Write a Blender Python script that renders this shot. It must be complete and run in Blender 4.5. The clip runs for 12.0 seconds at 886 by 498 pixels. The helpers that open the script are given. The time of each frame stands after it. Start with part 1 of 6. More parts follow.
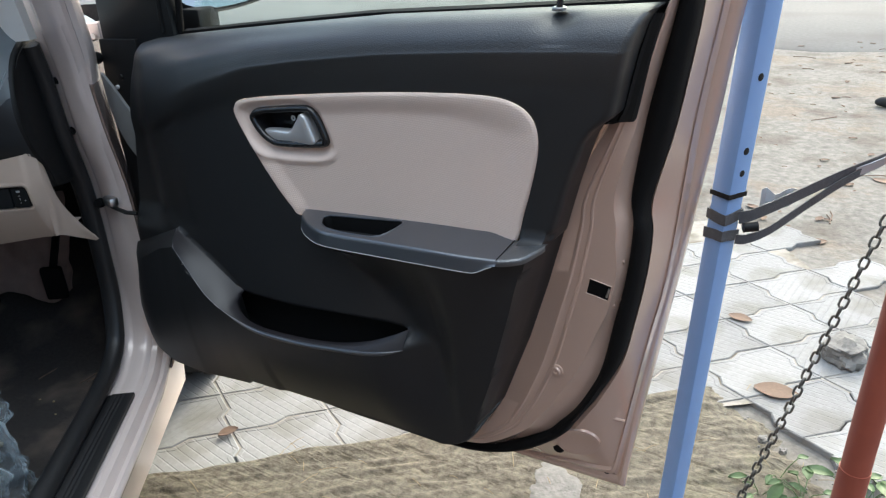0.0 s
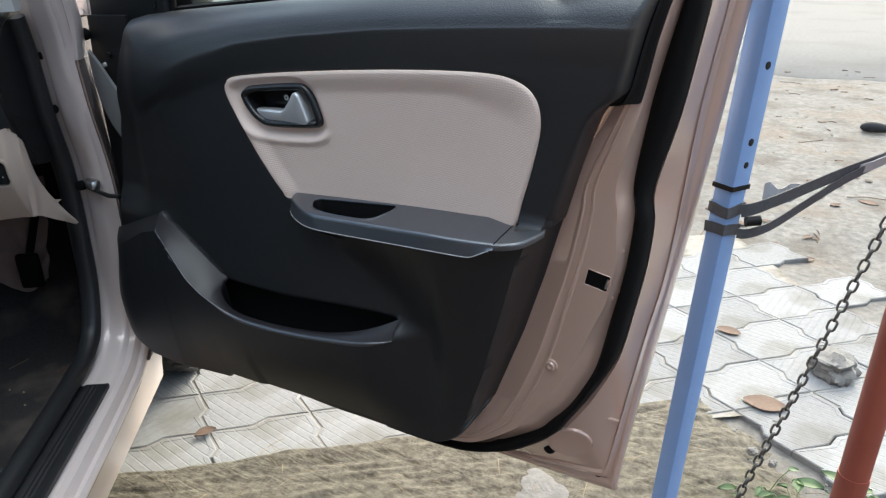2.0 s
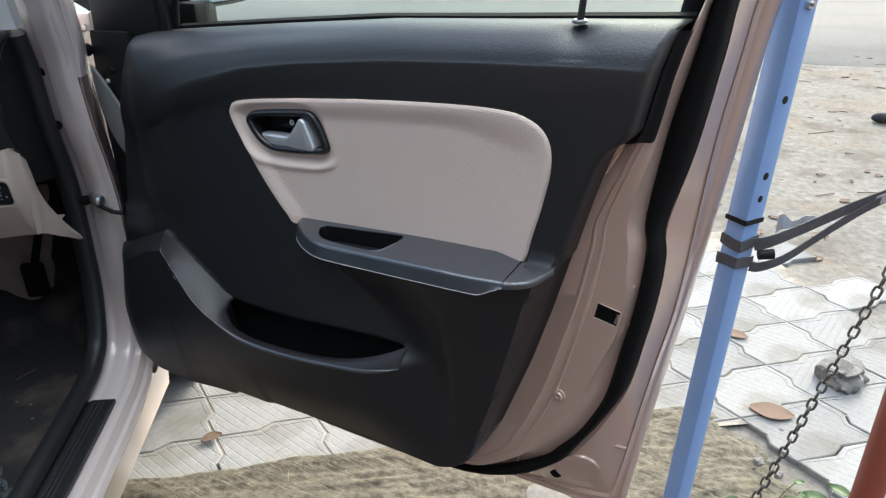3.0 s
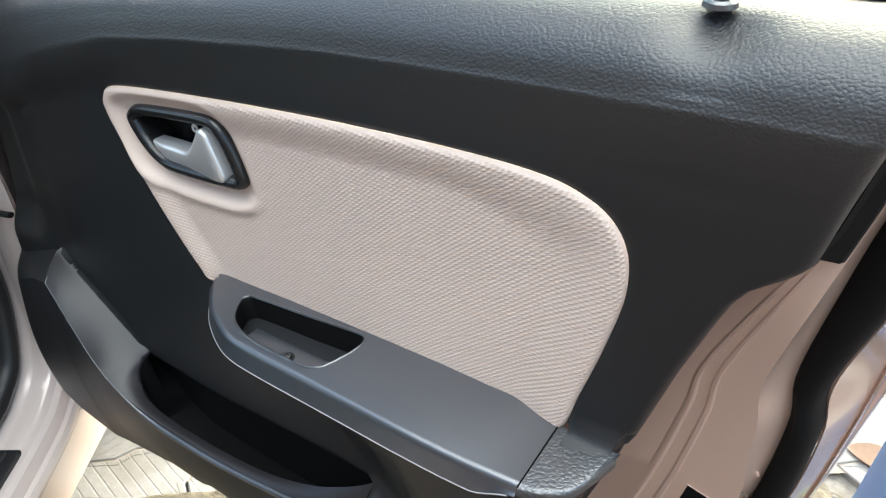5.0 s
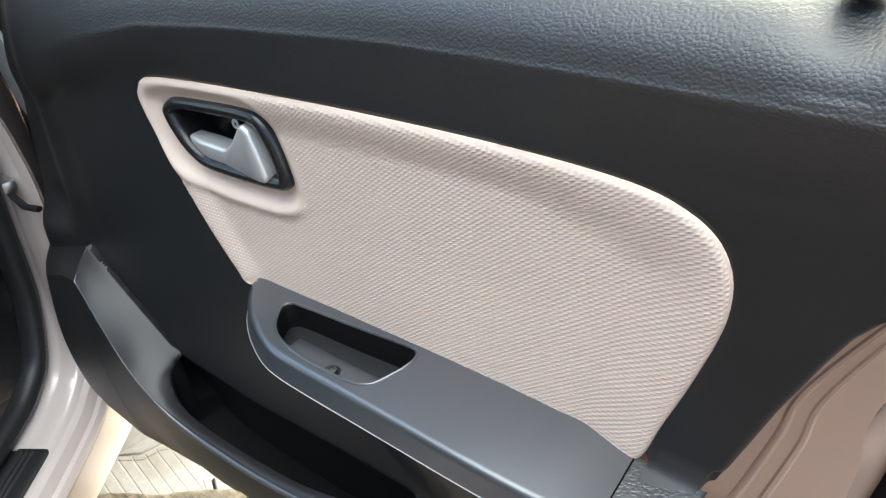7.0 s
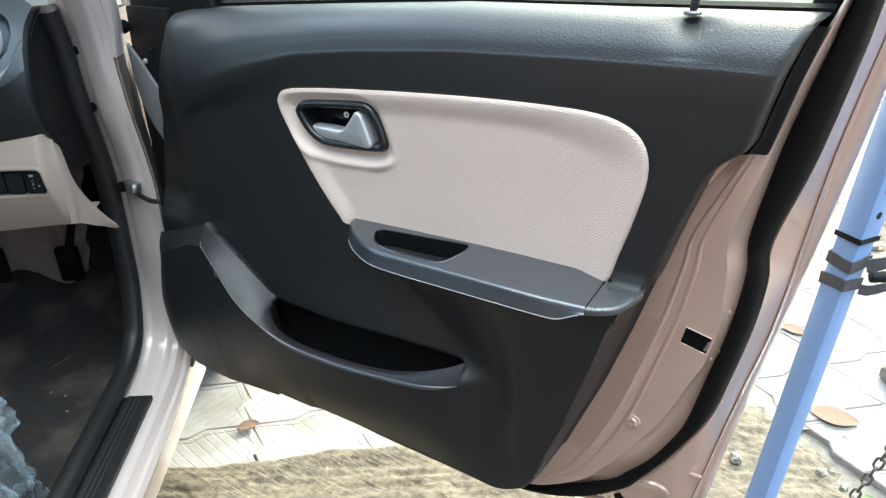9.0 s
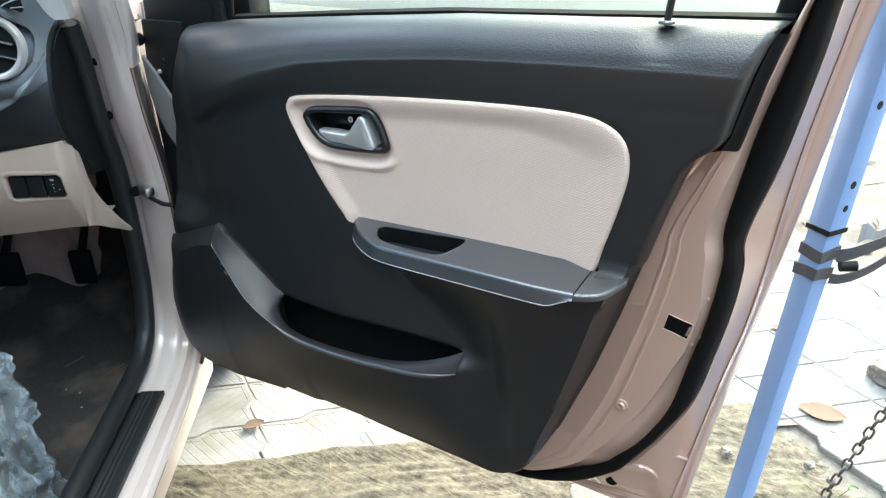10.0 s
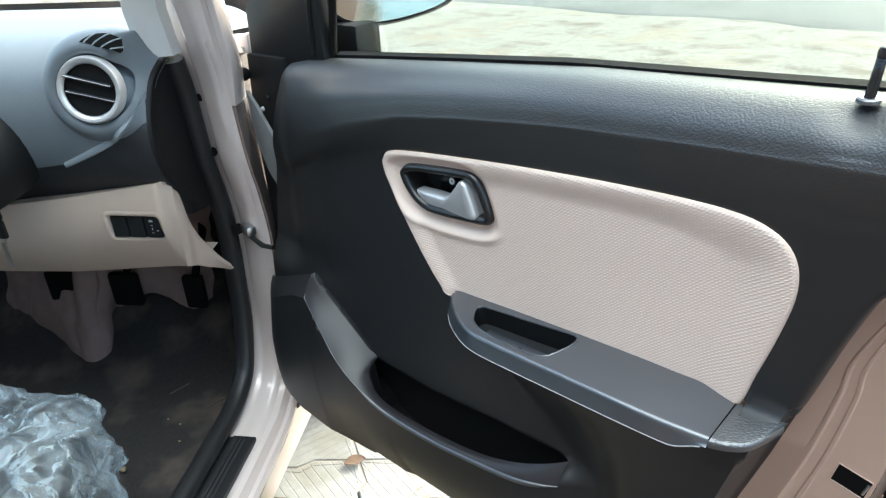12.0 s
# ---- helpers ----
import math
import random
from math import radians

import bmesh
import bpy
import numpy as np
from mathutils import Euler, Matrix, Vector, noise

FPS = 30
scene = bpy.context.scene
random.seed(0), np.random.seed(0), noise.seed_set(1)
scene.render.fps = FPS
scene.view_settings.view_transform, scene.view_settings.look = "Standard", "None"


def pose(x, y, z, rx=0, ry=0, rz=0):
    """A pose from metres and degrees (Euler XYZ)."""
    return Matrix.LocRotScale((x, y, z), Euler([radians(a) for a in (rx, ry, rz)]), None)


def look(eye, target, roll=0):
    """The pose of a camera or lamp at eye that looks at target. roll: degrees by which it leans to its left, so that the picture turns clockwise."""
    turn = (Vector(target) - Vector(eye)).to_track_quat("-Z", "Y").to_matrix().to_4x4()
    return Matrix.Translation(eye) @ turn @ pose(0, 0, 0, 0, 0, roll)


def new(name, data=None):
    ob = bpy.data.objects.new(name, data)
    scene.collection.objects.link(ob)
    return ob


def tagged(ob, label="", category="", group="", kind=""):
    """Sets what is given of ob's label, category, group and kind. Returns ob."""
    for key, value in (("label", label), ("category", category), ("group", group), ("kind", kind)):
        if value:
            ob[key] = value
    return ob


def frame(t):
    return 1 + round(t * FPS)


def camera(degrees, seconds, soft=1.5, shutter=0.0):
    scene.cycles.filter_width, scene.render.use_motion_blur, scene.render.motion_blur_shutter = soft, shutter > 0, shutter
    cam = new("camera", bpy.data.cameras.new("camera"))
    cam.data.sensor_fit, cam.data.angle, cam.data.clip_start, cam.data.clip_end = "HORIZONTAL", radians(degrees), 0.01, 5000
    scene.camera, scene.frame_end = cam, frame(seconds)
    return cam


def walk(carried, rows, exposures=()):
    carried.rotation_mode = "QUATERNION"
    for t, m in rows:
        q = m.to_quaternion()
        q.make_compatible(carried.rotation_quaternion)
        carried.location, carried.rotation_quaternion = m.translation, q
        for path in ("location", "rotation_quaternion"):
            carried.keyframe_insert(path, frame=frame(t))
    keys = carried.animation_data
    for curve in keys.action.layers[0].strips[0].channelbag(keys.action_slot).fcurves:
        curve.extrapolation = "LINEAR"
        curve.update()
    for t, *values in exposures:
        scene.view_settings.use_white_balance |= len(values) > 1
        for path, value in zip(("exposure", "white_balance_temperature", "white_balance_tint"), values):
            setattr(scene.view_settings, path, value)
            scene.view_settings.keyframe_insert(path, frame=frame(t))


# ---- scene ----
cam = camera(64.9, 12.0, soft=1.25)
METRES, EYE, TILT, LEAN, TURN = 1.44, 1.235, -25.0, 2.5, 29.2
ROWS = [
    (0.0, 0.0, 0.0, 0.0, 0.0, 0.0, -0.0),
    (0.5, -0.0052, 0.0092, -0.0146, -0.19, 0.67, -0.67),
    (1.0, -0.0063, 0.0187, -0.0284, -0.62, 0.86, -1.06),
    (1.5, -0.0066, 0.0234, -0.032, -1.01, 1.32, -1.63),
    (2.0, -0.0095, 0.024, -0.0315, -1.32, 1.49, -1.64),
    (2.5, -0.0116, 0.022, -0.0266, -0.83, 1.33, -1.65),
    (3.0, -0.0138, 0.0322, 0.0192, -0.93, -0.22, -1.93),
    (3.5, -0.0033, 0.0888, 0.0759, -0.96, -2.34, -2.63),
    (5.5, 0.013, 0.3717, 0.152, 4.83, -10.11, -4.37),
    (6.0, 0.0021, 0.3907, 0.1546, 5.52, -10.76, -4.3),
    (6.5, -0.0021, 0.3853, 0.1535, 5.68, -10.76, -4.63),
    (7.0, -0.0048, 0.3532, 0.1484, 5.08, -9.73, -4.73),
    (7.5, -0.0163, 0.2901, 0.1286, 3.79, -8.1, -4.58),
    (9.5, -0.055, 0.0651, 0.0461, 0.89, -2.46, -3.0),
    (10.0, -0.0509, 0.0548, 0.044, 1.13, -2.23, -2.82),
    (10.5, -0.0469, 0.0586, 0.0482, 1.68, -2.17, -2.6),
    (11.0, -0.0506, 0.0786, 0.0655, 4.46, -2.86, -3.26),
    (11.5, -0.058, 0.112, 0.0992, 9.47, -2.48, -4.76),
    (12.0, -0.0366, 0.1638, 0.1225, 12.55, -3.8, -5.68),
]
walk(cam, [(t, pose(0, 0, EYE, TILT, LEAN, TURN) @ pose(METRES * x, METRES * y, METRES * z, 90 + pitch, roll, yaw)) for t, x, y, z, yaw, pitch, roll in ROWS],
     exposures=[(0.0, 1.68, 6200, 2), (2.5, 1.68, 6200, 2), (3.7, 1.8, 6250, 2), (5.5, 2.5, 6700, 0), (7.5, 2.52, 6600, 0), (9.5, 2.55, 6250, -4), (12.0, 2.5, 6300, -4)])

# ---- light: a bright overcast sky ----
world = bpy.data.worlds.new("overcast_sky")
scene.world = world
world.use_nodes = True
wn = world.node_tree
sky = wn.nodes.new("ShaderNodeTexSky")
sky.sky_type, sky.sun_disc, sky.sun_elevation, sky.sun_rotation = "NISHITA", False, radians(40), radians(8)
sky.air_density, sky.dust_density, sky.ozone_density = 1.0, 6.0, 1.0
wn.links.new(sky.outputs["Color"], wn.nodes["Background"].inputs["Color"])
wn.nodes["Background"].inputs["Strength"].default_value = 0.15
sun = new("sun", bpy.data.lights.new("sun", "SUN"))
sun.data.energy, sun.data.angle, sun.data.color = 0.8, radians(60), (1.0, 0.985, 0.97)
sun.matrix_world = look((0.4, -1.0, 4.0), (0, 0, 0))


# ---- materials ----
def material(name, base, rough=0.5, metal=0.0, vary=0.12, grain=40.0, bump=0.15, bump_size=200.0, coat=0.0, spec=0.5, stain=None, stain_size=6.0):
    m = bpy.data.materials.new(name)
    m.use_nodes = True
    nt = m.node_tree
    b = nt.nodes["Principled BSDF"]
    b.inputs["Roughness"].default_value, b.inputs["Metallic"].default_value = rough, metal
    b.inputs["Coat Weight"].default_value, b.inputs["Coat Roughness"].default_value = coat, 0.08
    b.inputs["Specular IOR Level"].default_value = spec
    tc = nt.nodes.new("ShaderNodeTexCoord")

    def noise_tex(scale, detail):
        n = nt.nodes.new("ShaderNodeTexNoise")
        n.inputs["Scale"].default_value, n.inputs["Detail"].default_value = scale, detail
        nt.links.new(tc.outputs["Object"], n.inputs["Vector"])
        return n

    fine, broad = noise_tex(grain, 4.0), noise_tex(stain_size, 3.0)
    ramp = nt.nodes.new("ShaderNodeMixRGB")
    ramp.inputs[1].default_value = (*[max(0.0, c * (1 - vary)) for c in base], 1)
    ramp.inputs[2].default_value = (*[min(1.0, c * (1 + vary)) for c in base], 1)
    nt.links.new(fine.outputs["Fac"], ramp.inputs[0])
    out = ramp
    if stain:
        span = nt.nodes.new("ShaderNodeMapRange")
        span.inputs["From Min"].default_value, span.inputs["From Max"].default_value = 0.5, 0.72
        nt.links.new(broad.outputs["Fac"], span.inputs["Value"])
        out = nt.nodes.new("ShaderNodeMixRGB")
        nt.links.new(span.outputs["Result"], out.inputs[0])
        nt.links.new(ramp.outputs[0], out.inputs[1])
        out.inputs[2].default_value = (*stain, 1)
    nt.links.new(out.outputs[0], b.inputs["Base Color"])
    rr = nt.nodes.new("ShaderNodeMapRange")
    rr.inputs["To Min"].default_value, rr.inputs["To Max"].default_value = max(0.02, rough - 0.06), min(1.0, rough + 0.06)
    nt.links.new(broad.outputs["Fac"], rr.inputs["Value"])
    nt.links.new(rr.outputs["Result"], b.inputs["Roughness"])
    if bump:
        bm_ = nt.nodes.new("ShaderNodeBump")
        bm_.inputs["Strength"].default_value, bm_.inputs["Distance"].default_value = bump, 0.002
        bn = noise_tex(bump_size, 2.0)
        nt.links.new(bn.outputs["Fac"], bm_.inputs["Height"])
        nt.links.new(bm_.outputs["Normal"], b.inputs["Normal"])
    return m


def leather_grain(name, base, rough, cell=430.0, strength=0.7, distance=0.0006, spec=0.5, ior=1.5, plain_below=None):
    """Moulded plastic with a soft pebbled leather grain; plain_below fades the grain out under a slanting line."""
    m = material(name, base, rough, bump=0, vary=0.08, spec=spec)
    m.node_tree.nodes["Principled BSDF"].inputs["IOR"].default_value = ior
    nt = m.node_tree
    b = nt.nodes["Principled BSDF"]
    tc = nt.nodes.new("ShaderNodeTexCoord")
    warp = nt.nodes.new("ShaderNodeTexNoise")
    warp.inputs["Scale"].default_value = cell * 0.7
    mix = nt.nodes.new("ShaderNodeVectorMath")
    mix.operation = "MULTIPLY_ADD"
    mix.inputs[1].default_value = (1.1 / cell, 0.5 / cell, 0.5 / cell)
    squash = nt.nodes.new("ShaderNodeMapping")
    squash.inputs["Scale"].default_value = (0.72, 1.0, 1.0)
    vor = nt.nodes.new("ShaderNodeTexVoronoi")
    vor.feature = "SMOOTH_F1"
    vor.inputs["Scale"].default_value, vor.inputs["Smoothness"].default_value = cell, 0.22
    rise = nt.nodes.new("ShaderNodeMapRange")
    rise.interpolation_type = "SMOOTHSTEP"
    rise.inputs["From Min"].default_value, rise.inputs["From Max"].default_value = 0.74, 0.30
    bp = nt.nodes.new("ShaderNodeBump")
    bp.inputs["Strength"].default_value, bp.inputs["Distance"].default_value = strength, distance
    nt.links.new(tc.outputs["Object"], warp.inputs["Vector"])
    nt.links.new(warp.outputs["Color"], mix.inputs[0])
    nt.links.new(tc.outputs["Object"], mix.inputs[2])
    nt.links.new(mix.outputs[0], squash.inputs["Vector"])
    nt.links.new(squash.outputs[0], vor.inputs["Vector"])
    nt.links.new(vor.outputs["Distance"], rise.inputs["Value"])
    if plain_below:
        dot = nt.nodes.new("ShaderNodeVectorMath")
        dot.operation = "DOT_PRODUCT"
        dot.inputs[1].default_value = plain_below[0]
        fade = nt.nodes.new("ShaderNodeMapRange")
        fade.interpolation_type = "SMOOTHSTEP"
        fade.inputs["From Min"].default_value, fade.inputs["From Max"].default_value = plain_below[1], plain_below[2]
        fade.inputs["To Min"].default_value = 0.12
        amount = nt.nodes.new("ShaderNodeMath")
        amount.operation = "MULTIPLY"
        nt.links.new(tc.outputs["Object"], dot.inputs[0])
        nt.links.new(dot.outputs["Value"], fade.inputs["Value"])
        nt.links.new(rise.outputs[0], amount.inputs[0])
        nt.links.new(fade.outputs[0], amount.inputs[1])
        nt.links.new(amount.outputs[0], bp.inputs["Height"])
        # the plain moulding below is duller than the grained rail
        gloss = nt.nodes.new("ShaderNodeMapRange")
        gloss.inputs["From Min"].default_value = 0.12
        gloss.inputs["To Min"].default_value, gloss.inputs["To Max"].default_value = spec * 0.5, spec
        nt.links.new(fade.outputs[0], gloss.inputs["Value"])
        nt.links.new(gloss.outputs[0], b.inputs["Specular IOR Level"])
    else:
        nt.links.new(rise.outputs[0], bp.inputs["Height"])
    nt.links.new(bp.outputs["Normal"], b.inputs["Normal"])
    return m


def woven(name, base, pitch=0.0026, relief=0.00039):
    """Beige vinyl embossed with a fine slanting diamond weave."""
    m = material(name, base, 0.55, bump=0, vary=0.04, grain=300)
    nt = m.node_tree
    b = nt.nodes["Principled BSDF"]
    tc = nt.nodes.new("ShaderNodeTexCoord")
    sep = nt.nodes.new("ShaderNodeSeparateXYZ")
    nt.links.new(tc.outputs["Object"], sep.inputs[0])

    def op(kind, a, c=None):
        n = nt.nodes.new("ShaderNodeMath")
        n.operation = kind
        for i, v in enumerate((a, c)):
            if v is None:
                continue
            if isinstance(v, (int, float)):
                n.inputs[i].default_value = v
            else:
                nt.links.new(v, n.inputs[i])
        return n.outputs[0]

    k, w = 2 * math.pi / (1.49 * pitch), 2 * math.pi / (1.49 * pitch * 1.5)
    row = op("SUBTRACT", op("MULTIPLY", sep.outputs["Z"], k), op("MULTIPLY", sep.outputs["X"], 1.10 * k))
    along = op("ADD", op("ADD", op("MULTIPLY", sep.outputs["X"], w), op("MULTIPLY", sep.outputs["Z"], 1.10 * w)), op("MULTIPLY", row, 0.5))
    grains = op("ADD", op("MULTIPLY", op("SINE", along), 0.5), 0.5)
    ridge = op("ADD", op("MULTIPLY", op("SINE", row), 0.5), 0.5)
    h = op("MULTIPLY", ridge, op("ADD", op("MULTIPLY", grains, 0.92), 0.22))
    bp = nt.nodes.new("ShaderNodeBump")
    bp.inputs["Strength"].default_value, bp.inputs["Distance"].default_value = 1.0, relief
    nt.links.new(h, bp.inputs["Height"])
    nt.links.new(bp.outputs["Normal"], b.inputs["Normal"])
    return m


def glass(name, tint=(0.92, 0.97, 0.95), rough=0.0):
    m = bpy.data.materials.new(name)
    m.use_nodes = True
    nt = m.node_tree
    tr, gl, mx = nt.nodes.new("ShaderNodeBsdfTransparent"), nt.nodes.new("ShaderNodeBsdfGlossy"), nt.nodes.new("ShaderNodeMixShader")
    tr.inputs["Color"].default_value = (*tint, 1)
    gl.inputs["Roughness"].default_value = rough
    mx.inputs[0].default_value = 0.05
    nt.links.new(tr.outputs[0], mx.inputs[1])
    nt.links.new(gl.outputs[0], mx.inputs[2])
    nt.links.new(mx.outputs[0], nt.nodes["Material Output"].inputs["Surface"])
    return m


M_PANEL = leather_grain("charcoal_grained_plastic", (0.0100, 0.0110, 0.0123), 0.46, cell=620.0, strength=0.29, distance=0.0005, spec=1.0, ior=1.52, plain_below=((-0.122, 0.0, 1.0), 0.935, 1.010))
M_TRIM_SMOOTH = leather_grain("charcoal_fine_plastic", (0.0115, 0.0128, 0.014), 0.42, cell=900.0, strength=0.12, distance=0.0002, spec=0.28)
M_ARM = leather_grain("dark_grey_satin_plastic", (0.024, 0.029, 0.037), 0.31, cell=1200.0, strength=0.08, distance=0.0002, spec=1.0, ior=1.74)
M_ARM_GRAIN = leather_grain("dark_grey_grained_plastic", (0.030, 0.034, 0.038), 0.40, strength=0.5, distance=0.0004, spec=1.0, ior=1.7)
M_HOLE = material("dark_void", (0.004, 0.004, 0.004), 0.8, bump=0, vary=0, spec=0.1)
M_SEAM = material("pale_grey_plastic_edge", (0.36, 0.36, 0.36), 0.35)
M_LIP = leather_grain("dark_grey_lip_plastic", (0.0175, 0.0160, 0.0185), 0.40, cell=1200.0, strength=0.08, distance=0.0002, spec=0.5)
M_BEIGE = woven("beige_embossed_vinyl", (0.652, 0.525, 0.452))
M_BEIGE_RIM = material("beige_plain_vinyl", (0.652, 0.525, 0.452), 0.55, bump=0.06, bump_size=900, vary=0.04, grain=300)
M_BEIGE_PLAIN = material("beige_moulded_plastic", (0.50, 0.40, 0.325), 0.5, bump=0.12, bump_size=700, vary=0.05)
M_GREY_TRIM = material("pale_grey_plastic_trim", (0.72, 0.71, 0.68), 0.5, bump=0.1, bump_size=600, vary=0.05)
M_SILVER = material("satin_silver_paint", (0.68, 0.68, 0.68), 0.36, metal=0.55, vary=0.04, bump=0.04, bump_size=900)
M_BLACK_GLOSS = material("black_satin_plastic", (0.012, 0.012, 0.013), 0.25, bump=0.03)
M_BLACK = material("black_plastic", (0.009, 0.0095, 0.010), 0.5, bump=0.1, bump_size=500, spec=0.25)
M_RUBBER = material("black_rubber", (0.006, 0.006, 0.0062), 0.65, bump=0.15, bump_size=300, spec=0.10)
M_SEAL = material("satin_black_rubber_seal", (0.013, 0.0135, 0.0145), 0.45, bump=0.12, bump_size=300, spec=0.5)
# One champagne paint in three tones: light and shade put into the colour.
M_PAINT = material("champagne_metallic_paint", (0.56, 0.400, 0.322), 0.19, metal=0.2, vary=0.05, grain=900, bump=0.10, bump_size=11, coat=0.7)
M_BODY_SHADED = material("champagne_body_paint_shaded", (0.35, 0.288, 0.265), 0.25, metal=0.75, vary=0.05, grain=900, bump=0.04, bump_size=20, coat=0.5)
M_BODY_LIT = material("champagne_body_paint_lit", (0.68, 0.585, 0.54), 0.22, metal=0.1, vary=0.04, grain=900, bump=0.03, bump_size=25, coat=0.4)
M_STEEL = material("zinc_plated_steel", (0.6, 0.6, 0.6), 0.3, metal=1.0, vary=0.15)
M_DARK_STEEL = material("dull_black_oxide_steel", (0.16, 0.16, 0.165), 0.38, metal=1.0, vary=0.15)
M_GLASS = glass("clear_window_glass")
M_DASH_EDGE = material("blue_grey_dash_plastic_paler", (0.23, 0.265, 0.285), 0.4, vary=0.04, bump=0.05, bump_size=700)
M_MIRROR = material("mirror_glass", (0.58, 0.54, 0.49), 0.03, metal=1.0, vary=0.0, bump=0)
M_WHITE = material("white_print", (0.8, 0.8, 0.8), 0.5, bump=0, vary=0.02)
M_PRINT = material("grey_etched_print", (0.11, 0.11, 0.11), 0.6, bump=0, vary=0.02)
M_HINGE_PLATE = material("dull_grey_plate", (0.20, 0.205, 0.205), 0.45, vary=0.06)
M_GREY_FILM = material("pale_grey_film", (0.45, 0.46, 0.47), 0.35, vary=0.06)
M_CARPET = material("dusty_black_carpet", (0.026, 0.023, 0.021), 0.95, vary=0.6, grain=160, bump=0.8, bump_size=400, stain=(0.095, 0.074, 0.060), stain_size=9)
M_DASH_DARK = leather_grain("charcoal_dash_plastic", (0.018, 0.021, 0.025), 0.45, cell=700.0, strength=0.2, distance=0.0004)
M_DASH = leather_grain("blue_grey_dash_plastic", (0.138, 0.159, 0.176), 0.40, cell=700.0, strength=0.2, distance=0.0004)
M_CLOTH = material("pale_grey_cloth", (0.25, 0.175, 0.155), 0.9, vary=0.2, bump=0.4, bump_size=60)
M_BLUE = material("pale_blue_enamel_paint", (0.24, 0.385, 0.67), 0.42, vary=0.06, grain=30, bump=0.06, bump_size=60)
M_RED = material("red_oxide_paint", (0.30, 0.075, 0.045), 0.5, vary=0.15, grain=25, bump=0.2, bump_size=90)
M_STRAP = material("worn_grey_webbing", (0.085, 0.086, 0.093), 0.75, vary=0.3, grain=120, bump=0.5, bump_size=900)
M_CHAIN = material("weathered_steel_chain", (0.11, 0.11, 0.10), 0.5, metal=0.7, vary=0.3, grain=90, bump=0.3)
M_TYRE = material("black_tyre_rubber", (0.022, 0.022, 0.022), 0.8, vary=0.3, bump=0.3, bump_size=150, stain=(0.09, 0.08, 0.07), stain_size=12)
M_PAVER = material("pale_concrete_paver", (0.232, 0.237, 0.238), 0.85, vary=0.22, grain=70, bump=0.35, bump_size=250, stain=(0.150, 0.145, 0.130), stain_size=5)
M_LEAF_DRY = material("dry_brown_leaf", (0.115, 0.072, 0.048), 0.75, vary=0.25, grain=90, bump=0.3)
M_LEAF = material("green_weed_leaf", (0.065, 0.115, 0.04), 0.5, vary=0.3, grain=60, bump=0.2)
M_STONE = material("rough_grey_stone", (0.17, 0.166, 0.155), 0.9, vary=0.45, grain=70, bump=0.8, bump_size=120)


# ---- shape helpers ----
def spl(pts, n, closed=False):
    """n points along a smooth curve through pts."""
    p = [Vector(q) for q in pts]
    k = len(p)
    out = []
    segs = k if closed else k - 1
    for i in range(n):
        t = i / n * segs if closed else i / (n - 1) * segs
        j = min(int(t), segs - 1)
        f = t - j
        if closed:
            a, b, c, d = (p[(j + o) % k] for o in (-1, 0, 1, 2))
        else:
            a, b, c, d = p[max(j - 1, 0)], p[j], p[j + 1], p[min(j + 2, k - 1)]
        out.append(0.5 * (2 * b + (c - a) * f + (2 * a - 5 * b + 4 * c - d) * f * f + (3 * b - a - 3 * c + d) * f ** 3))
    return out


def even(pts, n, closed=False):
    """pts resampled to n points at equal steps along the line."""
    p = [Vector(q) for q in pts] + ([Vector(pts[0])] if closed else [])
    s = np.concatenate([[0], np.cumsum([(b - a).length for a, b in zip(p, p[1:])])])
    at = np.linspace(0, s[-1], n, endpoint=not closed)
    arr = np.array([tuple(q) for q in p])
    return [Vector(v) for v in np.stack([np.interp(at, s, arr[:, i]) for i in range(arr.shape[1])], 1)]


def smooth(e0, e1, v):
    t = min(1.0, max(0.0, (v - e0) / (e1 - e0)))
    return t * t * (3 - 2 * t)


def grid(rows, closed=False):
    """A sheet through rows of points of equal length."""
    bm = bmesh.new()
    vs = [[bm.verts.new(v) for v in r] for r in rows]
    n = len(rows[0])
    for a, b in zip(vs, vs[1:]):
        for i in range(n if closed else n - 1):
            j = (i + 1) % n
            bm.faces.new((a[i], a[j], b[j], b[i]))
    return bm


def thicken(bm, t):
    """Gives a sheet the thickness t."""
    bmesh.ops.recalc_face_normals(bm, faces=bm.faces[:])
    bmesh.ops.solidify(bm, geom=bm.faces[:], thickness=t)
    return bm


def tube(path, r, seg=10, caps=True, flat=1.0):
    """A round bar along path; r is one radius or one for each point."""
    p = [Vector(q) for q in path]
    rs = r if isinstance(r, (list, tuple)) else [r] * len(p)
    rows = []
    up = Vector((0.13, 0.21, 0.97))
    for i, q in enumerate(p):
        d = (p[min(i + 1, len(p) - 1)] - p[max(i - 1, 0)]).normalized()
        x = d.cross(up)
        if x.length < 0.05:
            x = d.cross(Vector((1, 0, 0)))
        x.normalize()
        y = x.cross(d).normalized()
        rows.append([q + (x * math.cos(a) + y * math.sin(a) * flat) * rs[i] for a in (2 * math.pi * k / seg for k in range(seg))])
    bm = grid(rows, closed=True)
    if caps:
        bm.verts.ensure_lookup_table()
        n = len(p)
        bm.faces.new([bm.verts[k] for k in range(seg)][::-1])
        bm.faces.new([bm.verts[(n - 1) * seg + k] for k in range(seg)])
    return bm


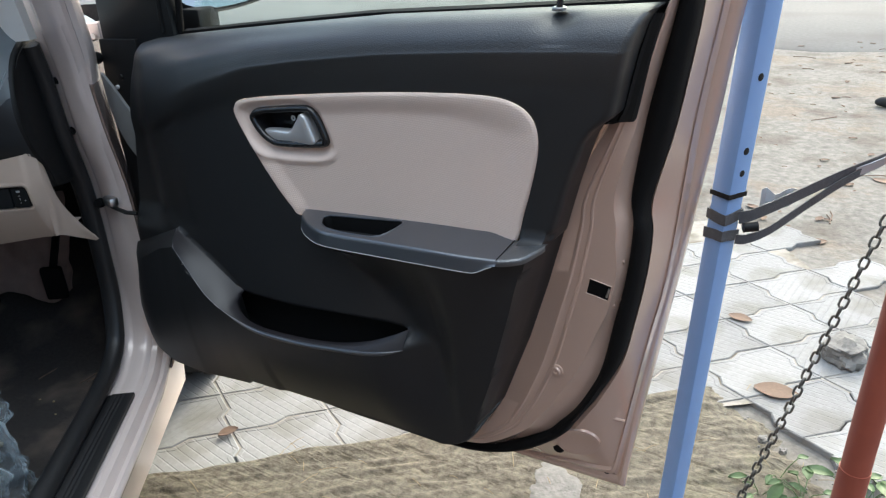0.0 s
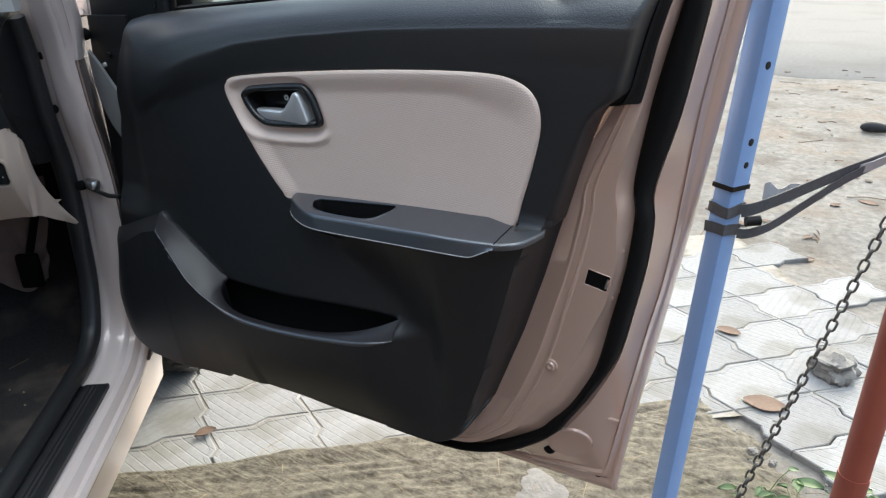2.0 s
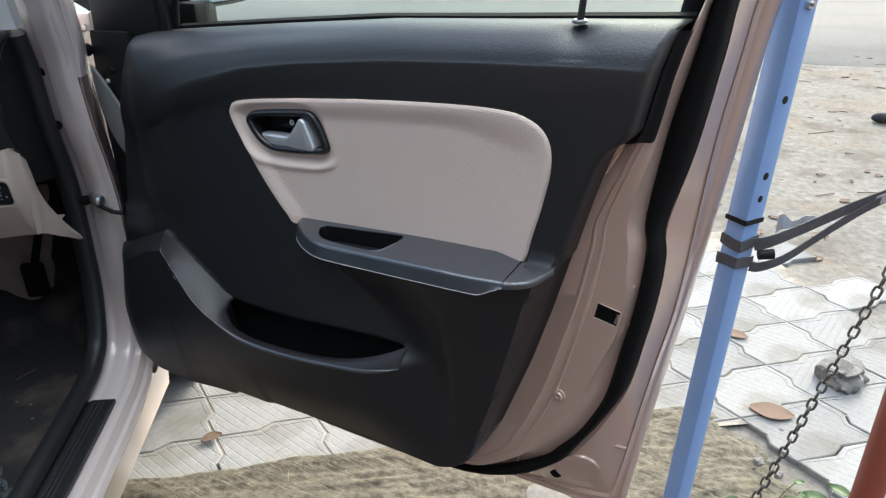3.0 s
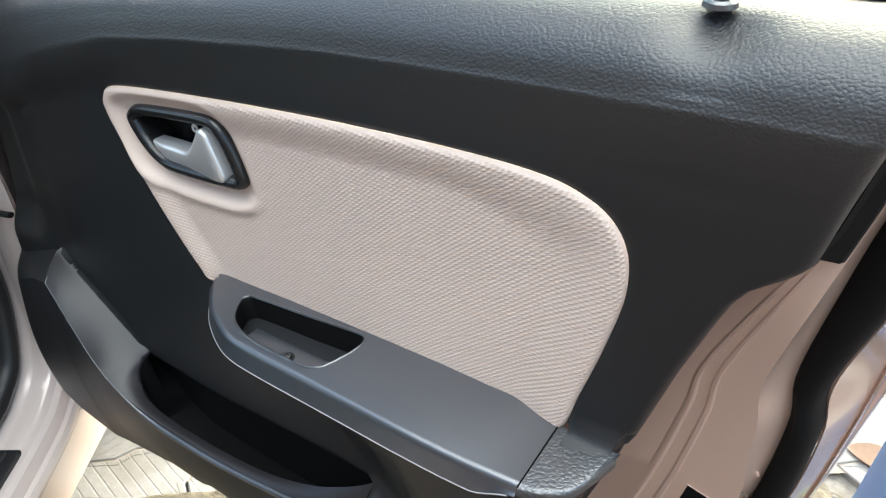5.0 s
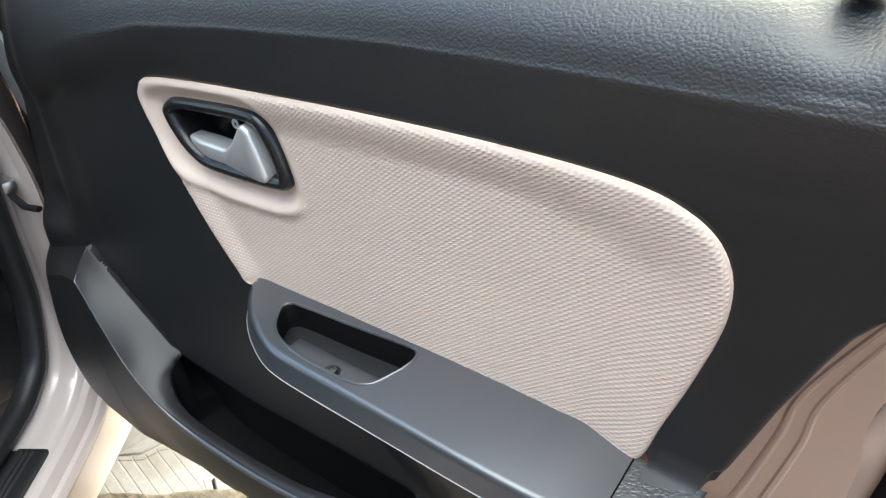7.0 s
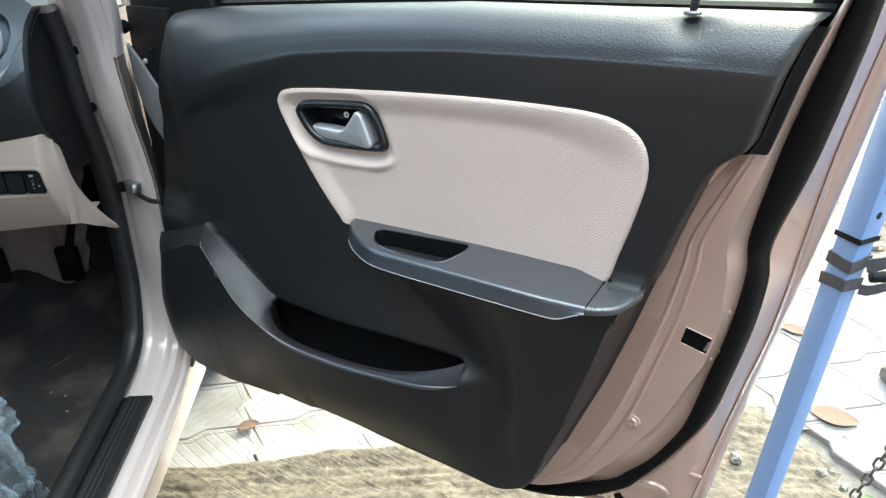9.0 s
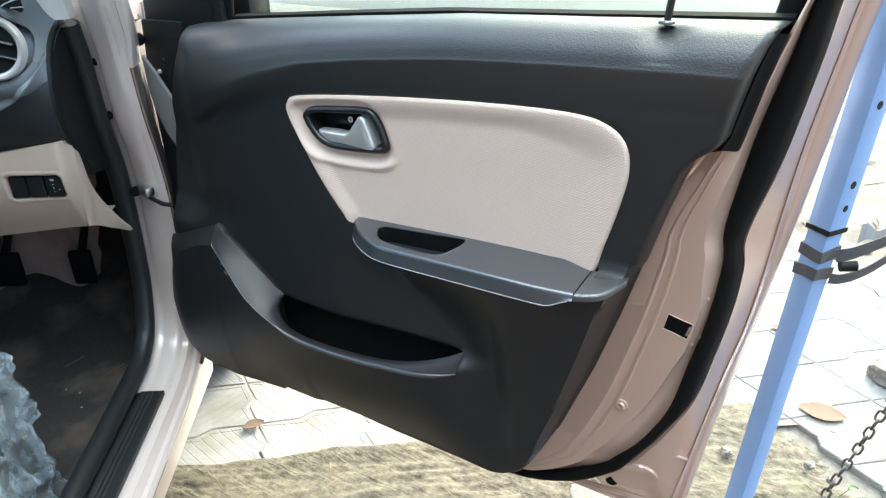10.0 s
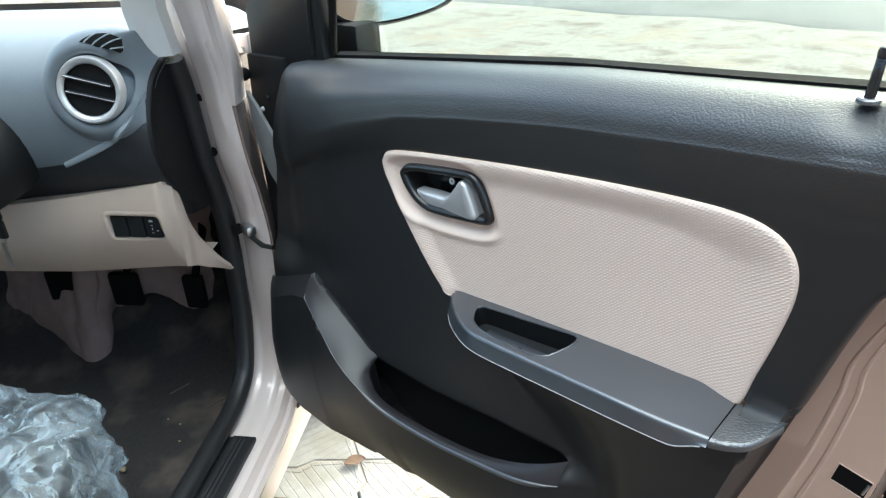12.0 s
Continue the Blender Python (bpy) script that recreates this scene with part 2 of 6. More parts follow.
def lathe(profile, centre, axis, seg=40):
    """profile of (radius, height) turned about axis through centre."""
    ax = Vector(axis).normalized()
    x = ax.orthogonal().normalized()
    y = ax.cross(x)
    c = Vector(centre)
    rows = [[c + ax * h + (x * math.cos(a) + y * math.sin(a)) * r for a in (2 * math.pi * k / seg for k in range(seg))] for r, h in profile]
    return grid(rows, closed=True)


def block(centre, size, bevel=0.002, turn=0.0):
    bm = bmesh.new()
    bmesh.ops.create_cube(bm, size=1.0)
    bm.transform(Matrix.Diagonal((*size, 1)))
    if bevel:
        bmesh.ops.bevel(bm, geom=bm.edges[:], offset=bevel, segments=2, affect="EDGES", profile=0.5)
    bm.transform(Matrix.Translation(centre) @ Matrix.Rotation(radians(turn), 4, "Z"))
    return bm


def plate(outline, y0, y1, bevel=0.0015):
    """An outline of (x, z) as a plate from y0 (front) to y1."""
    bm = bmesh.new()
    f = bm.faces.new([bm.verts.new((x, y0, z)) for x, z in outline])
    out = bmesh.ops.extrude_face_region(bm, geom=[f])
    bmesh.ops.translate(bm, verts=[v for v in out["geom"] if isinstance(v, bmesh.types.BMVert)], vec=(0, y1 - y0, 0))
    bmesh.ops.recalc_face_normals(bm, faces=bm.faces[:])
    if bevel:
        bmesh.ops.bevel(bm, geom=[e for e in bm.edges if e.is_manifold and e.calc_face_angle(0) > 0.5], offset=bevel, segments=2, affect="EDGES", profile=0.6)
    return bm


def join(*bms):
    out = bmesh.new()
    for b in bms:
        me = bpy.data.meshes.new("tmp")
        b.to_mesh(me)
        b.free()
        out.from_mesh(me)
        bpy.data.meshes.remove(me)
    return out


def where(ob):
    m = ob.matrix_basis.copy()
    while ob.parent:
        ob = ob.parent
        m = ob.matrix_basis @ m
    return m


def thing(name, at, label, category, group="", turn=0.0):
    ob = new(name)
    ob.empty_display_size = 0.05
    ob.matrix_basis = pose(*at, 0, 0, turn)
    return tagged(ob, label, category, group)


def part(name, bm, mat, parent=None, label="", smooth_angle=40.0, normals=True):
    """A bmesh in world coordinates as one mesh object under parent."""
    if normals:
        bmesh.ops.recalc_face_normals(bm, faces=bm.faces[:])
    if parent:
        bm.transform(where(parent).inverted())
    me = bpy.data.meshes.new(name)
    bm.to_mesh(me)
    bm.free()
    for p in me.polygons:
        p.use_smooth = True
    me.set_sharp_from_angle(angle=radians(smooth_angle))
    me.materials.append(mat)
    ob = new(name, me)
    ob.parent = parent
    if label:
        ob["label"] = label
    return ob


def inside(poly, x, z):
    hit = False
    for (x0, z0), (x1, z1) in zip(poly, poly[1:] + poly[:1]):
        if (z0 > z) != (z1 > z) and x < (x1 - x0) * (z - z0) / (z1 - z0) + x0:
            hit = not hit
    return hit


def depth_in(poly, x, z):
    """Distance to the outline, positive within it."""
    d = 9.0
    for (x0, z0), (x1, z1) in zip(poly, poly[1:] + poly[:1]):
        dx, dz = x1 - x0, z1 - z0
        t = min(1.0, max(0.0, ((x - x0) * dx + (z - z0) * dz) / (dx * dx + dz * dz + 1e-12)))
        d = min(d, math.hypot(x - x0 - t * dx, z - z0 - t * dz))
    return d if inside(poly, x, z) else -d


def inside_many(poly, pts):
    """For each row of pts, whether it lies within the outline."""
    hit = np.zeros(len(pts), bool)
    for (x0, z0), (x1, z1) in zip(poly, poly[1:] + poly[:1]):
        cross = (z0 > pts[:, 1]) != (z1 > pts[:, 1])
        with np.errstate(divide="ignore", invalid="ignore"):
            hit ^= cross & (pts[:, 0] < (x1 - x0) * (pts[:, 1] - z0) / (z1 - z0) + x0)
    return hit


def gap_many(line, pts, closed=True):
    """For each row of pts, its distance to the line."""
    d = np.full(len(pts), 9.0)
    for (x0, z0), (x1, z1) in zip(line, line[1:] + (line[:1] if closed else [])):
        dx, dz = x1 - x0, z1 - z0
        t = np.clip(((pts[:, 0] - x0) * dx + (pts[:, 1] - z0) * dz) / (dx * dx + dz * dz + 1e-12), 0, 1)
        d = np.minimum(d, np.hypot(pts[:, 0] - x0 - t * dx, pts[:, 1] - z0 - t * dz))
    return d


def cut_hole(bm, rim_pts, axes, reach=0.008, within=None):
    """Opens a sheet along a closed line of points and draws the edge of the hole onto it."""
    i, j = axes
    poly = [(p[i], p[j]) for p in rim_pts]
    outer = {v for e in bm.edges if len(e.link_faces) == 1 for v in e.verts}
    faces = bm.faces[:]
    mid = [f.calc_center_median() for f in faces]
    gone = inside_many(poly, np.array([(c[i], c[j]) for c in mid]))
    if within:
        gone &= np.array([within(c) for c in mid])
    bmesh.ops.delete(bm, geom=[f for f, g in zip(faces, gone) if g], context="FACES")
    fine = even(rim_pts, 900, True)
    arr = np.array([(p[i], p[j]) for p in fine])
    for v in {v for e in bm.edges if len(e.link_faces) == 1 for v in e.verts}:
        if v in outer or (within and not within(v.co)):
            continue
        d = np.hypot(arr[:, 0] - v.co[i], arr[:, 1] - v.co[j])
        k = int(d.argmin())
        if d[k] < reach:
            v.co = fine[k]
    # drop what still lies within the edge, and slivers that reach across it
    faces = bm.faces[:]
    mid = [f.calc_center_median() for f in faces]
    flat = np.array([(c[i], c[j]) for c in mid])
    gone = inside_many(poly, flat) & (gap_many(poly, flat) > 0.0006)
    if within:
        gone &= np.array([within(c) for c in mid])
    bmesh.ops.delete(bm, geom=[f for f, g in zip(faces, gone) if g], context="FACES")
    bmesh.ops.delete(bm, geom=[f for f in bm.faces if len(f.edges) == 4 and max(e.calc_length() for e in f.edges) > 0.0095 and any(len(e.link_faces) == 1 and e.verts[0] not in outer for e in f.edges) and (within is None or within(f.calc_center_median()))], context="FACES")
    return bm


# ---- the open car door: x runs from hinge to latch, y away from the inner face ----
CAR = pose(-1.25, 0.85, 0, 0, 0, 35)
car = thing("car", (-1.25, 0.85, 0), "champagne hatchback with an open front door, charcoal and beige trim", "car", turn=35)


def face_y(z):
    return 0.788 + 0.018 * (z - 0.45)


def top_z(x):
    return float(np.interp(x, (-1.12, -1.08, -0.95, -0.78, -0.60, -0.42, -0.33, -0.18), (1.070, 1.079, 1.092, 1.108, 1.124, 1.133, 1.138, 1.146)))


def crease_z(x):
    return float(np.interp(x, (-1.11, -1.06, -1.0, -0.914, -0.819, -0.724, -0.579, -0.437, -0.286), (0.915, 0.922, 0.945, 0.99, 1.023, 1.039, 1.055, 1.064, 1.070)))


def rail_end(z):
    """Where the rail's rounded end stands."""
    return float(np.interp(z, (1.0, 1.02, 1.06, 1.09, 1.12, 1.135, 1.145, 1.155), (-0.257, -0.239, -0.232, -0.226, -0.217, -0.210, -0.198, -0.190)))


def left_x(z):
    return float(np.interp(z, (0.43, 0.445, 0.46, 0.50, 0.54, 0.60, 0.64, 0.69, 0.72, 0.76, 0.885, 0.98, 1.05, 1.08), (-1.10, -1.125, -1.155, -1.192, -1.203, -1.200, -1.186, -1.163, -1.158, -1.160, -1.135, -1.110, -1.093, -1.083)))


def outer_x(z):
    return float(np.interp(z, (0.440, 0.446, 0.452, 0.47, 0.519, 0.651, 0.747, 0.852, 0.918, 0.965, 0.985, 1.0, 1.02, 1.06, 1.10, 1.15),
                           (-0.490, -0.470, -0.452, -0.428, -0.396, -0.351, -0.324, -0.298, -0.282, -0.268, -0.261, -0.252, -0.236, -0.226, -0.203, -0.192)))


# metal shell: strips from the trim edge to the outer flange
S = 90
WS_IN = [(-0.62, 0.885, 0.372), (-0.52, 0.885, 0.374), (-0.448, 0.885, 0.385), (-0.404, 0.885, 0.406), (-0.333, 0.885, 0.455), (-0.308, 0.885, 0.485), (-0.284, 0.885, 0.518), (-0.263, 0.885, 0.559), (-0.244, 0.885, 0.610), (-0.230, 0.885, 0.693), (-0.218, 0.886, 0.771), (-0.214, 0.888, 0.850), (-0.220, 0.890, 0.898), (-0.206, 0.888, 1.007), (-0.187, 0.885, 1.104), (-0.172, 0.886, 1.18), (-0.13, 0.895, 1.33), (-0.10, 0.905, 1.43)]
WS_OUT = [(-0.62, 0.897, 0.360), (-0.52, 0.897, 0.360), (-0.454, 0.895, 0.368), (-0.365, 0.895, 0.401), (-0.304, 0.895, 0.454), (-0.286, 0.895, 0.483), (-0.269, 0.895, 0.514), (-0.251, 0.895, 0.547), (-0.219, 0.895, 0.621), (-0.204, 0.895, 0.704), (-0.194, 0.896, 0.780), (-0.192, 0.898, 0.84), (-0.197, 0.900, 0.885), (-0.175, 0.898, 0.986), (-0.159, 0.895, 1.10), (-0.148, 0.896, 1.19), (-0.105, 0.905, 1.34), (-0.075, 0.915, 1.44)]
STEP = [(-0.62, 0.945, 0.345), (-0.52, 0.945, 0.342), (-0.45, 0.945, 0.340), (-0.37, 0.945, 0.342), (-0.30, 0.945, 0.346), (-0.240, 0.945, 0.350), (-0.226, 0.945, 0.358), (-0.220, 0.946, 0.40), (-0.205, 0.948, 0.53), (-0.190, 0.950, 0.64), (-0.177, 0.952, 0.72), (-0.169, 0.954, 0.80), (-0.163, 0.955, 0.88), (-0.157, 0.955, 0.99), (-0.144, 0.955, 1.10), (-0.132, 0.955, 1.18), (-0.09, 0.960, 1.34), (-0.06, 0.965, 1.44)]
OUT = [(-0.62, 0.955, 0.322), (-0.52, 0.955, 0.320), (-0.46, 0.955, 0.319), (-0.38, 0.955, 0.319), (-0.30, 0.955, 0.320), (-0.223, 0.955, 0.322), (-0.2115, 0.955, 0.325), (-0.2095, 0.958, 0.36), (-0.196, 0.978, 0.49), (-0.180, 0.990, 0.62), (-0.166, 0.991, 0.73), (-0.155, 0.991, 0.82), (-0.147, 0.991, 0.89), (-0.136, 0.991, 0.99), (-0.125, 0.990, 1.10), (-0.112, 0.990, 1.18), (-0.07, 0.985, 1.35), (-0.04, 0.985, 1.45)]
TRIM_EDGE = [(-0.62, 0.86, 0.42), (-0.51, 0.86, 0.425), (-0.465, 0.858, 0.436), (-0.442, 0.858, 0.450), (-0.425, 0.858, 0.478), (-0.415, 0.858, 0.505), (-0.405, 0.858, 0.535), (-0.393, 0.858, 0.575), (-0.378, 0.858, 0.622), (-0.355, 0.858, 0.695), (-0.333, 0.858, 0.773), (-0.315, 0.858, 0.85), (-0.302, 0.858, 0.90), (-0.245, 0.858, 1.007), (-0.202, 0.858, 1.104), (-0.1775, 0.862, 1.18), (-0.138, 0.872, 1.33), (-0.108, 0.88, 1.43)]
trim_edge = spl(TRIM_EDGE, 90)
ws_in, ws_out, step, rim_out = (spl(c, S) for c in (WS_IN, WS_OUT, STEP, OUT))


SKIN = ((0.0, 0.010), (0.06, 0.0), (0.32, 0.0), (0.34, -0.0016), (0.365, -0.0018), (0.385, -0.0001), (0.46, 0.0), (0.475, -0.0015), (0.50, -0.0017), (0.515, 0.0), (0.60, 0.0004), (0.755, -0.0004), (0.78, -0.0005), (0.795, 0.0020), (0.84, 0.0085), (0.91, 0.016), (1.0, 0.026))


def skin_shape(z):
    """The skin's profile at a height: the latch face turns in sooner beside the latch and towards the foot."""
    f = float(np.interp(z, (0.44, 0.47, 0.50, 0.53, 0.57, 0.62, 0.68, 0.72, 0.79, 0.83, 0.90, 1.0), (0.66, 0.66, 0.67, 0.69, 0.72, 0.78, 0.85, 0.91, 0.91, 0.84, 0.80, 0.80)))
    at = [q[0] if q[0] <= 0.60 else 0.60 + (q[0] - 0.60) * (f - 0.60) / 0.18 if q[0] <= 0.78 else f + (q[0] - 0.78) * (1 - f) / 0.22 for q in SKIN]
    return at, [q[1] for q in SKIN]


def skin_at(x, z):
    """A place on the inner skin, a hair in front of it."""
    i = min(range(20, 80), key=lambda k: abs(ws_in[k].z - z))
    a, b = trim_edge[i], ws_in[i]
    s = (x - a.x) / (b.x - a.x)
    return Vector((x, a.y + float(np.interp(s, *skin_shape(z))) - 0.0006, z))


def inner_metal():
    """Inner skin beside the trim: a flat with a raised bead, then the latch face that turns in."""
    out = []
    for k, (_, dy) in enumerate(SKIN):
        row = []
        for a, b in zip(trim_edge, ws_in):
            s = skin_shape(b.z)[0][k]
            q = a.lerp(b, s)
            narrow = smooth(0.07, 0.045, (b - a).length)
            q.y = a.y + dy * (1 - narrow) + ((b.y - a.y) * s ** 2.5 - 0.006 * math.sin(math.pi * s)) * narrow
            row.append(q)
        out.append(row)
    return grid(out)


door = part("car_door", inner_metal(), M_PAINT, car, "open door with champagne painted steel and charcoal trim", 35)


BEIGE = [tuple(v)[:2] for v in even(spl([(-0.842, 0.986), (-0.815, 1.000), (-0.674, 1.017), (-0.516, 1.030), (-0.40, 1.034), (-0.352, 1.026), (-0.328, 1.006), (-0.321, 0.973),
         (-0.328, 0.927), (-0.340, 0.877), (-0.351, 0.836), (-0.378, 0.832), (-0.46, 0.832), (-0.60, 0.825), (-0.722, 0.815), (-0.749, 0.830), (-0.789, 0.880), (-0.826, 0.938), (-0.842, 0.968)], 400, True), 320, True)]
SCOOP = [tuple(v)[:2] for v in spl([(-0.834, 0.980), (-0.812, 0.994), (-0.76, 1.003), (-0.702, 1.008), (-0.678, 0.998), (-0.664, 0.975), (-0.652, 0.942), (-0.656, 0.927), (-0.676, 0.917), (-0.711, 0.913), (-0.757, 0.911), (-0.790, 0.915), (-0.812, 0.93), (-0.829, 0.955)], 70, True)]
BEZEL = [tuple(v)[:2] for v in even(spl([(-0.812, 0.974), (-0.803, 0.983), (-0.788, 0.988), (-0.752, 0.993), (-0.717, 0.997), (-0.694, 0.998), (-0.683, 0.994), (-0.672, 0.980), (-0.664, 0.962), (-0.660, 0.947), (-0.663, 0.939), (-0.671, 0.935), (-0.702, 0.931), (-0.740, 0.928), (-0.768, 0.928), (-0.789, 0.937), (-0.804, 0.952), (-0.812, 0.966)], 240, True), 108, True)]


ARM_FRONT = [(-0.722, 0.790, 0.827), (-0.711, 0.775, 0.827), (-0.689, 0.757, 0.8265), (-0.66, 0.742, 0.826), (-0.635, 0.735, 0.827), (-0.60, 0.733, 0.828), (-0.547, 0.732, 0.830), (-0.497, 0.731, 0.832), (-0.449, 0.730, 0.834), (-0.40, 0.731, 0.835), (-0.352, 0.734, 0.837)]
RIM = [(-1.130, 0.768, 0.672), (-1.055, 0.757, 0.712), (-1.011, 0.7525, 0.7245), (-0.98, 0.749, 0.682), (-0.925, 0.741, 0.641), (-0.874, 0.737, 0.620), (-0.83, 0.737, 0.607), (-0.788, 0.738, 0.604), (-0.748, 0.739, 0.604), (-0.70, 0.741, 0.607), (-0.60, 0.747, 0.617), (-0.538, 0.757, 0.627), (-0.495, 0.775, 0.634), (-0.455, 0.800, 0.645)]
rim_left, rim_right = [(-1.215, 0.786, 0.616)] + RIM[:3], spl(RIM[2:], 140)
rim_x = [p[0] for p in rim_left[:3]] + [p.x for p in rim_right]
rim_y = [p[1] for p in rim_left[:3]] + [p.y for p in rim_right]
rim_z = [p[2] for p in rim_left[:3]] + [p.z for p in rim_right]
TIP = (-1.035, 0.789, 0.743)


def low_z(x):
    return float(np.interp(x, (-1.13, -1.02, -0.83, -0.815, -0.60, -0.53, -0.47), (0.436, 0.435, 0.438, 0.448, 0.449, 0.446, 0.445)))


def arm_swell(x, z):
    """How far the panel stands out below the armrest."""
    if x < -0.722 or x > -0.303:
        return 0.0
    keep = 1 - 0.88 * smooth(-0.388, -0.352, x)
    z_top = float(np.interp(x, (-0.722, -0.66, -0.60, -0.497, -0.40, -0.352, -0.318, -0.304), (0.827, 0.826, 0.828, 0.832, 0.835, 0.837, 0.8405, 0.845))) - 0.005 - 0.015 * keep
    if z > z_top:
        return 0.0
    y_top = float(np.interp(x, (-0.722, -0.711, -0.689, -0.66, -0.635, -0.60, -0.449, -0.40, -0.352, -0.334, -0.318, -0.304), (0.787, 0.772, 0.754, 0.739, 0.732, 0.730, 0.727, 0.728, 0.733, 0.739, 0.752, 0.784)))
    z_foot = float(np.interp(x, (-0.715, -0.66, -0.59, -0.52, -0.475, -0.455, -0.44), (0.800, 0.765, 0.712, 0.655, 0.59, 0.51, 0.43)))
    w = min(1.0, (z_top - z) / (z_top - z_foot))
    return max(0.0, face_y(z) - y_top) * (1 - w) ** 1.7


def pocket_swell(x, z):
    """How far the map pocket stands out."""
    zr, yr = float(np.interp(x, rim_x, rim_z)), float(np.interp(x, rim_x, rim_y))
    over = float(np.interp(x, (-0.60, -0.54, -0.47, -0.42), (0.003, 0.028, 0.034, 0.045)))
    zl = low_z(x)
    w = min(1.0, max(-0.05, (zr - z) / (zr - zl)))
    yf = float(np.interp(x, (-1.20, -1.02, -0.97, -0.90, -0.76, -0.60), (0.775, 0.770, 0.776, 0.782, 0.785, 0.788)))
    y = yr + (yf - yr) * w - 0.010 * math.sin(math.pi * w)
    z0 = zr + 0.006 * smooth(-0.96, -0.92, x) * smooth(-0.58, -0.64, x)
    step_up = smooth(z0 + over, z0, z)
    return max(0.0, face_y(z) - y) * smooth(-0.43, -0.585, x) * step_up


def panel_y(x, z):
    """Lower half of the panel: armrest and pocket swell out of the flat, the rear side falls back to the metal."""
    out_arm, out_pocket = arm_swell(x, z), pocket_swell(x, z)
    y = face_y(z) - (out_arm ** 3 + out_pocket ** 3) ** (1 / 3)
    if x > -0.56:
        fold = float(np.interp(z, (0.44, 0.452, 0.51, 0.58, 0.65, 0.72, 0.79, 0.834, 0.845), (-0.452, -0.440, -0.412, -0.390, -0.370, -0.350, -0.333, -0.317, -0.306)))
        y_fold = float(np.interp(z, (0.452, 0.51, 0.58, 0.65, 0.72, 0.79, 0.834, 0.845), (0.787, 0.781, 0.775, 0.768, 0.761, 0.755, 0.756, 0.788)))
        part_way = smooth(0.862, 0.842, z)
        y += (y_fold - y) * smooth(fold - 0.10, fold - 0.004, x) * part_way
        if x > fold:
            t = min(1.0, (x - fold) / max(0.004, outer_x(z) - 0.006 - fold))
            y += (0.852 - 0.02 * smooth(0.50, 0.45, z) - y) * (t ** 1.15) * part_way
    return y


def left_bend(x, z):
    """How the panel falls back towards the hinge side."""
    upper = smooth(0.72, 0.78, z)
    return 0.006 * smooth(0.95, 0.90, z) * smooth(-0.98, -1.04, x) * upper + 0.022 * smooth(-1.12, -1.21, x) ** 2 * (1 - upper)


def main_panel():
    """Charcoal panel with a soft rolled belt rail along the window sill."""
    nu = 230
    cols = []
    for i in range(nu):
        u = i / (nu - 1)
        x0 = -1.12 + u * 0.88
        zt, zc = top_z(x0), crease_z(x0)
        k_ = min(1.7, (zt - zc) / 0.09)
        step_ = (0.013 - 0.0085 * smooth(-0.85, -0.50, x0)) * (0.15 + 0.85 * smooth(-1.07, -0.94, x0))
        yr = face_y(zc) - step_
        prof = [(0.864, zt - 0.004), (0.862, zt), (0.845, zt - 0.001), (0.830, zt - 0.005 * k_), (0.816, zt - 0.013 * k_), (yr + 0.0115, zt - 0.025 * k_),
                (yr + 0.005, zt - 0.039 * k_), (yr + 0.0012, zt - 0.055 * k_), (yr, 0.5 * (zt - 0.052 * k_ + zc + 0.016)), (yr + 0.18 * step_, zc + 0.014), (yr + 0.55 * step_, zc - 0.002), (yr + 0.88 * step_, zc - 0.018), (face_y(zc) - 0.0006, zc - 0.034)]
        low = low_z(x0)
        for k in range(1, 25):
            z = zc - 0.034 + (low - zc + 0.034) * k / 24
            prof.append((face_y(z), z))
        prof = spl([(y, z, 0) for y, z in prof], 230)
        col = []
        for q in prof:
            y, z = q.x, q.y
            xa, xb = left_x(z), outer_x(z) - 0.006 if z < 1.0 else rail_end(z)
            x = xa + (xb - xa) * u
            if z < 0.862:
                y += panel_y(x, z) - face_y(z)
            # thumb hollow in front of the lock button
            hollow = 0.0065 * math.exp(-((x + 0.304) / 0.022) ** 2 - ((y - 0.816) / 0.013) ** 2) * (1 if z > zt - 0.04 else 0)
            y, z = y + hollow, z - hollow * 0.7
            # soft dished arc in front of the hinge side
            upper = smooth(0.72, 0.78, z)
            fold = float(np.interp(z, (0.90, 0.97, 1.03, 1.06, 1.08), (-1.055, -1.050, -1.046, -1.064, -1.086)))
            y += 0.015 * smooth(fold, fold - 0.055, x) * smooth(0.862, 0.80, y) * upper + left_bend(x, z)
            y += 0.006 * math.exp(-((x + 1.015) / 0.035) ** 2 - ((z - 0.938 - 0.45 * (x + 1.015)) / 0.010) ** 2)
            col.append(Vector((x, y, z)))
        cols.append(col)
    # the rear side turns back to the metal
    for dx, dy in ((0.003, 0.003), (0.005, 0.012), (0.006, 0.034), (0.006, 0.062)):
        cols.append([v + Vector((dx * (1.0 + 0.8 * smooth(1.0, 1.014, v.z)), min(dy, max(0.004, 0.868 - v.y)), 0)) for v in cols[nu - 1]])
    # the hinge side and the lower lip turn back as well
    cols.insert(0, [v + Vector((-0.004, 0.010, 0)) for v in cols[0]])
    cols.insert(0, [v + Vector((-0.001, 0.040, 0)) for v in cols[0]])
    for c in cols:
        c.append(c[-1] + Vector((0, 0.005, -0.003)))
        c.append(c[-1] + Vector((0, 0.02, 0.002)))
    bm = grid(cols)
    cut_hole(bm, [Vector((x, face_y(z) + 0.0015, z)) for x, z in BEIGE], (0, 2), 0.010, lambda c: c.y < 0.83)
    cut_hole(bm, MOUTH_RIM, (0, 2), 0.009, lambda c: c.y < 0.83)
    return bm


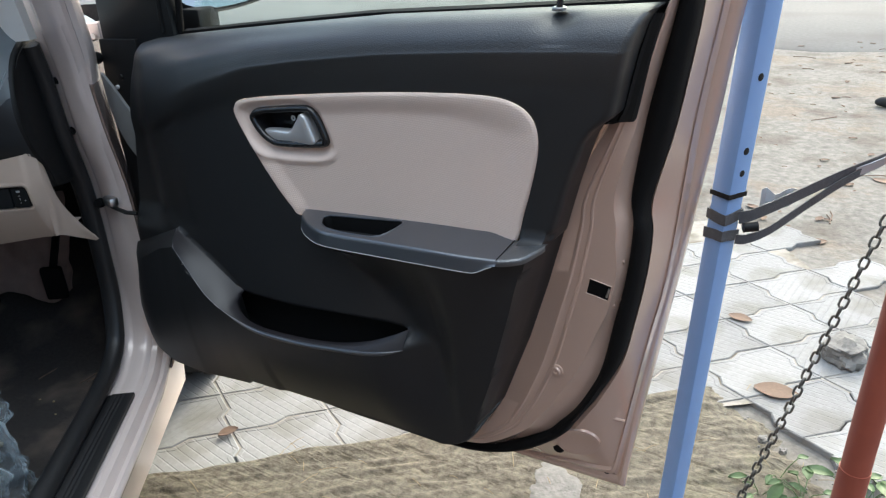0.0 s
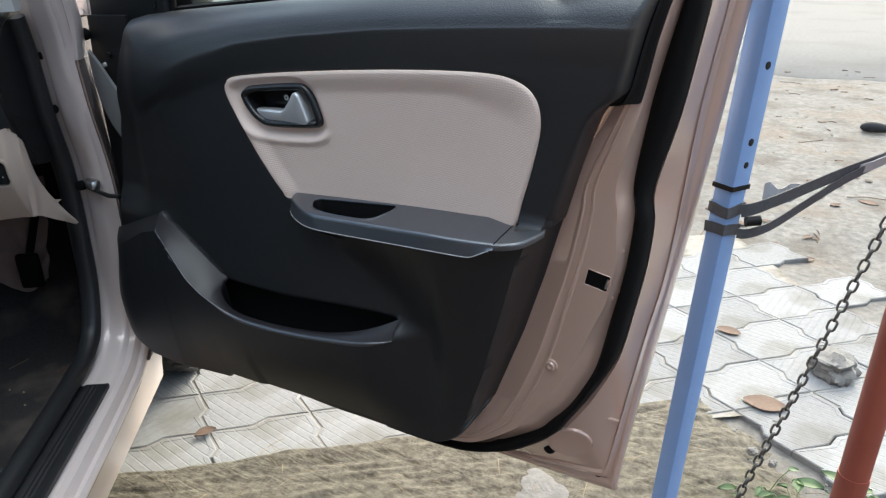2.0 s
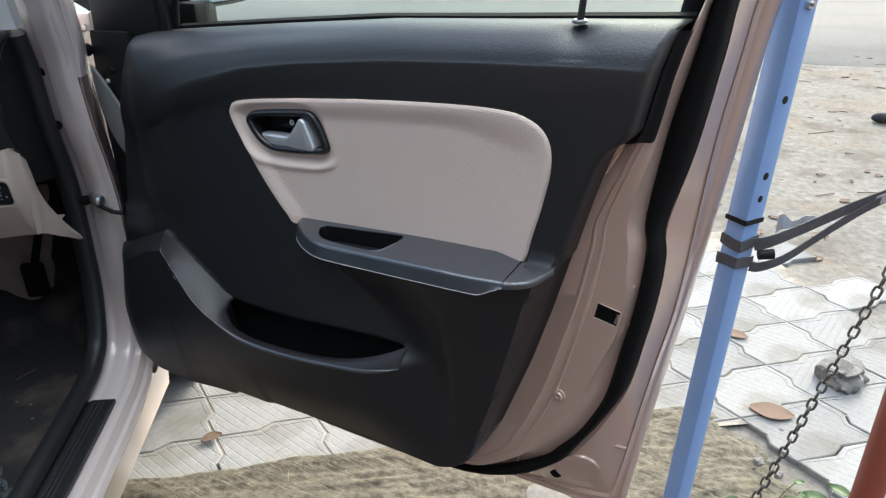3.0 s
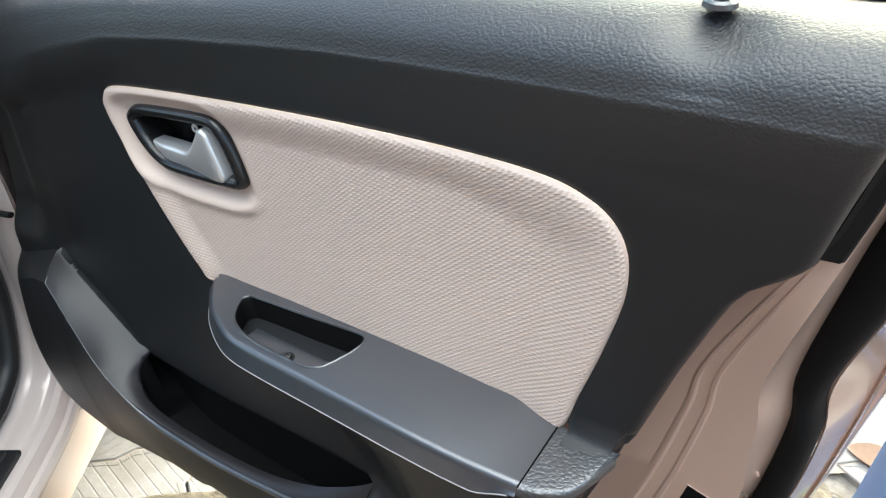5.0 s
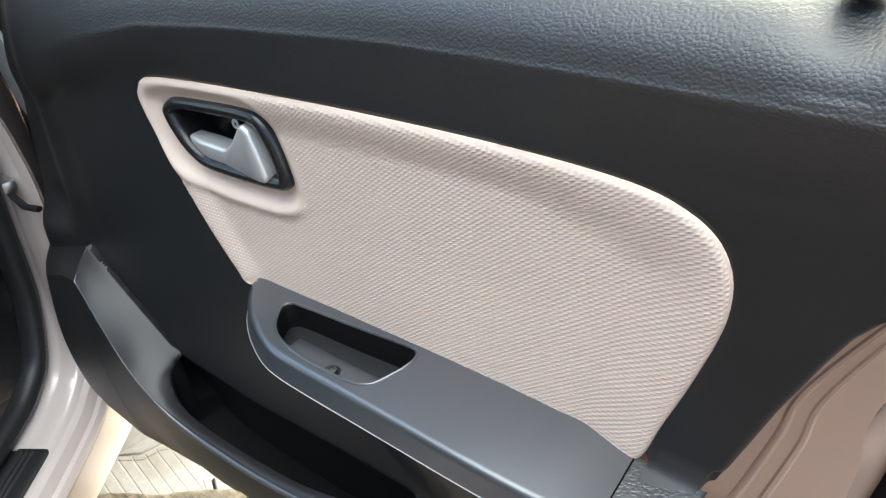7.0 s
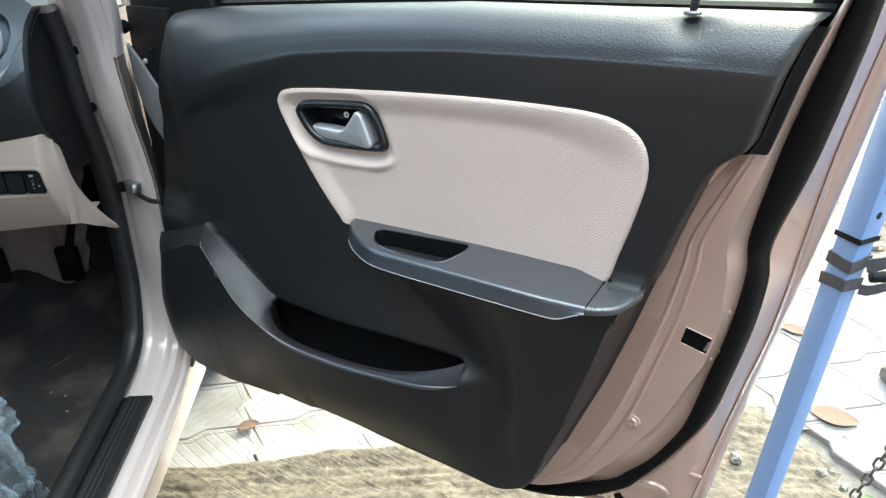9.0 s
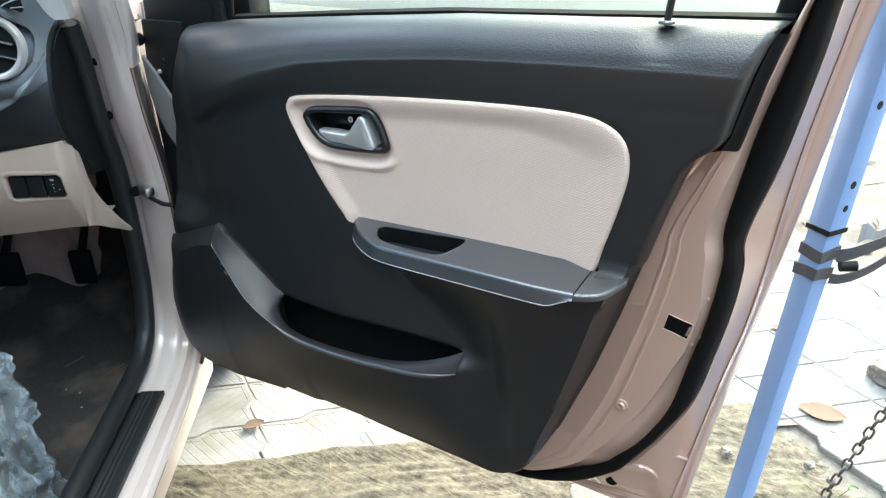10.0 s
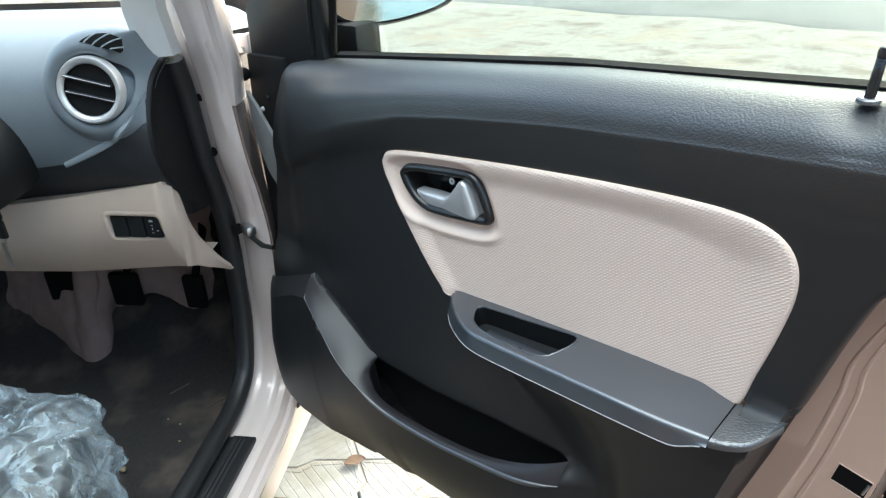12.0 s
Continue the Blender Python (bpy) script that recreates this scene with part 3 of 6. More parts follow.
# the pocket's lip: pairs of places on the outer rim and on the edge of the mouth
LIP_RIM_X = (-1.011, -0.950, -0.915, -0.900, -0.885, -0.865, -0.840, -0.80, -0.724, -0.648, -0.590, -0.555, -0.533)
OPEN = [TIP, (-0.955, 0.788, 0.690), (-0.905, 0.789, 0.652), (-0.893, 0.784, 0.640), (-0.887, 0.770, 0.629), (-0.870, 0.760, 0.618), (-0.845, 0.755, 0.608), (-0.80, 0.754, 0.604), (-0.724, 0.755, 0.607), (-0.651, 0.758, 0.616), (-0.595, 0.765, 0.630), (-0.555, 0.776, 0.645), (-0.530, 0.787, 0.657)]
lip_rim = spl([(x, panel_y(x, float(np.interp(x, rim_x, rim_z))), float(np.interp(x, rim_x, rim_z))) for x in LIP_RIM_X], 140)
edge = spl(OPEN, 140)
MOUTH_TOP = [Vector((x, face_y(z) + 0.0015, z)) for x, z in ((-0.542, 0.6545), (-0.565, 0.655), (-0.647, 0.650), (-0.77, 0.639), (-0.885, 0.640), (-0.897, 0.645))] + [v.copy() for v in edge[23:0:-1]]
MOUTH_RIM = [v.copy() for v in lip_rim] + [lip_rim[-1].lerp(edge[-1], k / 6) for k in range(1, 7)] + MOUTH_TOP
crown_line = [Vector((x, face_y(z) + left_bend(x, z), z)) for x, z in ((-1.035 - 0.180 * k / 20, 0.743 - 0.073 * (k / 20)) for k in range(21))]
shoulder_rim = [Vector((x, panel_y(x, z) + left_bend(x, z), z)) for x, z in ((x, float(np.interp(x, rim_x, rim_z))) for x in np.linspace(-1.011, -1.215, 21))]
MOUTH_RIM += crown_line + shoulder_rim[:0:-1]
part("trim_panel", main_panel(), M_PANEL, door, "charcoal plastic panel with a grained rail and a moulded map pocket", 60)


def ring_rows(outline, steps):
    """Rings of the outline shrunk by d towards its middle, at depth y."""
    n = len(outline)
    cx, cz = sum(p[0] for p in outline) / n, sum(p[1] for p in outline) / n
    rows = []
    for d, y in steps:
        row = []
        for i, (x, z) in enumerate(outline):
            (xa, za), (xb, zb) = outline[i - 2], outline[(i + 2) % n]
            t = Vector((xb - xa, zb - za)).normalized()
            nrm = Vector((-t.y, t.x))
            if nrm.dot(Vector((cx - x, cz - z))) < 0:
                nrm.negate()
            row.append(Vector((x + nrm.x * d, y, z + nrm.y * d)))
        rows.append(row)
    return rows


RIM_LINE = [p for p in BEIGE if not (p[1] < 0.846 and p[0] > -0.742)]
k0 = max(range(len(RIM_LINE)), key=lambda i: math.dist(RIM_LINE[i], RIM_LINE[i - 1]))
RIM_LINE = (RIM_LINE[k0:] + RIM_LINE[:k0])[::3]


def beige_inset():
    """Inset with a soft rolled edge, a dished field and a scoop round the handle."""
    rims = ((-0.003, 0.812), (0.0, 0.808), (0.0, 0.8000), (0.0005, 0.7978), (0.0014, 0.7962), (0.0028, 0.7950), (0.0045, 0.7944))
    rows = ring_rows(BEIGE, rims)
    cx, cz = -0.57, 0.925
    for s in np.linspace(0.996, 0.0, 150):
        rows.append([Vector((cx + (v.x - cx) * s, 0.7944, cz + (v.z - cz) * s)) for v in rows[len(rims) - 1]])
    flat = np.array([(v.x, v.z) for r in rows for v in r])
    deep = gap_many(RIM_LINE, flat, closed=False)
    low = gap_many([(-0.742, 0.820), (-0.60, 0.827), (-0.46, 0.834), (-0.352, 0.832)], flat, closed=False)
    scoop = gap_many(SCOOP, flat) * np.where(inside_many(SCOOP, flat), 1, -1)
    n = len(BEIGE)
    for k, row in enumerate(rows):
        for i, v in enumerate(row):
            d, e, lo = float(deep[k * n + i]), float(scoop[k * n + i]), float(low[k * n + i])
            base = smooth(0.030, 0.008, lo) * smooth(-0.75, -0.72, v.x)
            if k >= len(rims):
                wide = 0.034 + 0.020 * smooth(-0.46, -0.36, v.x)
                v.y += 0.0066 * smooth(0.005, wide, d)
                v.y += 0.0010 * smooth(0.05, 0.12, d)
            elif k > 2:
                v.y += (0.8035 - v.y) * base * smooth(0.012, 0.03, d)
            v.y += face_y(v.z) - 0.797
            if k > 2:
                near_edge = smooth(0.001, 0.008, d)
                v.y += near_edge * (0.0042 * smooth(-0.002, 0.010, e) * smooth(-0.60, -0.66, v.x) - 0.0036 * (smooth(-0.013, -0.003, e) - smooth(-0.003, 0.005, e)) * smooth(0.955, 0.93, v.z + 0.35 * max(0.0, v.x + 0.70)))
    bm = grid(rows, closed=True)
    hole = BEZEL[::3]
    bmesh.ops.delete(bm, geom=[f for f in bm.faces if depth_in(hole, f.calc_center_median().x, f.calc_center_median().z) > 0.005], context="FACES")
    bmesh.ops.remove_doubles(bm, verts=bm.verts[:], dist=0.00002)
    return bm


inset = part("beige_inset", beige_inset(), M_BEIGE, door, "beige embossed vinyl inset with a plain handle scoop", 70)
inset.data.materials.append(M_BEIGE_RIM)
mids = np.array([((inset_m @ p.center).x, (inset_m @ p.center).z) for inset_m in (where(inset),) for p in inset.data.polygons])
plain = inside_many(SCOOP, mids) | (gap_many(SCOOP, mids) < 0.006) | (gap_many(BEIGE, mids) < 0.0015)
for p, is_plain in zip(inset.data.polygons, plain):
    p.material_index = int(is_plain)


part("handle_bezel", grid(ring_rows(BEZEL, [(0.0, 0.808), (0.0, 0.801), (0.0018, 0.7968), (0.0052, 0.7953), (0.0085, 0.7962), (0.0108, 0.7995), (0.0118, 0.806), (0.0128, 0.832)]), closed=True), M_BLACK_GLOSS, door, "black handle surround", 60)
part("handle_cavity", plate([(x, z) for x, z in [tuple((v.x, v.z)) for v in ring_rows(BEZEL, [(0.008, 0.83)])[0]]], 0.830, 0.834, 0), M_BLACK_GLOSS, door)


def lever():
    outline = [(-0.793, 0.948), (-0.788, 0.952), (-0.758, 0.954), (-0.737, 0.954), (-0.730, 0.958), (-0.717, 0.973), (-0.709, 0.983), (-0.703, 0.9855), (-0.697, 0.982), (-0.688, 0.962), (-0.681, 0.944), (-0.684, 0.938), (-0.693, 0.936), (-0.727, 0.934), (-0.765, 0.933), (-0.782, 0.937), (-0.792, 0.944)]
    pts = [tuple(v)[:2] for v in even(outline, 84, True)]
    rows = ring_rows(pts, [(0.0, 0.816), (0.0, 0.8015), (0.0007, 0.7995), (0.0020, 0.7984), (0.0036, 0.7980)])
    # the wedge stands prouder than the finger blade, whose end and lower edge fall back
    for r in rows[1:]:
        for v in r:
            v.y -= 0.0045 * smooth(-0.730, -0.695, v.x) - 0.003 * smooth(0.945, 0.934, v.z) - 0.005 * smooth(-0.765, -0.793, v.x)
    bm = grid(rows, closed=True)
    bm.verts.ensure_lookup_table()
    last = [bm.verts[i] for i in range(len(bm.verts) - len(pts), len(bm.verts))]
    bm.faces.new(last)
    return bm


part("handle_lever", lever(), M_SILVER, door, "satin silver pull lever", 50)
part("lock_stub", tube([(-0.7365, 0.832, 0.9712), (-0.7365, 0.8155, 0.9712)], 0.0062, 14), M_BLACK_GLOSS, door)
part("lock_mark", lathe([(0.0016, 0.0), (0.0018, 0.0008), (0.0040, 0.0008), (0.0044, 0.0)], (-0.7365, 0.8153, 0.9712), (0, -1, 0), 20), M_WHITE, door, "white lock symbol")


# armrest
ARM_BACK = [(-0.724, 0.800, 0.828), (-0.62, 0.812, 0.835), (-0.52, 0.813, 0.841), (-0.42, 0.812, 0.845), (-0.385, 0.808, 0.846), (-0.351, 0.800, 0.8415)]
CUP = [(-0.655, 0.757), (-0.664, 0.767), (-0.670, 0.779), (-0.667, 0.785), (-0.658, 0.788), (-0.600, 0.7915), (-0.545, 0.7955), (-0.534, 0.795), (-0.5295, 0.789), (-0.531, 0.777), (-0.539, 0.758), (-0.545, 0.7495), (-0.557, 0.7445), (-0.575, 0.7435), (-0.613, 0.7445), (-0.638, 0.749)]


def arm_edges(curve, drops):
    """Rows that round the rim of the armrest and go down its side."""
    rows = []
    p = [Vector(v) for v in curve]
    for off, dz in drops:
        row = []
        for i, q in enumerate(p):
            d = (p[min(i + 1, len(p) - 1)] - p[max(i - 1, 0)])
            nrm = Vector((d.y, -d.x, 0)).normalized()
            if nrm.y > 0 or (abs(nrm.y) < 0.2 and nrm.x > 0 and i < 5):
                nrm = -nrm
            # the side runs out to nothing at the rear seam
            keep = 1 - 0.88 * smooth(-0.388, -0.352, q.x)
            row.append(q + nrm * off + Vector((0, 0, max(dz, -0.006) + min(0.0, dz + 0.006) * keep)))
        rows.append(row)
    return rows


front = even(spl(ARM_FRONT, 120), 70)
back = even(spl(ARM_BACK, 80), 70)
rows = arm_edges(front, [(-0.0055, 0.0), (-0.0042, -0.0002), (-0.0028, -0.0008), (-0.0015, -0.0018), (-0.0005, -0.0034), (0.0, -0.006), (0.0014, -0.013), (0.003, -0.021)])


def arm_z(x, y):
    """Height of the armrest's top."""
    k = min(range(70), key=lambda i: abs(rows[0][i].lerp(back[i], 0.5).x - x))
    a, b = rows[0][k], back[k]
    return a.z + (b.z - a.z) * min(1.0, max(0.0, (y - a.y) / (b.y - a.y)))


fine_front, fine_back = even(rows[0], 200), even(back, 200)
top_sheet = grid([[a.lerp(b, k / 26) for a, b in zip(fine_front, fine_back)] for k in range(27)])
cup_edge = [Vector((p.x, p.y, arm_z(p.x, p.y))) for p in even(spl([(a, b, 0) for a, b in CUP], 200, True), 96, True)]
cut_hole(top_sheet, cup_edge, (0, 1), 0.006)
cup_mid = sum(cup_edge, Vector()) / len(cup_edge)
part("armrest", join(top_sheet, grid(rows)), M_ARM, door, "dark grey satin armrest with a grip recess", 50)
cup_rows = [[v.lerp(cup_mid, s) + Vector((0, 0, dz)) for v in cup_edge] for s, dz in ((0, 0), (0.015, -0.0008), (0.03, -0.004), (0.05, -0.014), (0.09, -0.036), (0.6, -0.038), (0.98, -0.038))]
part("grip_recess", grid(cup_rows, closed=True), M_RUBBER, door, "black grip recess", 50)
part("recess_rim", tube([v + Vector((0, 0, -0.0002)) for v in cup_edge] + [cup_edge[0] + Vector((0, 0, -0.0002))], 0.0013, 8, caps=False), M_ARM, door)
part("armrest_gap", tube([v + Vector((0, -0.0012, 0.0010)) for v in back], 0.0015, 6), M_HOLE, door, "dark gap behind the armrest")
part("recess_shelf", block((-0.592, 0.7565, 0.813), (0.096, 0.029, 0.006), 0.002, 2), M_ARM, door, "grey shelf in the grip recess")
part("screw_seat", lathe([(0.0001, 0.0004), (0.0068, 0.0004), (0.0072, 0.0)], (-0.589, 0.7545, 0.8162), (0, 0, 1), 24), M_BLACK, door)
part("screw", lathe([(0.0001, 0.0016), (0.0018, 0.0016), (0.0024, 0.0028), (0.0042, 0.0024), (0.0048, 0.0006)], (-0.589, 0.7545, 0.8162), (0, 0, 1), 20), M_DARK_STEEL, door, "cross-head screw")
seam = [v + Vector((0, 0.0004, -0.0008)) for v in rows[-1]]
part("seam_line", tube(seam[3:-1], 0.0009, 6), M_SEAM, door, "pale parting line under the armrest")


TIP_FRONT = spl([(-0.3515, 0.734, 0.8365), (-0.334, 0.739, 0.8385), (-0.318, 0.752, 0.8405), (-0.304, 0.786, 0.845)], 24)
TIP_LOW = [v + Vector((0.0002, -0.0006, -0.0085)) for v in TIP_FRONT]


def arm_tip():
    """Wedge behind the armrest that runs into the panel."""
    top_back = spl([(-0.351, 0.797, 0.8405), (-0.325, 0.790, 0.843), (-0.310, 0.790, 0.845), (-0.303, 0.792, 0.845)], 24)
    top_front = TIP_FRONT
    mid = [a.lerp(b, 0.08) + Vector((0, 0, 0.0006)) for a, b in zip(top_front, top_back)]
    edge = [a + Vector((0.0004, -0.0012, -0.002)) for a in top_front]
    side_ = [a + Vector((0.0005, -0.0014, -0.0045)) for a in top_front]
    return grid([top_back, mid, top_front, edge, side_, TIP_LOW])


part("armrest_tip", arm_tip(), M_ARM_GRAIN, door, "grained charcoal wedge closing the armrest", 50)


part("tip_seam", tube([Vector((-0.3515, 0.7335 + 0.0635 * k / 8, 0.8372 + 0.0042 * k / 8)) for k in range(9)], 0.0006, 5), M_HOLE, door, "thin joint before the wedge")

# door pocket
lip_rows = [[a.lerp(b, s) + Vector((0, -0.0016 * math.sin(math.pi * s) * (1 - k / 170), 0.0016 * math.sin(math.pi * s))) for k, (a, b) in enumerate(zip(lip_rim, edge))] for s in np.linspace(0.0, 1, 10)]
pocket = part("door_pocket", grid([[v + Vector((0.003, 0.008, -0.002)) for v in lip_rim]] + lip_rows + [[v + Vector((0.002, 0.014, 0.004)) for v in edge[:34]] + [v + Vector((0, 0.002, -0.006)) for v in edge[34:]]]), M_LIP, door, "satin sloping lip of the map pocket", 50)
bead_r = [0.0007 + 0.0032 * smooth(40, 85, k) * smooth(139, 120, k) for k in range(140)]
part("lip_edge", tube([edge[0].lerp(lip_rim[0], k / 4) for k in range(4)] + [v + Vector((0.0003, 0.6 * r - 0.0005, -0.5 * r)) for v, r in zip(lip_rim, bead_r)], [0.0007] * 4 + bead_r, 10), M_ARM, pocket, "smooth rounded pocket edge")
well = edge[5:]
part("pocket_well", grid([well, [v + Vector((0, 0.002, -0.006)) for v in well], [v + Vector((0, 0.012, -0.09)) for v in well], [Vector((v.x, 0.83, v.z - 0.10)) for v in well]]), M_BLACK, pocket, "", 50)
part("pocket_shoulder", grid([[a.lerp(b, s) + Vector((0, -0.003 * math.sin(math.pi * s) * min(1.0, k / 6), 0.002 * math.sin(math.pi * s) * min(1.0, k / 6))) for k, (a, b) in enumerate(zip(shoulder_rim, crown_line)) if a.x > left_x(a.z) - 0.004] for s in np.linspace(0, 1, 10)]), M_PANEL, door, "", 60)
part("panel_backing", grid([[Vector((x, y, z)) for x in (-1.09, -0.46)] for y, z in ((0.836, 0.98), (0.836, 0.50), (0.800, 0.482))]), M_BLACK, door, "", 40)
part("pocket_back", grid([[Vector((x, y, z)) for x in np.linspace(-1.0, -0.49, 12)] for y, z in ((0.803, 0.70), (0.806, 0.655), (0.822, 0.60), (0.828, 0.51))]), M_BLACK, pocket, "dark back of the map pocket", 50)

# black corner between the rail's end and the metal
corner = []
for z in (0.998, 1.001, 1.0025, *np.linspace(1.006, 1.132, 22)):
    xr = float(np.interp(z, (0.972, 0.980, 0.988, 0.994, 0.998, 1.001, 1.0025, 1.01, 1.077, 1.146, 1.2), (-0.262, -0.259, -0.254, -0.248, -0.241, -0.232, -0.2175, -0.2160, -0.203, -0.1865, -0.172)))
    xl = min(rail_end(z), outer_x(z)) - 0.008
    corner.append([Vector((xl + (xr - xl) * s, 0.842 + dy, z)) for s, dy in ((0, 0.0), (0.3, 0.004), (0.55, 0.006), (0.62, 0.003), (0.72, 0.007), (0.95, 0.008), (1.0, 0.012), (1.0, 0.030))])
part("trim_corner", grid(corner), M_BLACK, door, "smooth black corner piece beside the rail", 40)

# lock button
KNOB = [(0.0001, 0.058), (0.003, 0.058), (0.0055, 0.056), (0.0062, 0.052), (0.0058, 0.046), (0.0052, 0.0455), (0.0058, 0.043), (0.005, 0.0425), (0.0058, 0.040), (0.005, 0.0395), (0.0057, 0.037), (0.0049, 0.0365), (0.0056, 0.034), (0.0056, 0.030), (0.0056, 0.0)]
part("lock_button", lathe([(r * 0.72, h * 0.72) for r, h in KNOB], (-0.309, 0.829, 1.136), (0.05, 0.12, 1), 24), M_BLACK_GLOSS, door, "black ribbed lock button")
part("lock_collar", lathe([(0.0040, 0.0026), (0.0068, 0.0028), (0.0084, 0.0016), (0.009, -0.001)], (-0.309, 0.829, 1.1375), (0, -0.1, 1), 28), M_ARM, door, "grey collar")

seal_rows = []
for s, dy in ((-0.14, 0.004), (0.02, -0.008), (0.22, -0.018), (0.5, -0.021), (0.78, -0.016), (0.96, -0.004), (1.0, 0.008)):
    seal_rows.append([a.lerp(b, s) + Vector((0, dy, 0)) for a, b in zip(ws_in, ws_out)])
part("weatherstrip", grid(seal_rows), M_RUBBER, door, "thick black rubber weatherstrip", 60)


def flange():
    out = []
    for s, dy in ((0.0, 0.004), (0.06, -0.001), (0.5, 0.0), (0.86, 0.001), (0.90, -0.004), (0.96, -0.004), (1.0, 0.002)):
        out.append([a.lerp(b, s) + Vector((0, dy, 0)) for a, b in zip(ws_out, step)])
    for s, dy in ((0.18, 0.004), (0.34, 0.0), (0.5, -0.003), (0.8, -0.004), (0.94, -0.002), (1.0, 0.004)):
        out.append([a.lerp(b, s) + Vector((0, dy, 0)) for a, b in zip(step, rim_out)])
    out.append([v + Vector((-0.006, 0.008, 0.002)) for v in rim_out])
    return grid(out)


part("outer_flange", flange(), M_PAINT, door, "champagne outer flange with folded hem", 30)
skin = []
for k in range(16):
    w = k / 15
    skin.append([Vector((x + 0.070 * w * (1 if x > -0.3 else 0), 0.962 + 0.05 * math.sin(math.pi * (0.15 + 0.7 * w)) - (0.02 if x < -1.15 else 0), 0.322 + w * 0.725 + 0.03 * w * (x + 0.9))) for x in np.linspace(-1.19, -0.222, 24)])
part("outer_skin", grid(skin), M_PAINT, door, "", 40)
part("flange_dimple", lathe([(0.0001, 0.0010), (0.029, 0.0010), (0.033, 0.0022), (0.036, 0.0016), (0.037, -0.003)], (-0.285, 0.908, 0.430), (0.25, -0.926, -0.288), 48), M_PAINT, door, "", 30)
part("crease_bead", tube(spl([(-0.275, 0.903, 0.488), (-0.245, 0.9205, 0.4880), (-0.214, 0.9255, 0.487)], 10), 0.0030, 8), M_PAINT, door)
part("drain_plug", lathe([(0.0001, -0.006), (0.008, -0.006), (0.0105, -0.003), (0.011, 0.002)], (-0.321, 0.915, 0.401), (0.1, 1, 0.1), 24), M_RUBBER, door, "black rubber plug")
part("drain_hole", lathe([(0.0001, 0.0), (0.0055, 0.0), (0.006, 0.002)], (-0.243, 0.945, 0.352), (0, 1, 0.1), 16), M_BLACK, door)
part("edge_screw", lathe([(0.0001, -0.001), (0.0025, -0.001), (0.0035, -0.004), (0.006, -0.004), (0.0075, -0.0015), (0.0105, -0.001), (0.011, 0.002)], (-0.309, 0.857, 0.601), (0.1, 1, 0), 24), M_PAINT, door, "painted cross-head screw")
slot = [[skin_at(-0.266 + 0.032 * u + 0.004 * (v - 0.5), 0.7475 + 0.0235 * v - 0.006 * u) for u in np.linspace(0, 1, 12)] for v in np.linspace(0, 1, 6)]
rim_loop = slot[0] + [r[-1] for r in slot[1:]] + slot[-1][::-1][1:] + [r[0] for r in slot[::-1][1:]]
part("latch_opening", grid(slot), M_HOLE, door, "dark latch slot", 60)
part("latch_rim", tube(rim_loop, 0.0005, 6), M_PAINT, door)
part("latch_plate", tube([slot[1][-2], slot[4][-2] + Vector((0.001, -0.001, 0))], 0.0016, 6), M_STEEL, door, "steel latch plate")
for x, z in ((-0.222, 0.800), (-0.231, 0.728), (-0.224, 0.735)):
    q = skin_at(x, z)
    part("latch_bolt", lathe([(0.0001, 0.0010), (0.0020, 0.0008), (0.0030, 0.0)], q, (-0.5, -1, 0), 14), M_PAINT, door)
# window: glass, black channel and frame
sill = [Vector((x, 0.868, top_z(x) + 0.002)) for x in np.linspace(-1.0, -0.19, 30)]
part("window_seal", grid([[v + Vector((0, -0.006, -0.008)) for v in sill], [v + Vector((0, -0.006, -0.001)) for v in sill], [v + Vector((0, 0.004, 0.002)) for v in sill], [v + Vector((0, 0.006, -0.01)) for v in sill]]), M_RUBBER, door, "black sill rubber", 60)
pane = [[Vector((-1.0 + 0.10 * w * 2.0, 0.878 + 0.01 * w, 1.05 + 0.40 * w)), Vector((-0.232 + 0.112 * w, 0.878 + 0.01 * w, 1.08 + 0.37 * w))] for w in np.linspace(0, 1, 6)]
window = part("window_glass", thicken(grid(pane), 0.003), M_GLASS, door, "clear wound-up window glass", 40)
window.visible_shadow = False
part("window_channel", tube([(-0.202, 0.890, 1.11), (-0.190, 0.892, 1.19), (-0.147, 0.903, 1.34), (-0.12, 0.912, 1.43)], 0.016, 12), M_RUBBER, door, "black glass run channel", 60)
part("window_channel", tube([(-1.008, 0.862, 1.07), (-0.995, 0.864, 1.17), (-0.93, 0.88, 1.32), (-0.86, 0.905, 1.43)], 0.006, 10), M_RUBBER, door, "black glass run channel", 60)
part("window_rail", tube([(-0.88, 0.905, 1.42), (-0.6, 0.912, 1.452), (-0.3, 0.915, 1.458), (-0.08, 0.918, 1.44)], 0.022, 10), M_PAINT, door)
part("mirror_cover", plate([(-1.20, 1.040), (-1.17, 1.045), (-1.005, 1.060), (-1.012, 1.17), (-0.96, 1.30), (-0.99, 1.32), (-1.17, 1.17), (-1.195, 1.14)], 0.846, 0.868, 0.004), M_TRIM_SMOOTH, door, "black mirror corner cover", 40)
part("corner_ridge", tube([(-1.03, 0.846, 1.088), (-1.027, 0.845, 1.16), (-0.98, 0.85, 1.29)], 0.005, 8), M_BLACK, door)
part("front_skin", join(plate([(-1.185, 0.55), (-1.10, 0.52), (-1.10, 1.075), (-1.20, 1.072), (-1.21, 0.95), (-1.205, 0.75)], 0.838, 0.852, 0.003)), M_BLACK, door, "dark front end of the door")
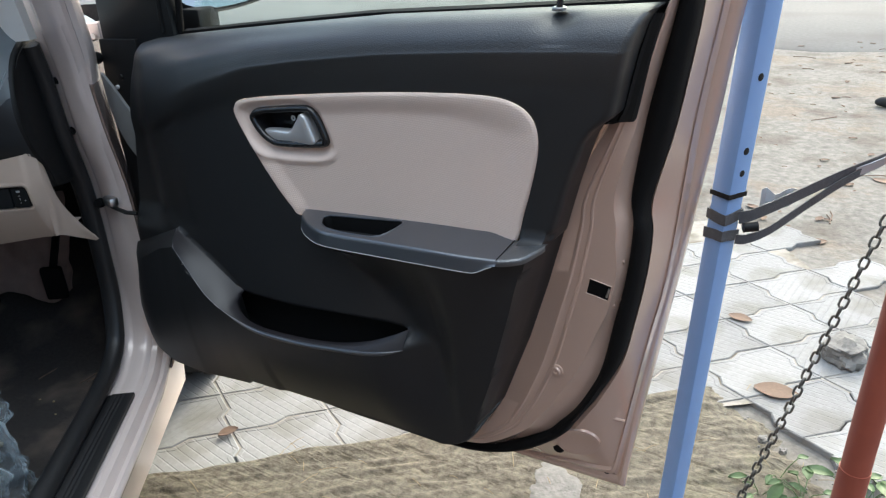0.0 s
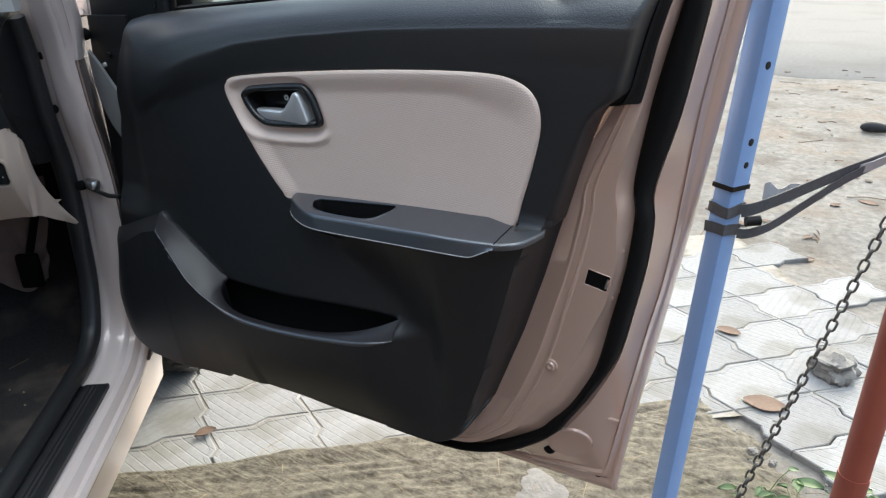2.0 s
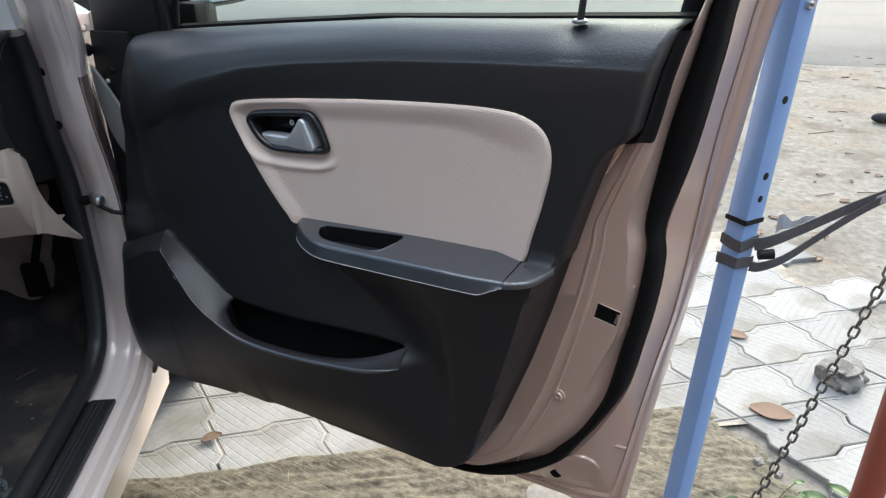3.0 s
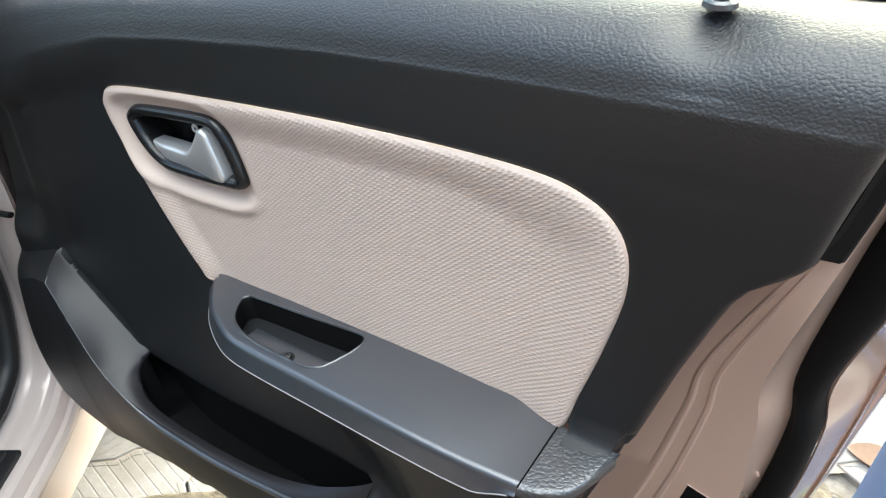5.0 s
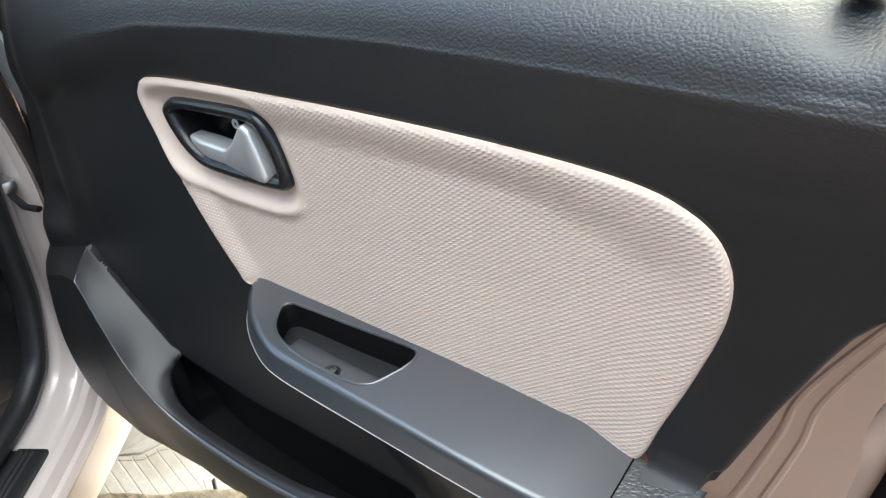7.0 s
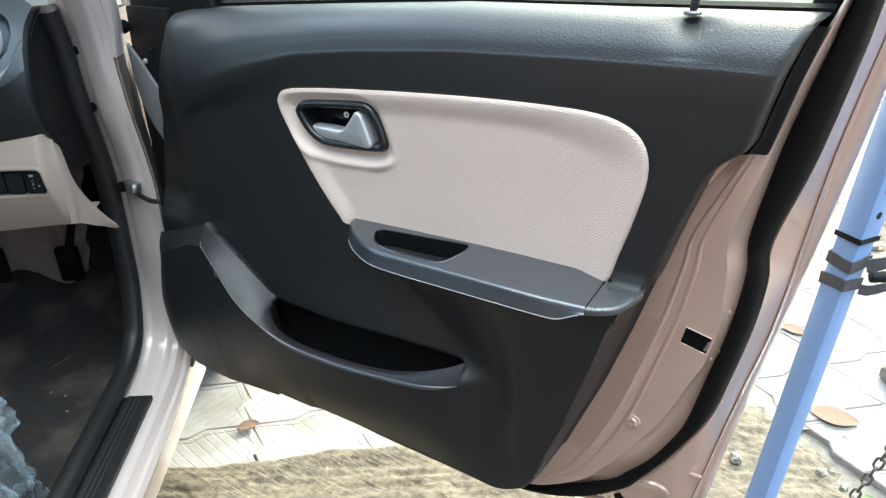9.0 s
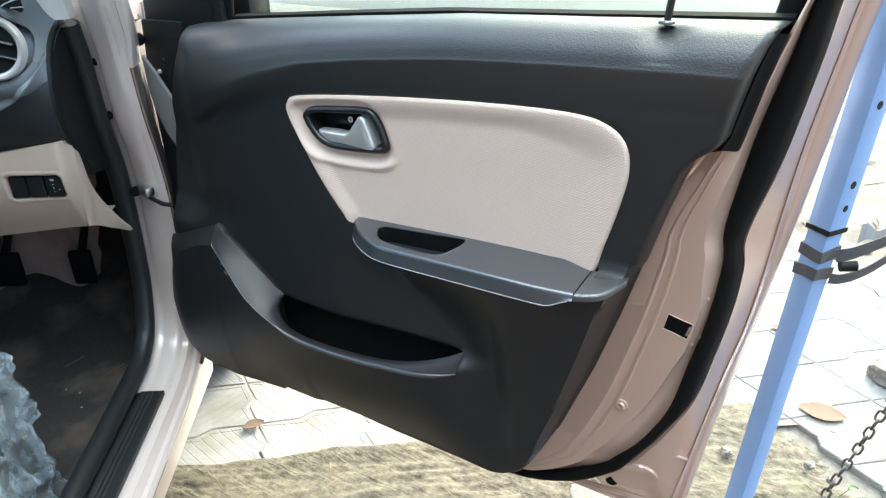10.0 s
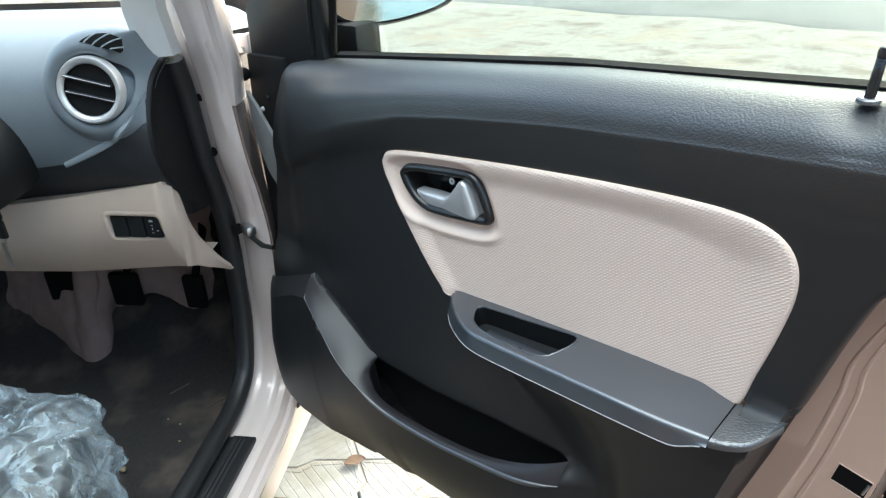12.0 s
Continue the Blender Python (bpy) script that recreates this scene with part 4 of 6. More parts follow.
# Shaded paint copy; the outer rows are added to keep ground light off the pillar.
part("front_end", grid([[Vector((left_x(z) - dx, y, z)) for z in np.linspace(0.46, 1.06, 24)] for dx, y in ((-0.004, 0.838), (0.004, 0.862), (0.014, 0.90), (0.024, 0.955), (0.060, 0.980), (0.095, 0.988))]), M_BODY_SHADED, door, "painted front end of the door", 50)
part("front_film", plate([(-1.201, 1.014), (-1.178, 0.991), (-1.155, 0.962), (-1.133, 0.935), (-1.133, 0.850), (-1.148, 0.853), (-1.172, 0.880), (-1.190, 0.915), (-1.199, 0.955)], 0.826, 0.832, 0.001), M_HINGE_PLATE, door, "pale grey plate at the hinge end")
part("trim_clip", lathe([(0.0001, -0.003), (0.0035, -0.002), (0.004, 0.002)], (-1.160, 0.826, 0.990), (0, 1, 0), 14), M_GREY_FILM, door)
part("trim_hole", lathe([(0.0001, -0.001), (0.005, -0.001), (0.0055, 0.002)], (-1.156, 0.834, 1.006), (0, 1, 0), 14), M_BLACK, door)

# door mirror: it faces the tail of the car
part("door_mirror", block((-1.062, 0.945, 1.085), (0.075, 0.06, 0.066), 0.008, 8), M_BLACK, door, "black door mirror foot")
MC, MN = Vector((-1.022, 1.000, 1.170)), Vector((0.78, -0.58, 0.20)).normalized()
MU = (Vector((0, 0, 1)) - MN * MN.z).normalized()
MS = MU.cross(MN).normalized()
face = even(spl([(-0.095, -0.035), (-0.05, -0.058), (0.03, -0.052), (0.095, -0.028), (0.10, 0.02), (0.07, 0.055), (-0.04, 0.060), (-0.095, 0.035)], 64, True), 48, True)
part("mirror_housing", grid([[MC + MS * v.x * k + MU * v.y * k + MN * h for v in face] for k, h in ((0.95, -0.004), (0.97, 0.004), (1.02, 0.003), (1.06, -0.012), (1.02, -0.045), (0.8, -0.075), (0.3, -0.085))], closed=True), M_BLACK, door, "black mirror shell", 50)
glass_bm = bmesh.new()
glass_bm.faces.new([glass_bm.verts.new(MC + MS * v.x * 0.965 + MU * v.y * 0.965) for v in face])
part("mirror_glass", thicken(glass_bm, 0.002), M_MIRROR, door, "bluish mirror glass", 40)


# maker's marks etched on the glass, made to be read from outside
def glass_text(words, x, z, size):
    cu = bpy.data.curves.new("etched_text", "FONT")
    cu.body, cu.size, cu.align_x, cu.align_y = words, size, "CENTER", "CENTER"
    cu.resolution_u, cu.extrude = 3, 0.0001
    tmp = bpy.data.objects.new("etched_text", cu)
    me = bpy.data.meshes.new_from_object(tmp)
    bm = bmesh.new()
    bm.from_mesh(me)
    bm.transform(Matrix(((-1, 0, 0, x), (0, 0, 1, 0.8765), (0, 1, 0, z), (0, 0, 0, 1))))
    bpy.data.objects.remove(tmp)
    bpy.data.meshes.remove(me)
    part("etched_text", bm, M_PRINT, door, "mirrored grey print on the glass", 30, normals=False)


def glass_bar(x, z, w, h, name="etched_bar"):
    part(name, block((x, 0.8765, z), (w, 0.0003, h), 0), M_PRINT, door, "", 30)


glass_text("43R-001264", -0.2485, 1.1645, 0.0056)
glass_text("BJ", -0.2470, 1.1600, 0.0050)
glass_text("E2", -0.2265, 1.1650, 0.0056)
ring_c = Vector((-0.2265, 0.8765, 1.1650))
part("etched_ring", tube([ring_c + Vector((0.0042 * math.cos(k * math.pi / 16), 0, 0.0042 * math.sin(k * math.pi / 16))) for k in range(33)], 0.00025, 5, caps=False), M_PRINT, door, "", 60)
for k in range(9):
    glass_bar(-0.2600 + 0.0044 * k, 1.1712, 0.0034 if k % 3 else 0.0024, 0.0014)
glass_bar(-0.2295, 1.1752, 0.010, 0.0020)
diamond = [Vector((-0.250 + 0.008 * dx, 0.8765, 1.1830 + 0.008 * dz)) for dx, dz in ((0, -1), (1, 0), (0, 1), (-1, 0), (0, -1))]
part("etched_diamond", tube(diamond, 0.0004, 5, caps=False), M_PRINT, door, "", 30)
glass_bar(-0.250, 1.1830, 0.009, 0.0022)
box_mark = [Vector((-0.2295 + 0.006 * dx, 0.8765, 1.1830 + 0.004 * dz)) for dx, dz in ((-1, -1), (1, -1), (1, 1), (-1, 1), (-1, -1))]
part("etched_frame", tube(box_mark, 0.0004, 5, caps=False), M_PRINT, door, "", 30)

# ---- the car round the door opening ----


def C(a, b, c):
    """A place by the car's own axes: right, ahead, up."""
    return CAR @ Vector((a, b, c))


def to_car(bm):
    bm.transform(CAR)
    return bm


def cgrid(rows, **k):
    return to_car(grid([[Vector(v) for v in r] for r in rows], **k))


OPENING = [(-0.50, 1.45), (-0.25, 1.36), (-0.125, 1.25), (-0.094, 1.164), (-0.076, 1.08), (-0.060, 1.02), (-0.046, 0.91), (-0.022, 0.82), (-0.014, 0.75), (-0.018, 0.63), (-0.026, 0.55), (-0.060, 0.46), (-0.105, 0.425), (-0.18, 0.408), (-0.44, 0.400), (-0.80, 0.398), (-1.10, 0.398)]
opening = even(spl([(b, z, 0) for b, z in OPENING], 200), 110)


def off(k, a, d):
    """A point beside the opening's line: a to the right, d outwards from the opening."""
    p0, p1 = opening[max(k - 1, 0)], opening[min(k + 1, len(opening) - 1)]
    t = (p1 - p0).normalized()
    nrm = Vector((-t.y, t.x, 0))
    if nrm.x < 0 and nrm.y > 0 or nrm.y > 0.5:
        nrm = -nrm
    q = opening[k] + nrm * d
    # the painted face narrows towards the hinges and widens again at the sill
    a -= max(0.0, a) * (1 - float(np.interp(q.y, (0.42, 0.55, 0.68, 0.745, 0.80, 0.90, 1.0, 1.12), (1.0, 0.8, 0.75, 0.75, 0.7, 0.6, 0.5, 0.5))))
    return (a, q.x - 0.075 * max(0.0, a + 0.05) / 0.08 * smooth(0.42, 0.60, q.y), q.y)


N = len(opening)
seal = []
for ang in np.linspace(0, 2 * math.pi, 13)[:-1]:
    seal.append([off(k, -0.066 + 0.019 * math.cos(ang), -0.016 + 0.016 * math.sin(ang)) for k in range(N) if opening[k].y < 1.092])
seal_end = tuple(sum(r[0][i] for r in seal) / len(seal) for i in range(3))
for r in seal:
    r.insert(0, seal_end)
part("opening_seal", cgrid(seal + [seal[0]]), M_SEAL, car, "black rubber door-opening seal", 60)
# painted frame of the opening: pillar above, sill below


def stamped(z, a):
    """Pressed step and soft dents of the pillar's face."""
    dent = 0.0035 * math.sin(17 * z + 20 * a) + 0.0045 * noise.noise(Vector((a * 26, 0.4, z * 11))) + 0.002 * noise.noise(Vector((a * 60, 3.1, z * 24)))
    return smooth(0.6, 0.72, z) * (0.0045 * smooth(-0.040, -0.035, a) + dent * max(0.0, 1 - (a / 0.045) ** 2))


frame_rows = []
for a, d in ((-0.060, 0.0), (-0.046, 0.002), (-0.040, 0.003), (-0.037, 0.004), (-0.034, 0.004), (-0.026, 0.003), (-0.012, 0.002), (-0.004, 0.004), (0.002, 0.010), (0.014, 0.010), (0.018, 0.016), (0.022, 0.026), (0.030, 0.026), (0.034, 0.030), (0.036, 0.036), (0.033, 0.046), (0.015, 0.060), (-0.03, 0.075)):
    frame_rows.append([off(k, a, d + (0.034 * ((a + 0.06) / 0.096) ** 2 - d) * smooth(0.47, 0.60, opening[k].y) - stamped(opening[k].y, a)) for k in range(N)])
part("opening_frame", cgrid(frame_rows), M_BODY_LIT, car, "champagne painted pillar and sill in the lit paint tone", 40)
cap = [[(a, b, z) for b in np.linspace(-0.205, -1.1, 20)] for a, z in ((-0.056, 0.398), (-0.055, 0.407), (-0.040, 0.409), (-0.036, 0.4075), (-0.032, 0.409), (-0.028, 0.4075), (-0.024, 0.409), (-0.020, 0.4075), (-0.016, 0.409), (-0.006, 0.409), (-0.003, 0.407), (-0.002, 0.400))]
sill_plate = part("sill_plate", cgrid(cap), M_SEAL, car, "ribbed black scuff plate", 30)
part("sill_plate_end", to_car(block((-0.0245, -0.204, 0.4035), (0.044, 0.006, 0.010), 0.002)), M_BLACK, sill_plate)
part("rocker", cgrid([[(a, b, z) for b in (0.14, -0.5, -1.1)] for a, z in ((0.010, 0.345), (-0.01, 0.30), (-0.02, 0.20), (-0.08, 0.19))]), M_BODY_LIT, car, "", 30)
for z, b in ((1.007, -0.047), (0.910, -0.045)):
    part("pillar_plug", to_car(lathe([(0.0001, 0.008), (0.006, 0.007), (0.008, 0.003), (0.008, -0.002)], (-0.050, b - 0.008, z), (0.3, -1, 0), 16)), M_RUBBER, car, "small black rubber stop")
strap = part("check_strap", to_car(tube([(-0.025, -0.046, 0.758), (0.006, -0.076, 0.755), (0.030, -0.096, 0.753), (0.050, -0.100, 0.752)], [0.006, 0.005, 0.006, 0.006], 8, flat=0.7)), M_BLACK, car, "black door check arm on a steel bracket")
part("strap_bolt", to_car(lathe([(0.0001, 0.014), (0.008, 0.013), (0.0095, 0.008), (0.0095, 0.0)], (-0.034, -0.044, 0.760), (-0.2, -1, 0.2), 18)), M_RUBBER, strap)
part("strap_bracket", to_car(block((-0.010, -0.058, 0.766), (0.034, 0.020, 0.020), 0.006, -45)), M_STEEL, strap, "shiny steel bracket")
hinge = part("door_hinge", to_car(join(block((0.045, -0.020, 0.52), (0.05, 0.02, 0.055), 0.004), tube([(0.062, -0.035, 0.485), (0.062, -0.035, 0.555)], 0.008, 12))), M_PAINT, car, "painted door hinge")
for dz in (-0.015, 0.015):
    part("hinge_bolt", to_car(lathe([(0.0001, 0.007), (0.006, 0.007), (0.0065, 0.0)], (0.040, -0.031, 0.52 + dz), (0, -1, 0), 6)), M_STEEL, hinge)
ks = [k for k in range(N) if 0.42 < opening[k].y < 1.36]
# Sheet in the hinge gap; its shade is put into the darker paint copy.
part("pillar_outer", cgrid([[frame_rows[14][k] for k in ks if opening[k].y < 1.06], [Vector(frame_rows[14][k]) + Vector((0.004, 0.03, 0)) for k in ks if opening[k].y < 1.06], [Vector(frame_rows[14][k]) + Vector((0.006, 0.10, 0)) for k in ks if opening[k].y < 1.06], [Vector(frame_rows[14][k]) + Vector((-0.03, 0.24, 0.02)) for k in ks if opening[k].y < 1.06]]), M_BODY_SHADED, car, "hinge gap behind the pillar, shade put into its paint", 40)
# painted flange of the pillar beside the hinge gap, wider above the sill


def pillar_edge(w, db):
    return [Vector(frame_rows[14][k]) + Vector((w * (0.006 + 0.016 * smooth(0.98, 1.09, frame_rows[14][k][2])), db, 0)) for k in ks]


# Lit paint above, shaded copy below: the light is put into the colour.
for lit, mat in ((True, M_BODY_LIT), (False, M_BODY_SHADED)):
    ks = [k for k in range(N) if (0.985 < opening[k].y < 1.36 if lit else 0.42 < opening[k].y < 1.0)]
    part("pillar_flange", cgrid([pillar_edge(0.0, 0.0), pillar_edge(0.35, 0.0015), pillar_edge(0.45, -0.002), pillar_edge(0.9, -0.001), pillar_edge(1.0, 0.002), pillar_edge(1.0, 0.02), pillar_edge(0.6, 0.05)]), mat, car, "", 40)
hinge = part("door_hinge", to_car(join(block((0.026, -0.030, 1.086), (0.026, 0.014, 0.030), 0.004), tube([(0.040, -0.026, 1.070), (0.040, -0.026, 1.102)], 0.006, 12))), M_BODY_LIT, car, "painted door hinge")
part("hinge_bolt", to_car(lathe([(0.0001, 0.006), (0.0045, 0.006), (0.005, 0.0)], (0.028, -0.037, 1.078), (0, -1, 0), 6)), M_STEEL, hinge)
part("pillar_grommet", to_car(lathe([(0.0001, 0.006), (0.008, 0.005), (0.011, 0.002), (0.011, -0.004)], (0.026, -0.044, 1.040), (0.5, -1, 0), 18)), M_RUBBER, car, "black rubber grommet")
# windscreen pillar inside and out, front wing, roof and closing walls
trim_rows = []
for a, db in ((-0.050, -0.010), (-0.052, -0.034), (-0.062, -0.040), (-0.076, -0.044), (-0.10, -0.046)):
    trim_rows.append([(a - 0.9 * max(0.0, z - 1.25), b + db, z) for b, z in ((-0.076, 1.085), (-0.092, 1.15), (-0.115, 1.22), (-0.20, 1.33), (-0.40, 1.43))])
part("pillar_trim", cgrid([[Vector(v) for v in even(spl(r, 24), 24)] for r in trim_rows]), M_GREY_TRIM, car, "pale moulded windscreen pillar trim", 50)
wing = []
for b in np.linspace(0.06, 1.15, 24):
    arch = 0.31
    r = math.hypot(b - 0.555, 0.0)
    if r < 0.31:
        arch = 0.27 + math.sqrt(0.31 ** 2 - r * r) * 0.98
    wing.append([(0.045 + 0.01 * math.sin(b * 3), b, arch + (0.92 - 0.12 * b - arch) * s) for s in (0, 0.06, 0.3, 0.6, 0.9)] + [(-0.02, b, 0.955 - 0.12 * b), (-0.25, b, 1.00 - 0.13 * b), (-0.8, b, 1.03 - 0.13 * b), (-1.5, b, 0.98 - 0.13 * b)])
part("front_wing", cgrid(wing), M_BODY_LIT, car, "", 40)
part("roof", cgrid([[(a, b, 1.46 + 0.02 * math.sin(math.pi * (a + 1.5) / 1.45) - 0.03 * (b + 1.2) ** 2) for a in np.linspace(-1.45, -0.10, 8)] for b in np.linspace(-0.6, -2.3, 8)]), M_BODY_LIT, car, "", 40)
part("far_side", cgrid([[(-1.45, b, z) for z in (0.3, 0.6, 0.95)] for b in (0.3, -0.8, -2.3)]), M_TRIM_SMOOTH, car)
part("rear_wall", cgrid([[(a, -2.3, z) for z in (0.3, 0.9, 1.45)] for a in (-1.45, -0.1)]), M_TRIM_SMOOTH, car)
# Body side in the shaded copy, to darken what the trim reflects.
part("centre_pillar", cgrid([[(0.03, -1.10, 0.36), (0.04, -1.12, 0.9), (-0.08, -1.22, 1.46)], [(0.03, -2.3, 0.36), (0.04, -2.3, 0.9), (-0.08, -2.2, 1.46)]]), M_BODY_SHADED, car)
part("firewall", cgrid([[(a, 0.40, z) for z in (0.25, 0.7, 1.1)] for a in (-1.45, 0.0)]), M_CARPET, car)
part("kick_panel", cgrid([[(-0.066, b, z) for z in (0.30, 0.5, 0.7, 0.9)] for b in (0.42, 0.2, -0.045)]), M_BLACK, car, "", 40)
carpet = []
for b in np.linspace(-1.6, 0.40, 44):
    z0 = 0.335 + 0.10 * max(0.0, b - 0.05) / 0.35 * 2.2
    carpet.append([(a, b, z0 + 0.006 * noise.noise(Vector((a * 9, b * 9, 0))) + 0.03 * smooth(-0.11, -0.07, a)) for a in np.linspace(-1.45, -0.066, 40)])
part("floor_carpet", cgrid(carpet), M_CARPET, car, "dusty black carpet in the footwell", 60)

# dashboard
prof = [(0.30, 1.10), (0.05, 1.125), (-0.08, 1.125), (-0.15, 1.112), (-0.19, 1.085), (-0.212, 1.04), (-0.215, 0.99), (-0.205, 0.945), (-0.185, 0.91), (-0.165, 0.885), (-0.148, 0.86), (-0.135, 0.83)]
DASH_END = [(0.30, 1.06), (0.05, 1.085), (-0.04, 1.097), (-0.078, 1.094), (-0.108, 1.087), (-0.134, 1.077), (-0.156, 1.064), (-0.172, 1.046), (-0.184, 1.022), (-0.192, 1.002), (-0.196, 0.981), (-0.193, 0.95), (-0.178, 0.91), (-0.16, 0.885), (-0.145, 0.86), (-0.135, 0.83)]
prof = even(spl([(b, z, 0) for b, z in prof], 120), 60)
end_prof = even(spl([(b, z, 0) for b, z in DASH_END], 160), 60)


def end_b(z):
    """How far back the dashboard's door end stands at a height."""
    if z > 1.094:
        return -0.078 + 6 * (z - 1.094)
    return float(np.interp(z, [p[1] for p in DASH_END[:2:-1]], [p[0] for p in DASH_END[:2:-1]]))


def dash_b(a, z):
    """The dashboard's face."""
    b = float(np.interp(z, [p.y for p in prof[:18:-1]], [p.x for p in prof[:18:-1]]))
    return b + (end_b(z) - b) * min(1.0, max(0.0, (a + 0.15) / 0.078)) ** 1.8


dash_rows = []
for a in list(np.linspace(-1.42, -0.16, 24)) + list(np.linspace(-0.15, -0.072, 22)):
    f = max(0.0, (a + 0.15) / 0.078) ** 1.8
    dash_rows.append([(a, p.x + (q.x - p.x) * f, p.y + (q.y - p.y) * f) for p, q in zip(prof, end_prof)])


EDGE_LINE = [(-1.5, 0.9299), (-0.30, 0.930), (-0.215, 0.943), (-0.173, 0.960), (-0.105, 0.996), (-0.070, 1.040)]


def dash_half(upper):
    """The blue-grey top, or the charcoal face below the edge line."""
    bm = grid([[Vector(v) for v in r] for r in dash_rows])
    for p, q in zip(EDGE_LINE, EDGE_LINE[1:]):
        bmesh.ops.bisect_plane(bm, geom=bm.verts[:] + bm.edges[:] + bm.faces[:], plane_co=(p[0], 0, p[1]), plane_no=(p[1] - q[1], 0, q[0] - p[0]))

    def is_top(f):
        c = f.calc_center_median()
        return c.z > float(np.interp(c.x, [p[0] for p in EDGE_LINE], [p[1] for p in EDGE_LINE]))

    bmesh.ops.delete(bm, geom=[f for f in bm.faces if is_top(f) != upper], context="FACES")
    return to_car(bm)


dash = part("dashboard", dash_half(True), M_DASH, car, "blue-grey moulded dashboard with beige lower panel", 50)
part("dash_face", dash_half(False), M_DASH_DARK, dash, "charcoal face below the edge line", 50)
end_curve = [p for p in end_prof if p.x < 0.0]
part("dash_end", cgrid([[(a, min(0.02, p.x + db), p.y + dz) for p in end_curve] for a, db, dz in ((-0.072, 0.0, 0.0), (-0.068, 0.002, -0.001), (-0.067, 0.006, -0.002), (-0.070, 0.009, -0.003), (-0.070, 0.05, -0.012), (-0.070, 0.13, -0.02))]), M_BLACK, dash, "dark end cap of the dashboard", 50)
part("end_cap_rim", to_car(tube([(-0.069, p.x + 0.014, p.y - 0.008) for p in end_curve if 1.045 < p.y < 1.088], 0.0007, 6)), M_ARM, dash)
VENT, AX = Vector((-0.127, -0.222, 1.062)), Vector((0.12, -1.0, 0.14)).normalized()
POD = [(0.086, -0.10), (0.085, -0.065), (0.082, -0.040), (0.078, -0.024), (0.073, -0.014), (0.066, -0.006), (0.058, -0.002), (0.051, -0.005), (0.048, -0.014)]
pod = lathe(POD, VENT, AX, 72)
for v in pod.verts:
    # towards the door the pod falls back to the end of the dashboard
    f = min(1.0, max(0.0, (v.co.x + 0.101) / 0.029)) ** 1.8
    v.co.y += (end_b(v.co.z) - v.co.y) * f
bmesh.ops.bisect_plane(pod, geom=pod.verts[:] + pod.edges[:] + pod.faces[:], plane_co=(-0.072, 0, 0), plane_no=(1, 0, 0), clear_outer=True)
part("vent_surround", to_car(pod), M_DASH, dash, "moulded pod round the air vent", 60)
part("air_vent", to_car(lathe([(0.0475, -0.012), (0.0475, -0.001), (0.0450, 0.004), (0.0405, 0.004), (0.0370, 0.000), (0.0355, -0.014)], VENT, AX, 48)), M_SILVER, dash, "round air vent with a satin silver ring", 60)
part("vent_throat", to_car(lathe([(0.0365, 0.0), (0.0355, -0.006), (0.0001, -0.0075)], VENT, AX, 40)), M_BLACK, dash)
side = AX.cross(Vector((0, 0, 1))).normalized()
for h in (0.013, -0.009):
    w = math.sqrt(max(0.0, 0.0345 ** 2 - h * h))
    tilt = Vector((0, 0, 1))
    a0 = VENT + tilt * h - AX * 0.001
    part("vent_slat", to_car(tube([a0 - side * w + tilt * -0.009, a0 + side * w - tilt * -0.009], 0.0050, 10, flat=0.45)), M_ARM, dash)
up_r = (Vector((0, 0, 1)) - AX * AX.z).normalized()


def on_pod(phi, r, out):
    """A place on the pod: phi degrees clockwise from the top, r from the vent's axis."""
    h = float(np.interp(r, [p[0] for p in POD[::-1]], [p[1] for p in POD[::-1]]))
    d = up_r * math.cos(radians(phi)) - side * math.sin(radians(phi))
    return VENT + d * (r + out * 0.4) + AX * (h + out)


def slot_r(phi):
    return float(np.interp(phi, (-3, 21, 46), (0.0650, 0.0612, 0.0690))), float(np.interp(phi, (-3, 8, 19, 35, 46), (0.0660, 0.0755, 0.0795, 0.0800, 0.0730)))


part("demister_outlet", cgrid([[on_pod(phi, slot_r(phi)[0] + (slot_r(phi)[1] - slot_r(phi)[0]) * s, 0.0012) for s in np.linspace(0, 1, 6)] for phi in np.linspace(-3, 46, 18)]), M_HOLE, dash, "dark demister outlet", 60)
for phi in (7, 18, 29, 39):
    lo, hi = slot_r(phi - 3)[0], slot_r(phi + 3)[1]
    part("demister_rib", to_car(tube([on_pod(phi - 4 + 8 * s, lo + (hi - lo) * s, 0.0020) for s in np.linspace(0, 1, 5)], 0.0011, 6)), M_DASH_EDGE, dash)


def dash_front(a, z):
    """The foremost of the dashboard's face and the pod."""
    r = math.hypot(a - VENT.x, z - VENT.z)
    b = VENT.y - float(np.interp(r, [p[0] for p in POD[::-1]], [p[1] for p in POD[::-1]])) - 0.14 * (VENT.z - z) if r < 0.085 else 0.0
    b += (end_b(z) - b) * min(1.0, max(0.0, (a + 0.101) / 0.029)) ** 1.8
    return min(b, dash_b(a, z))


ridge_path = [Vector((p.x, dash_front(p.x, p.y) - 0.0005, p.y)) for p in spl([(-0.0735, 1.046, 0), (-0.078, 1.029, 0), (-0.087, 1.012, 0), (-0.104, 0.996, 0), (-0.127, 0.981, 0), (-0.148, 0.971, 0), (-0.173, 0.960, 0), (-0.215, 0.943, 0)], 40)]
ridge_rows = []
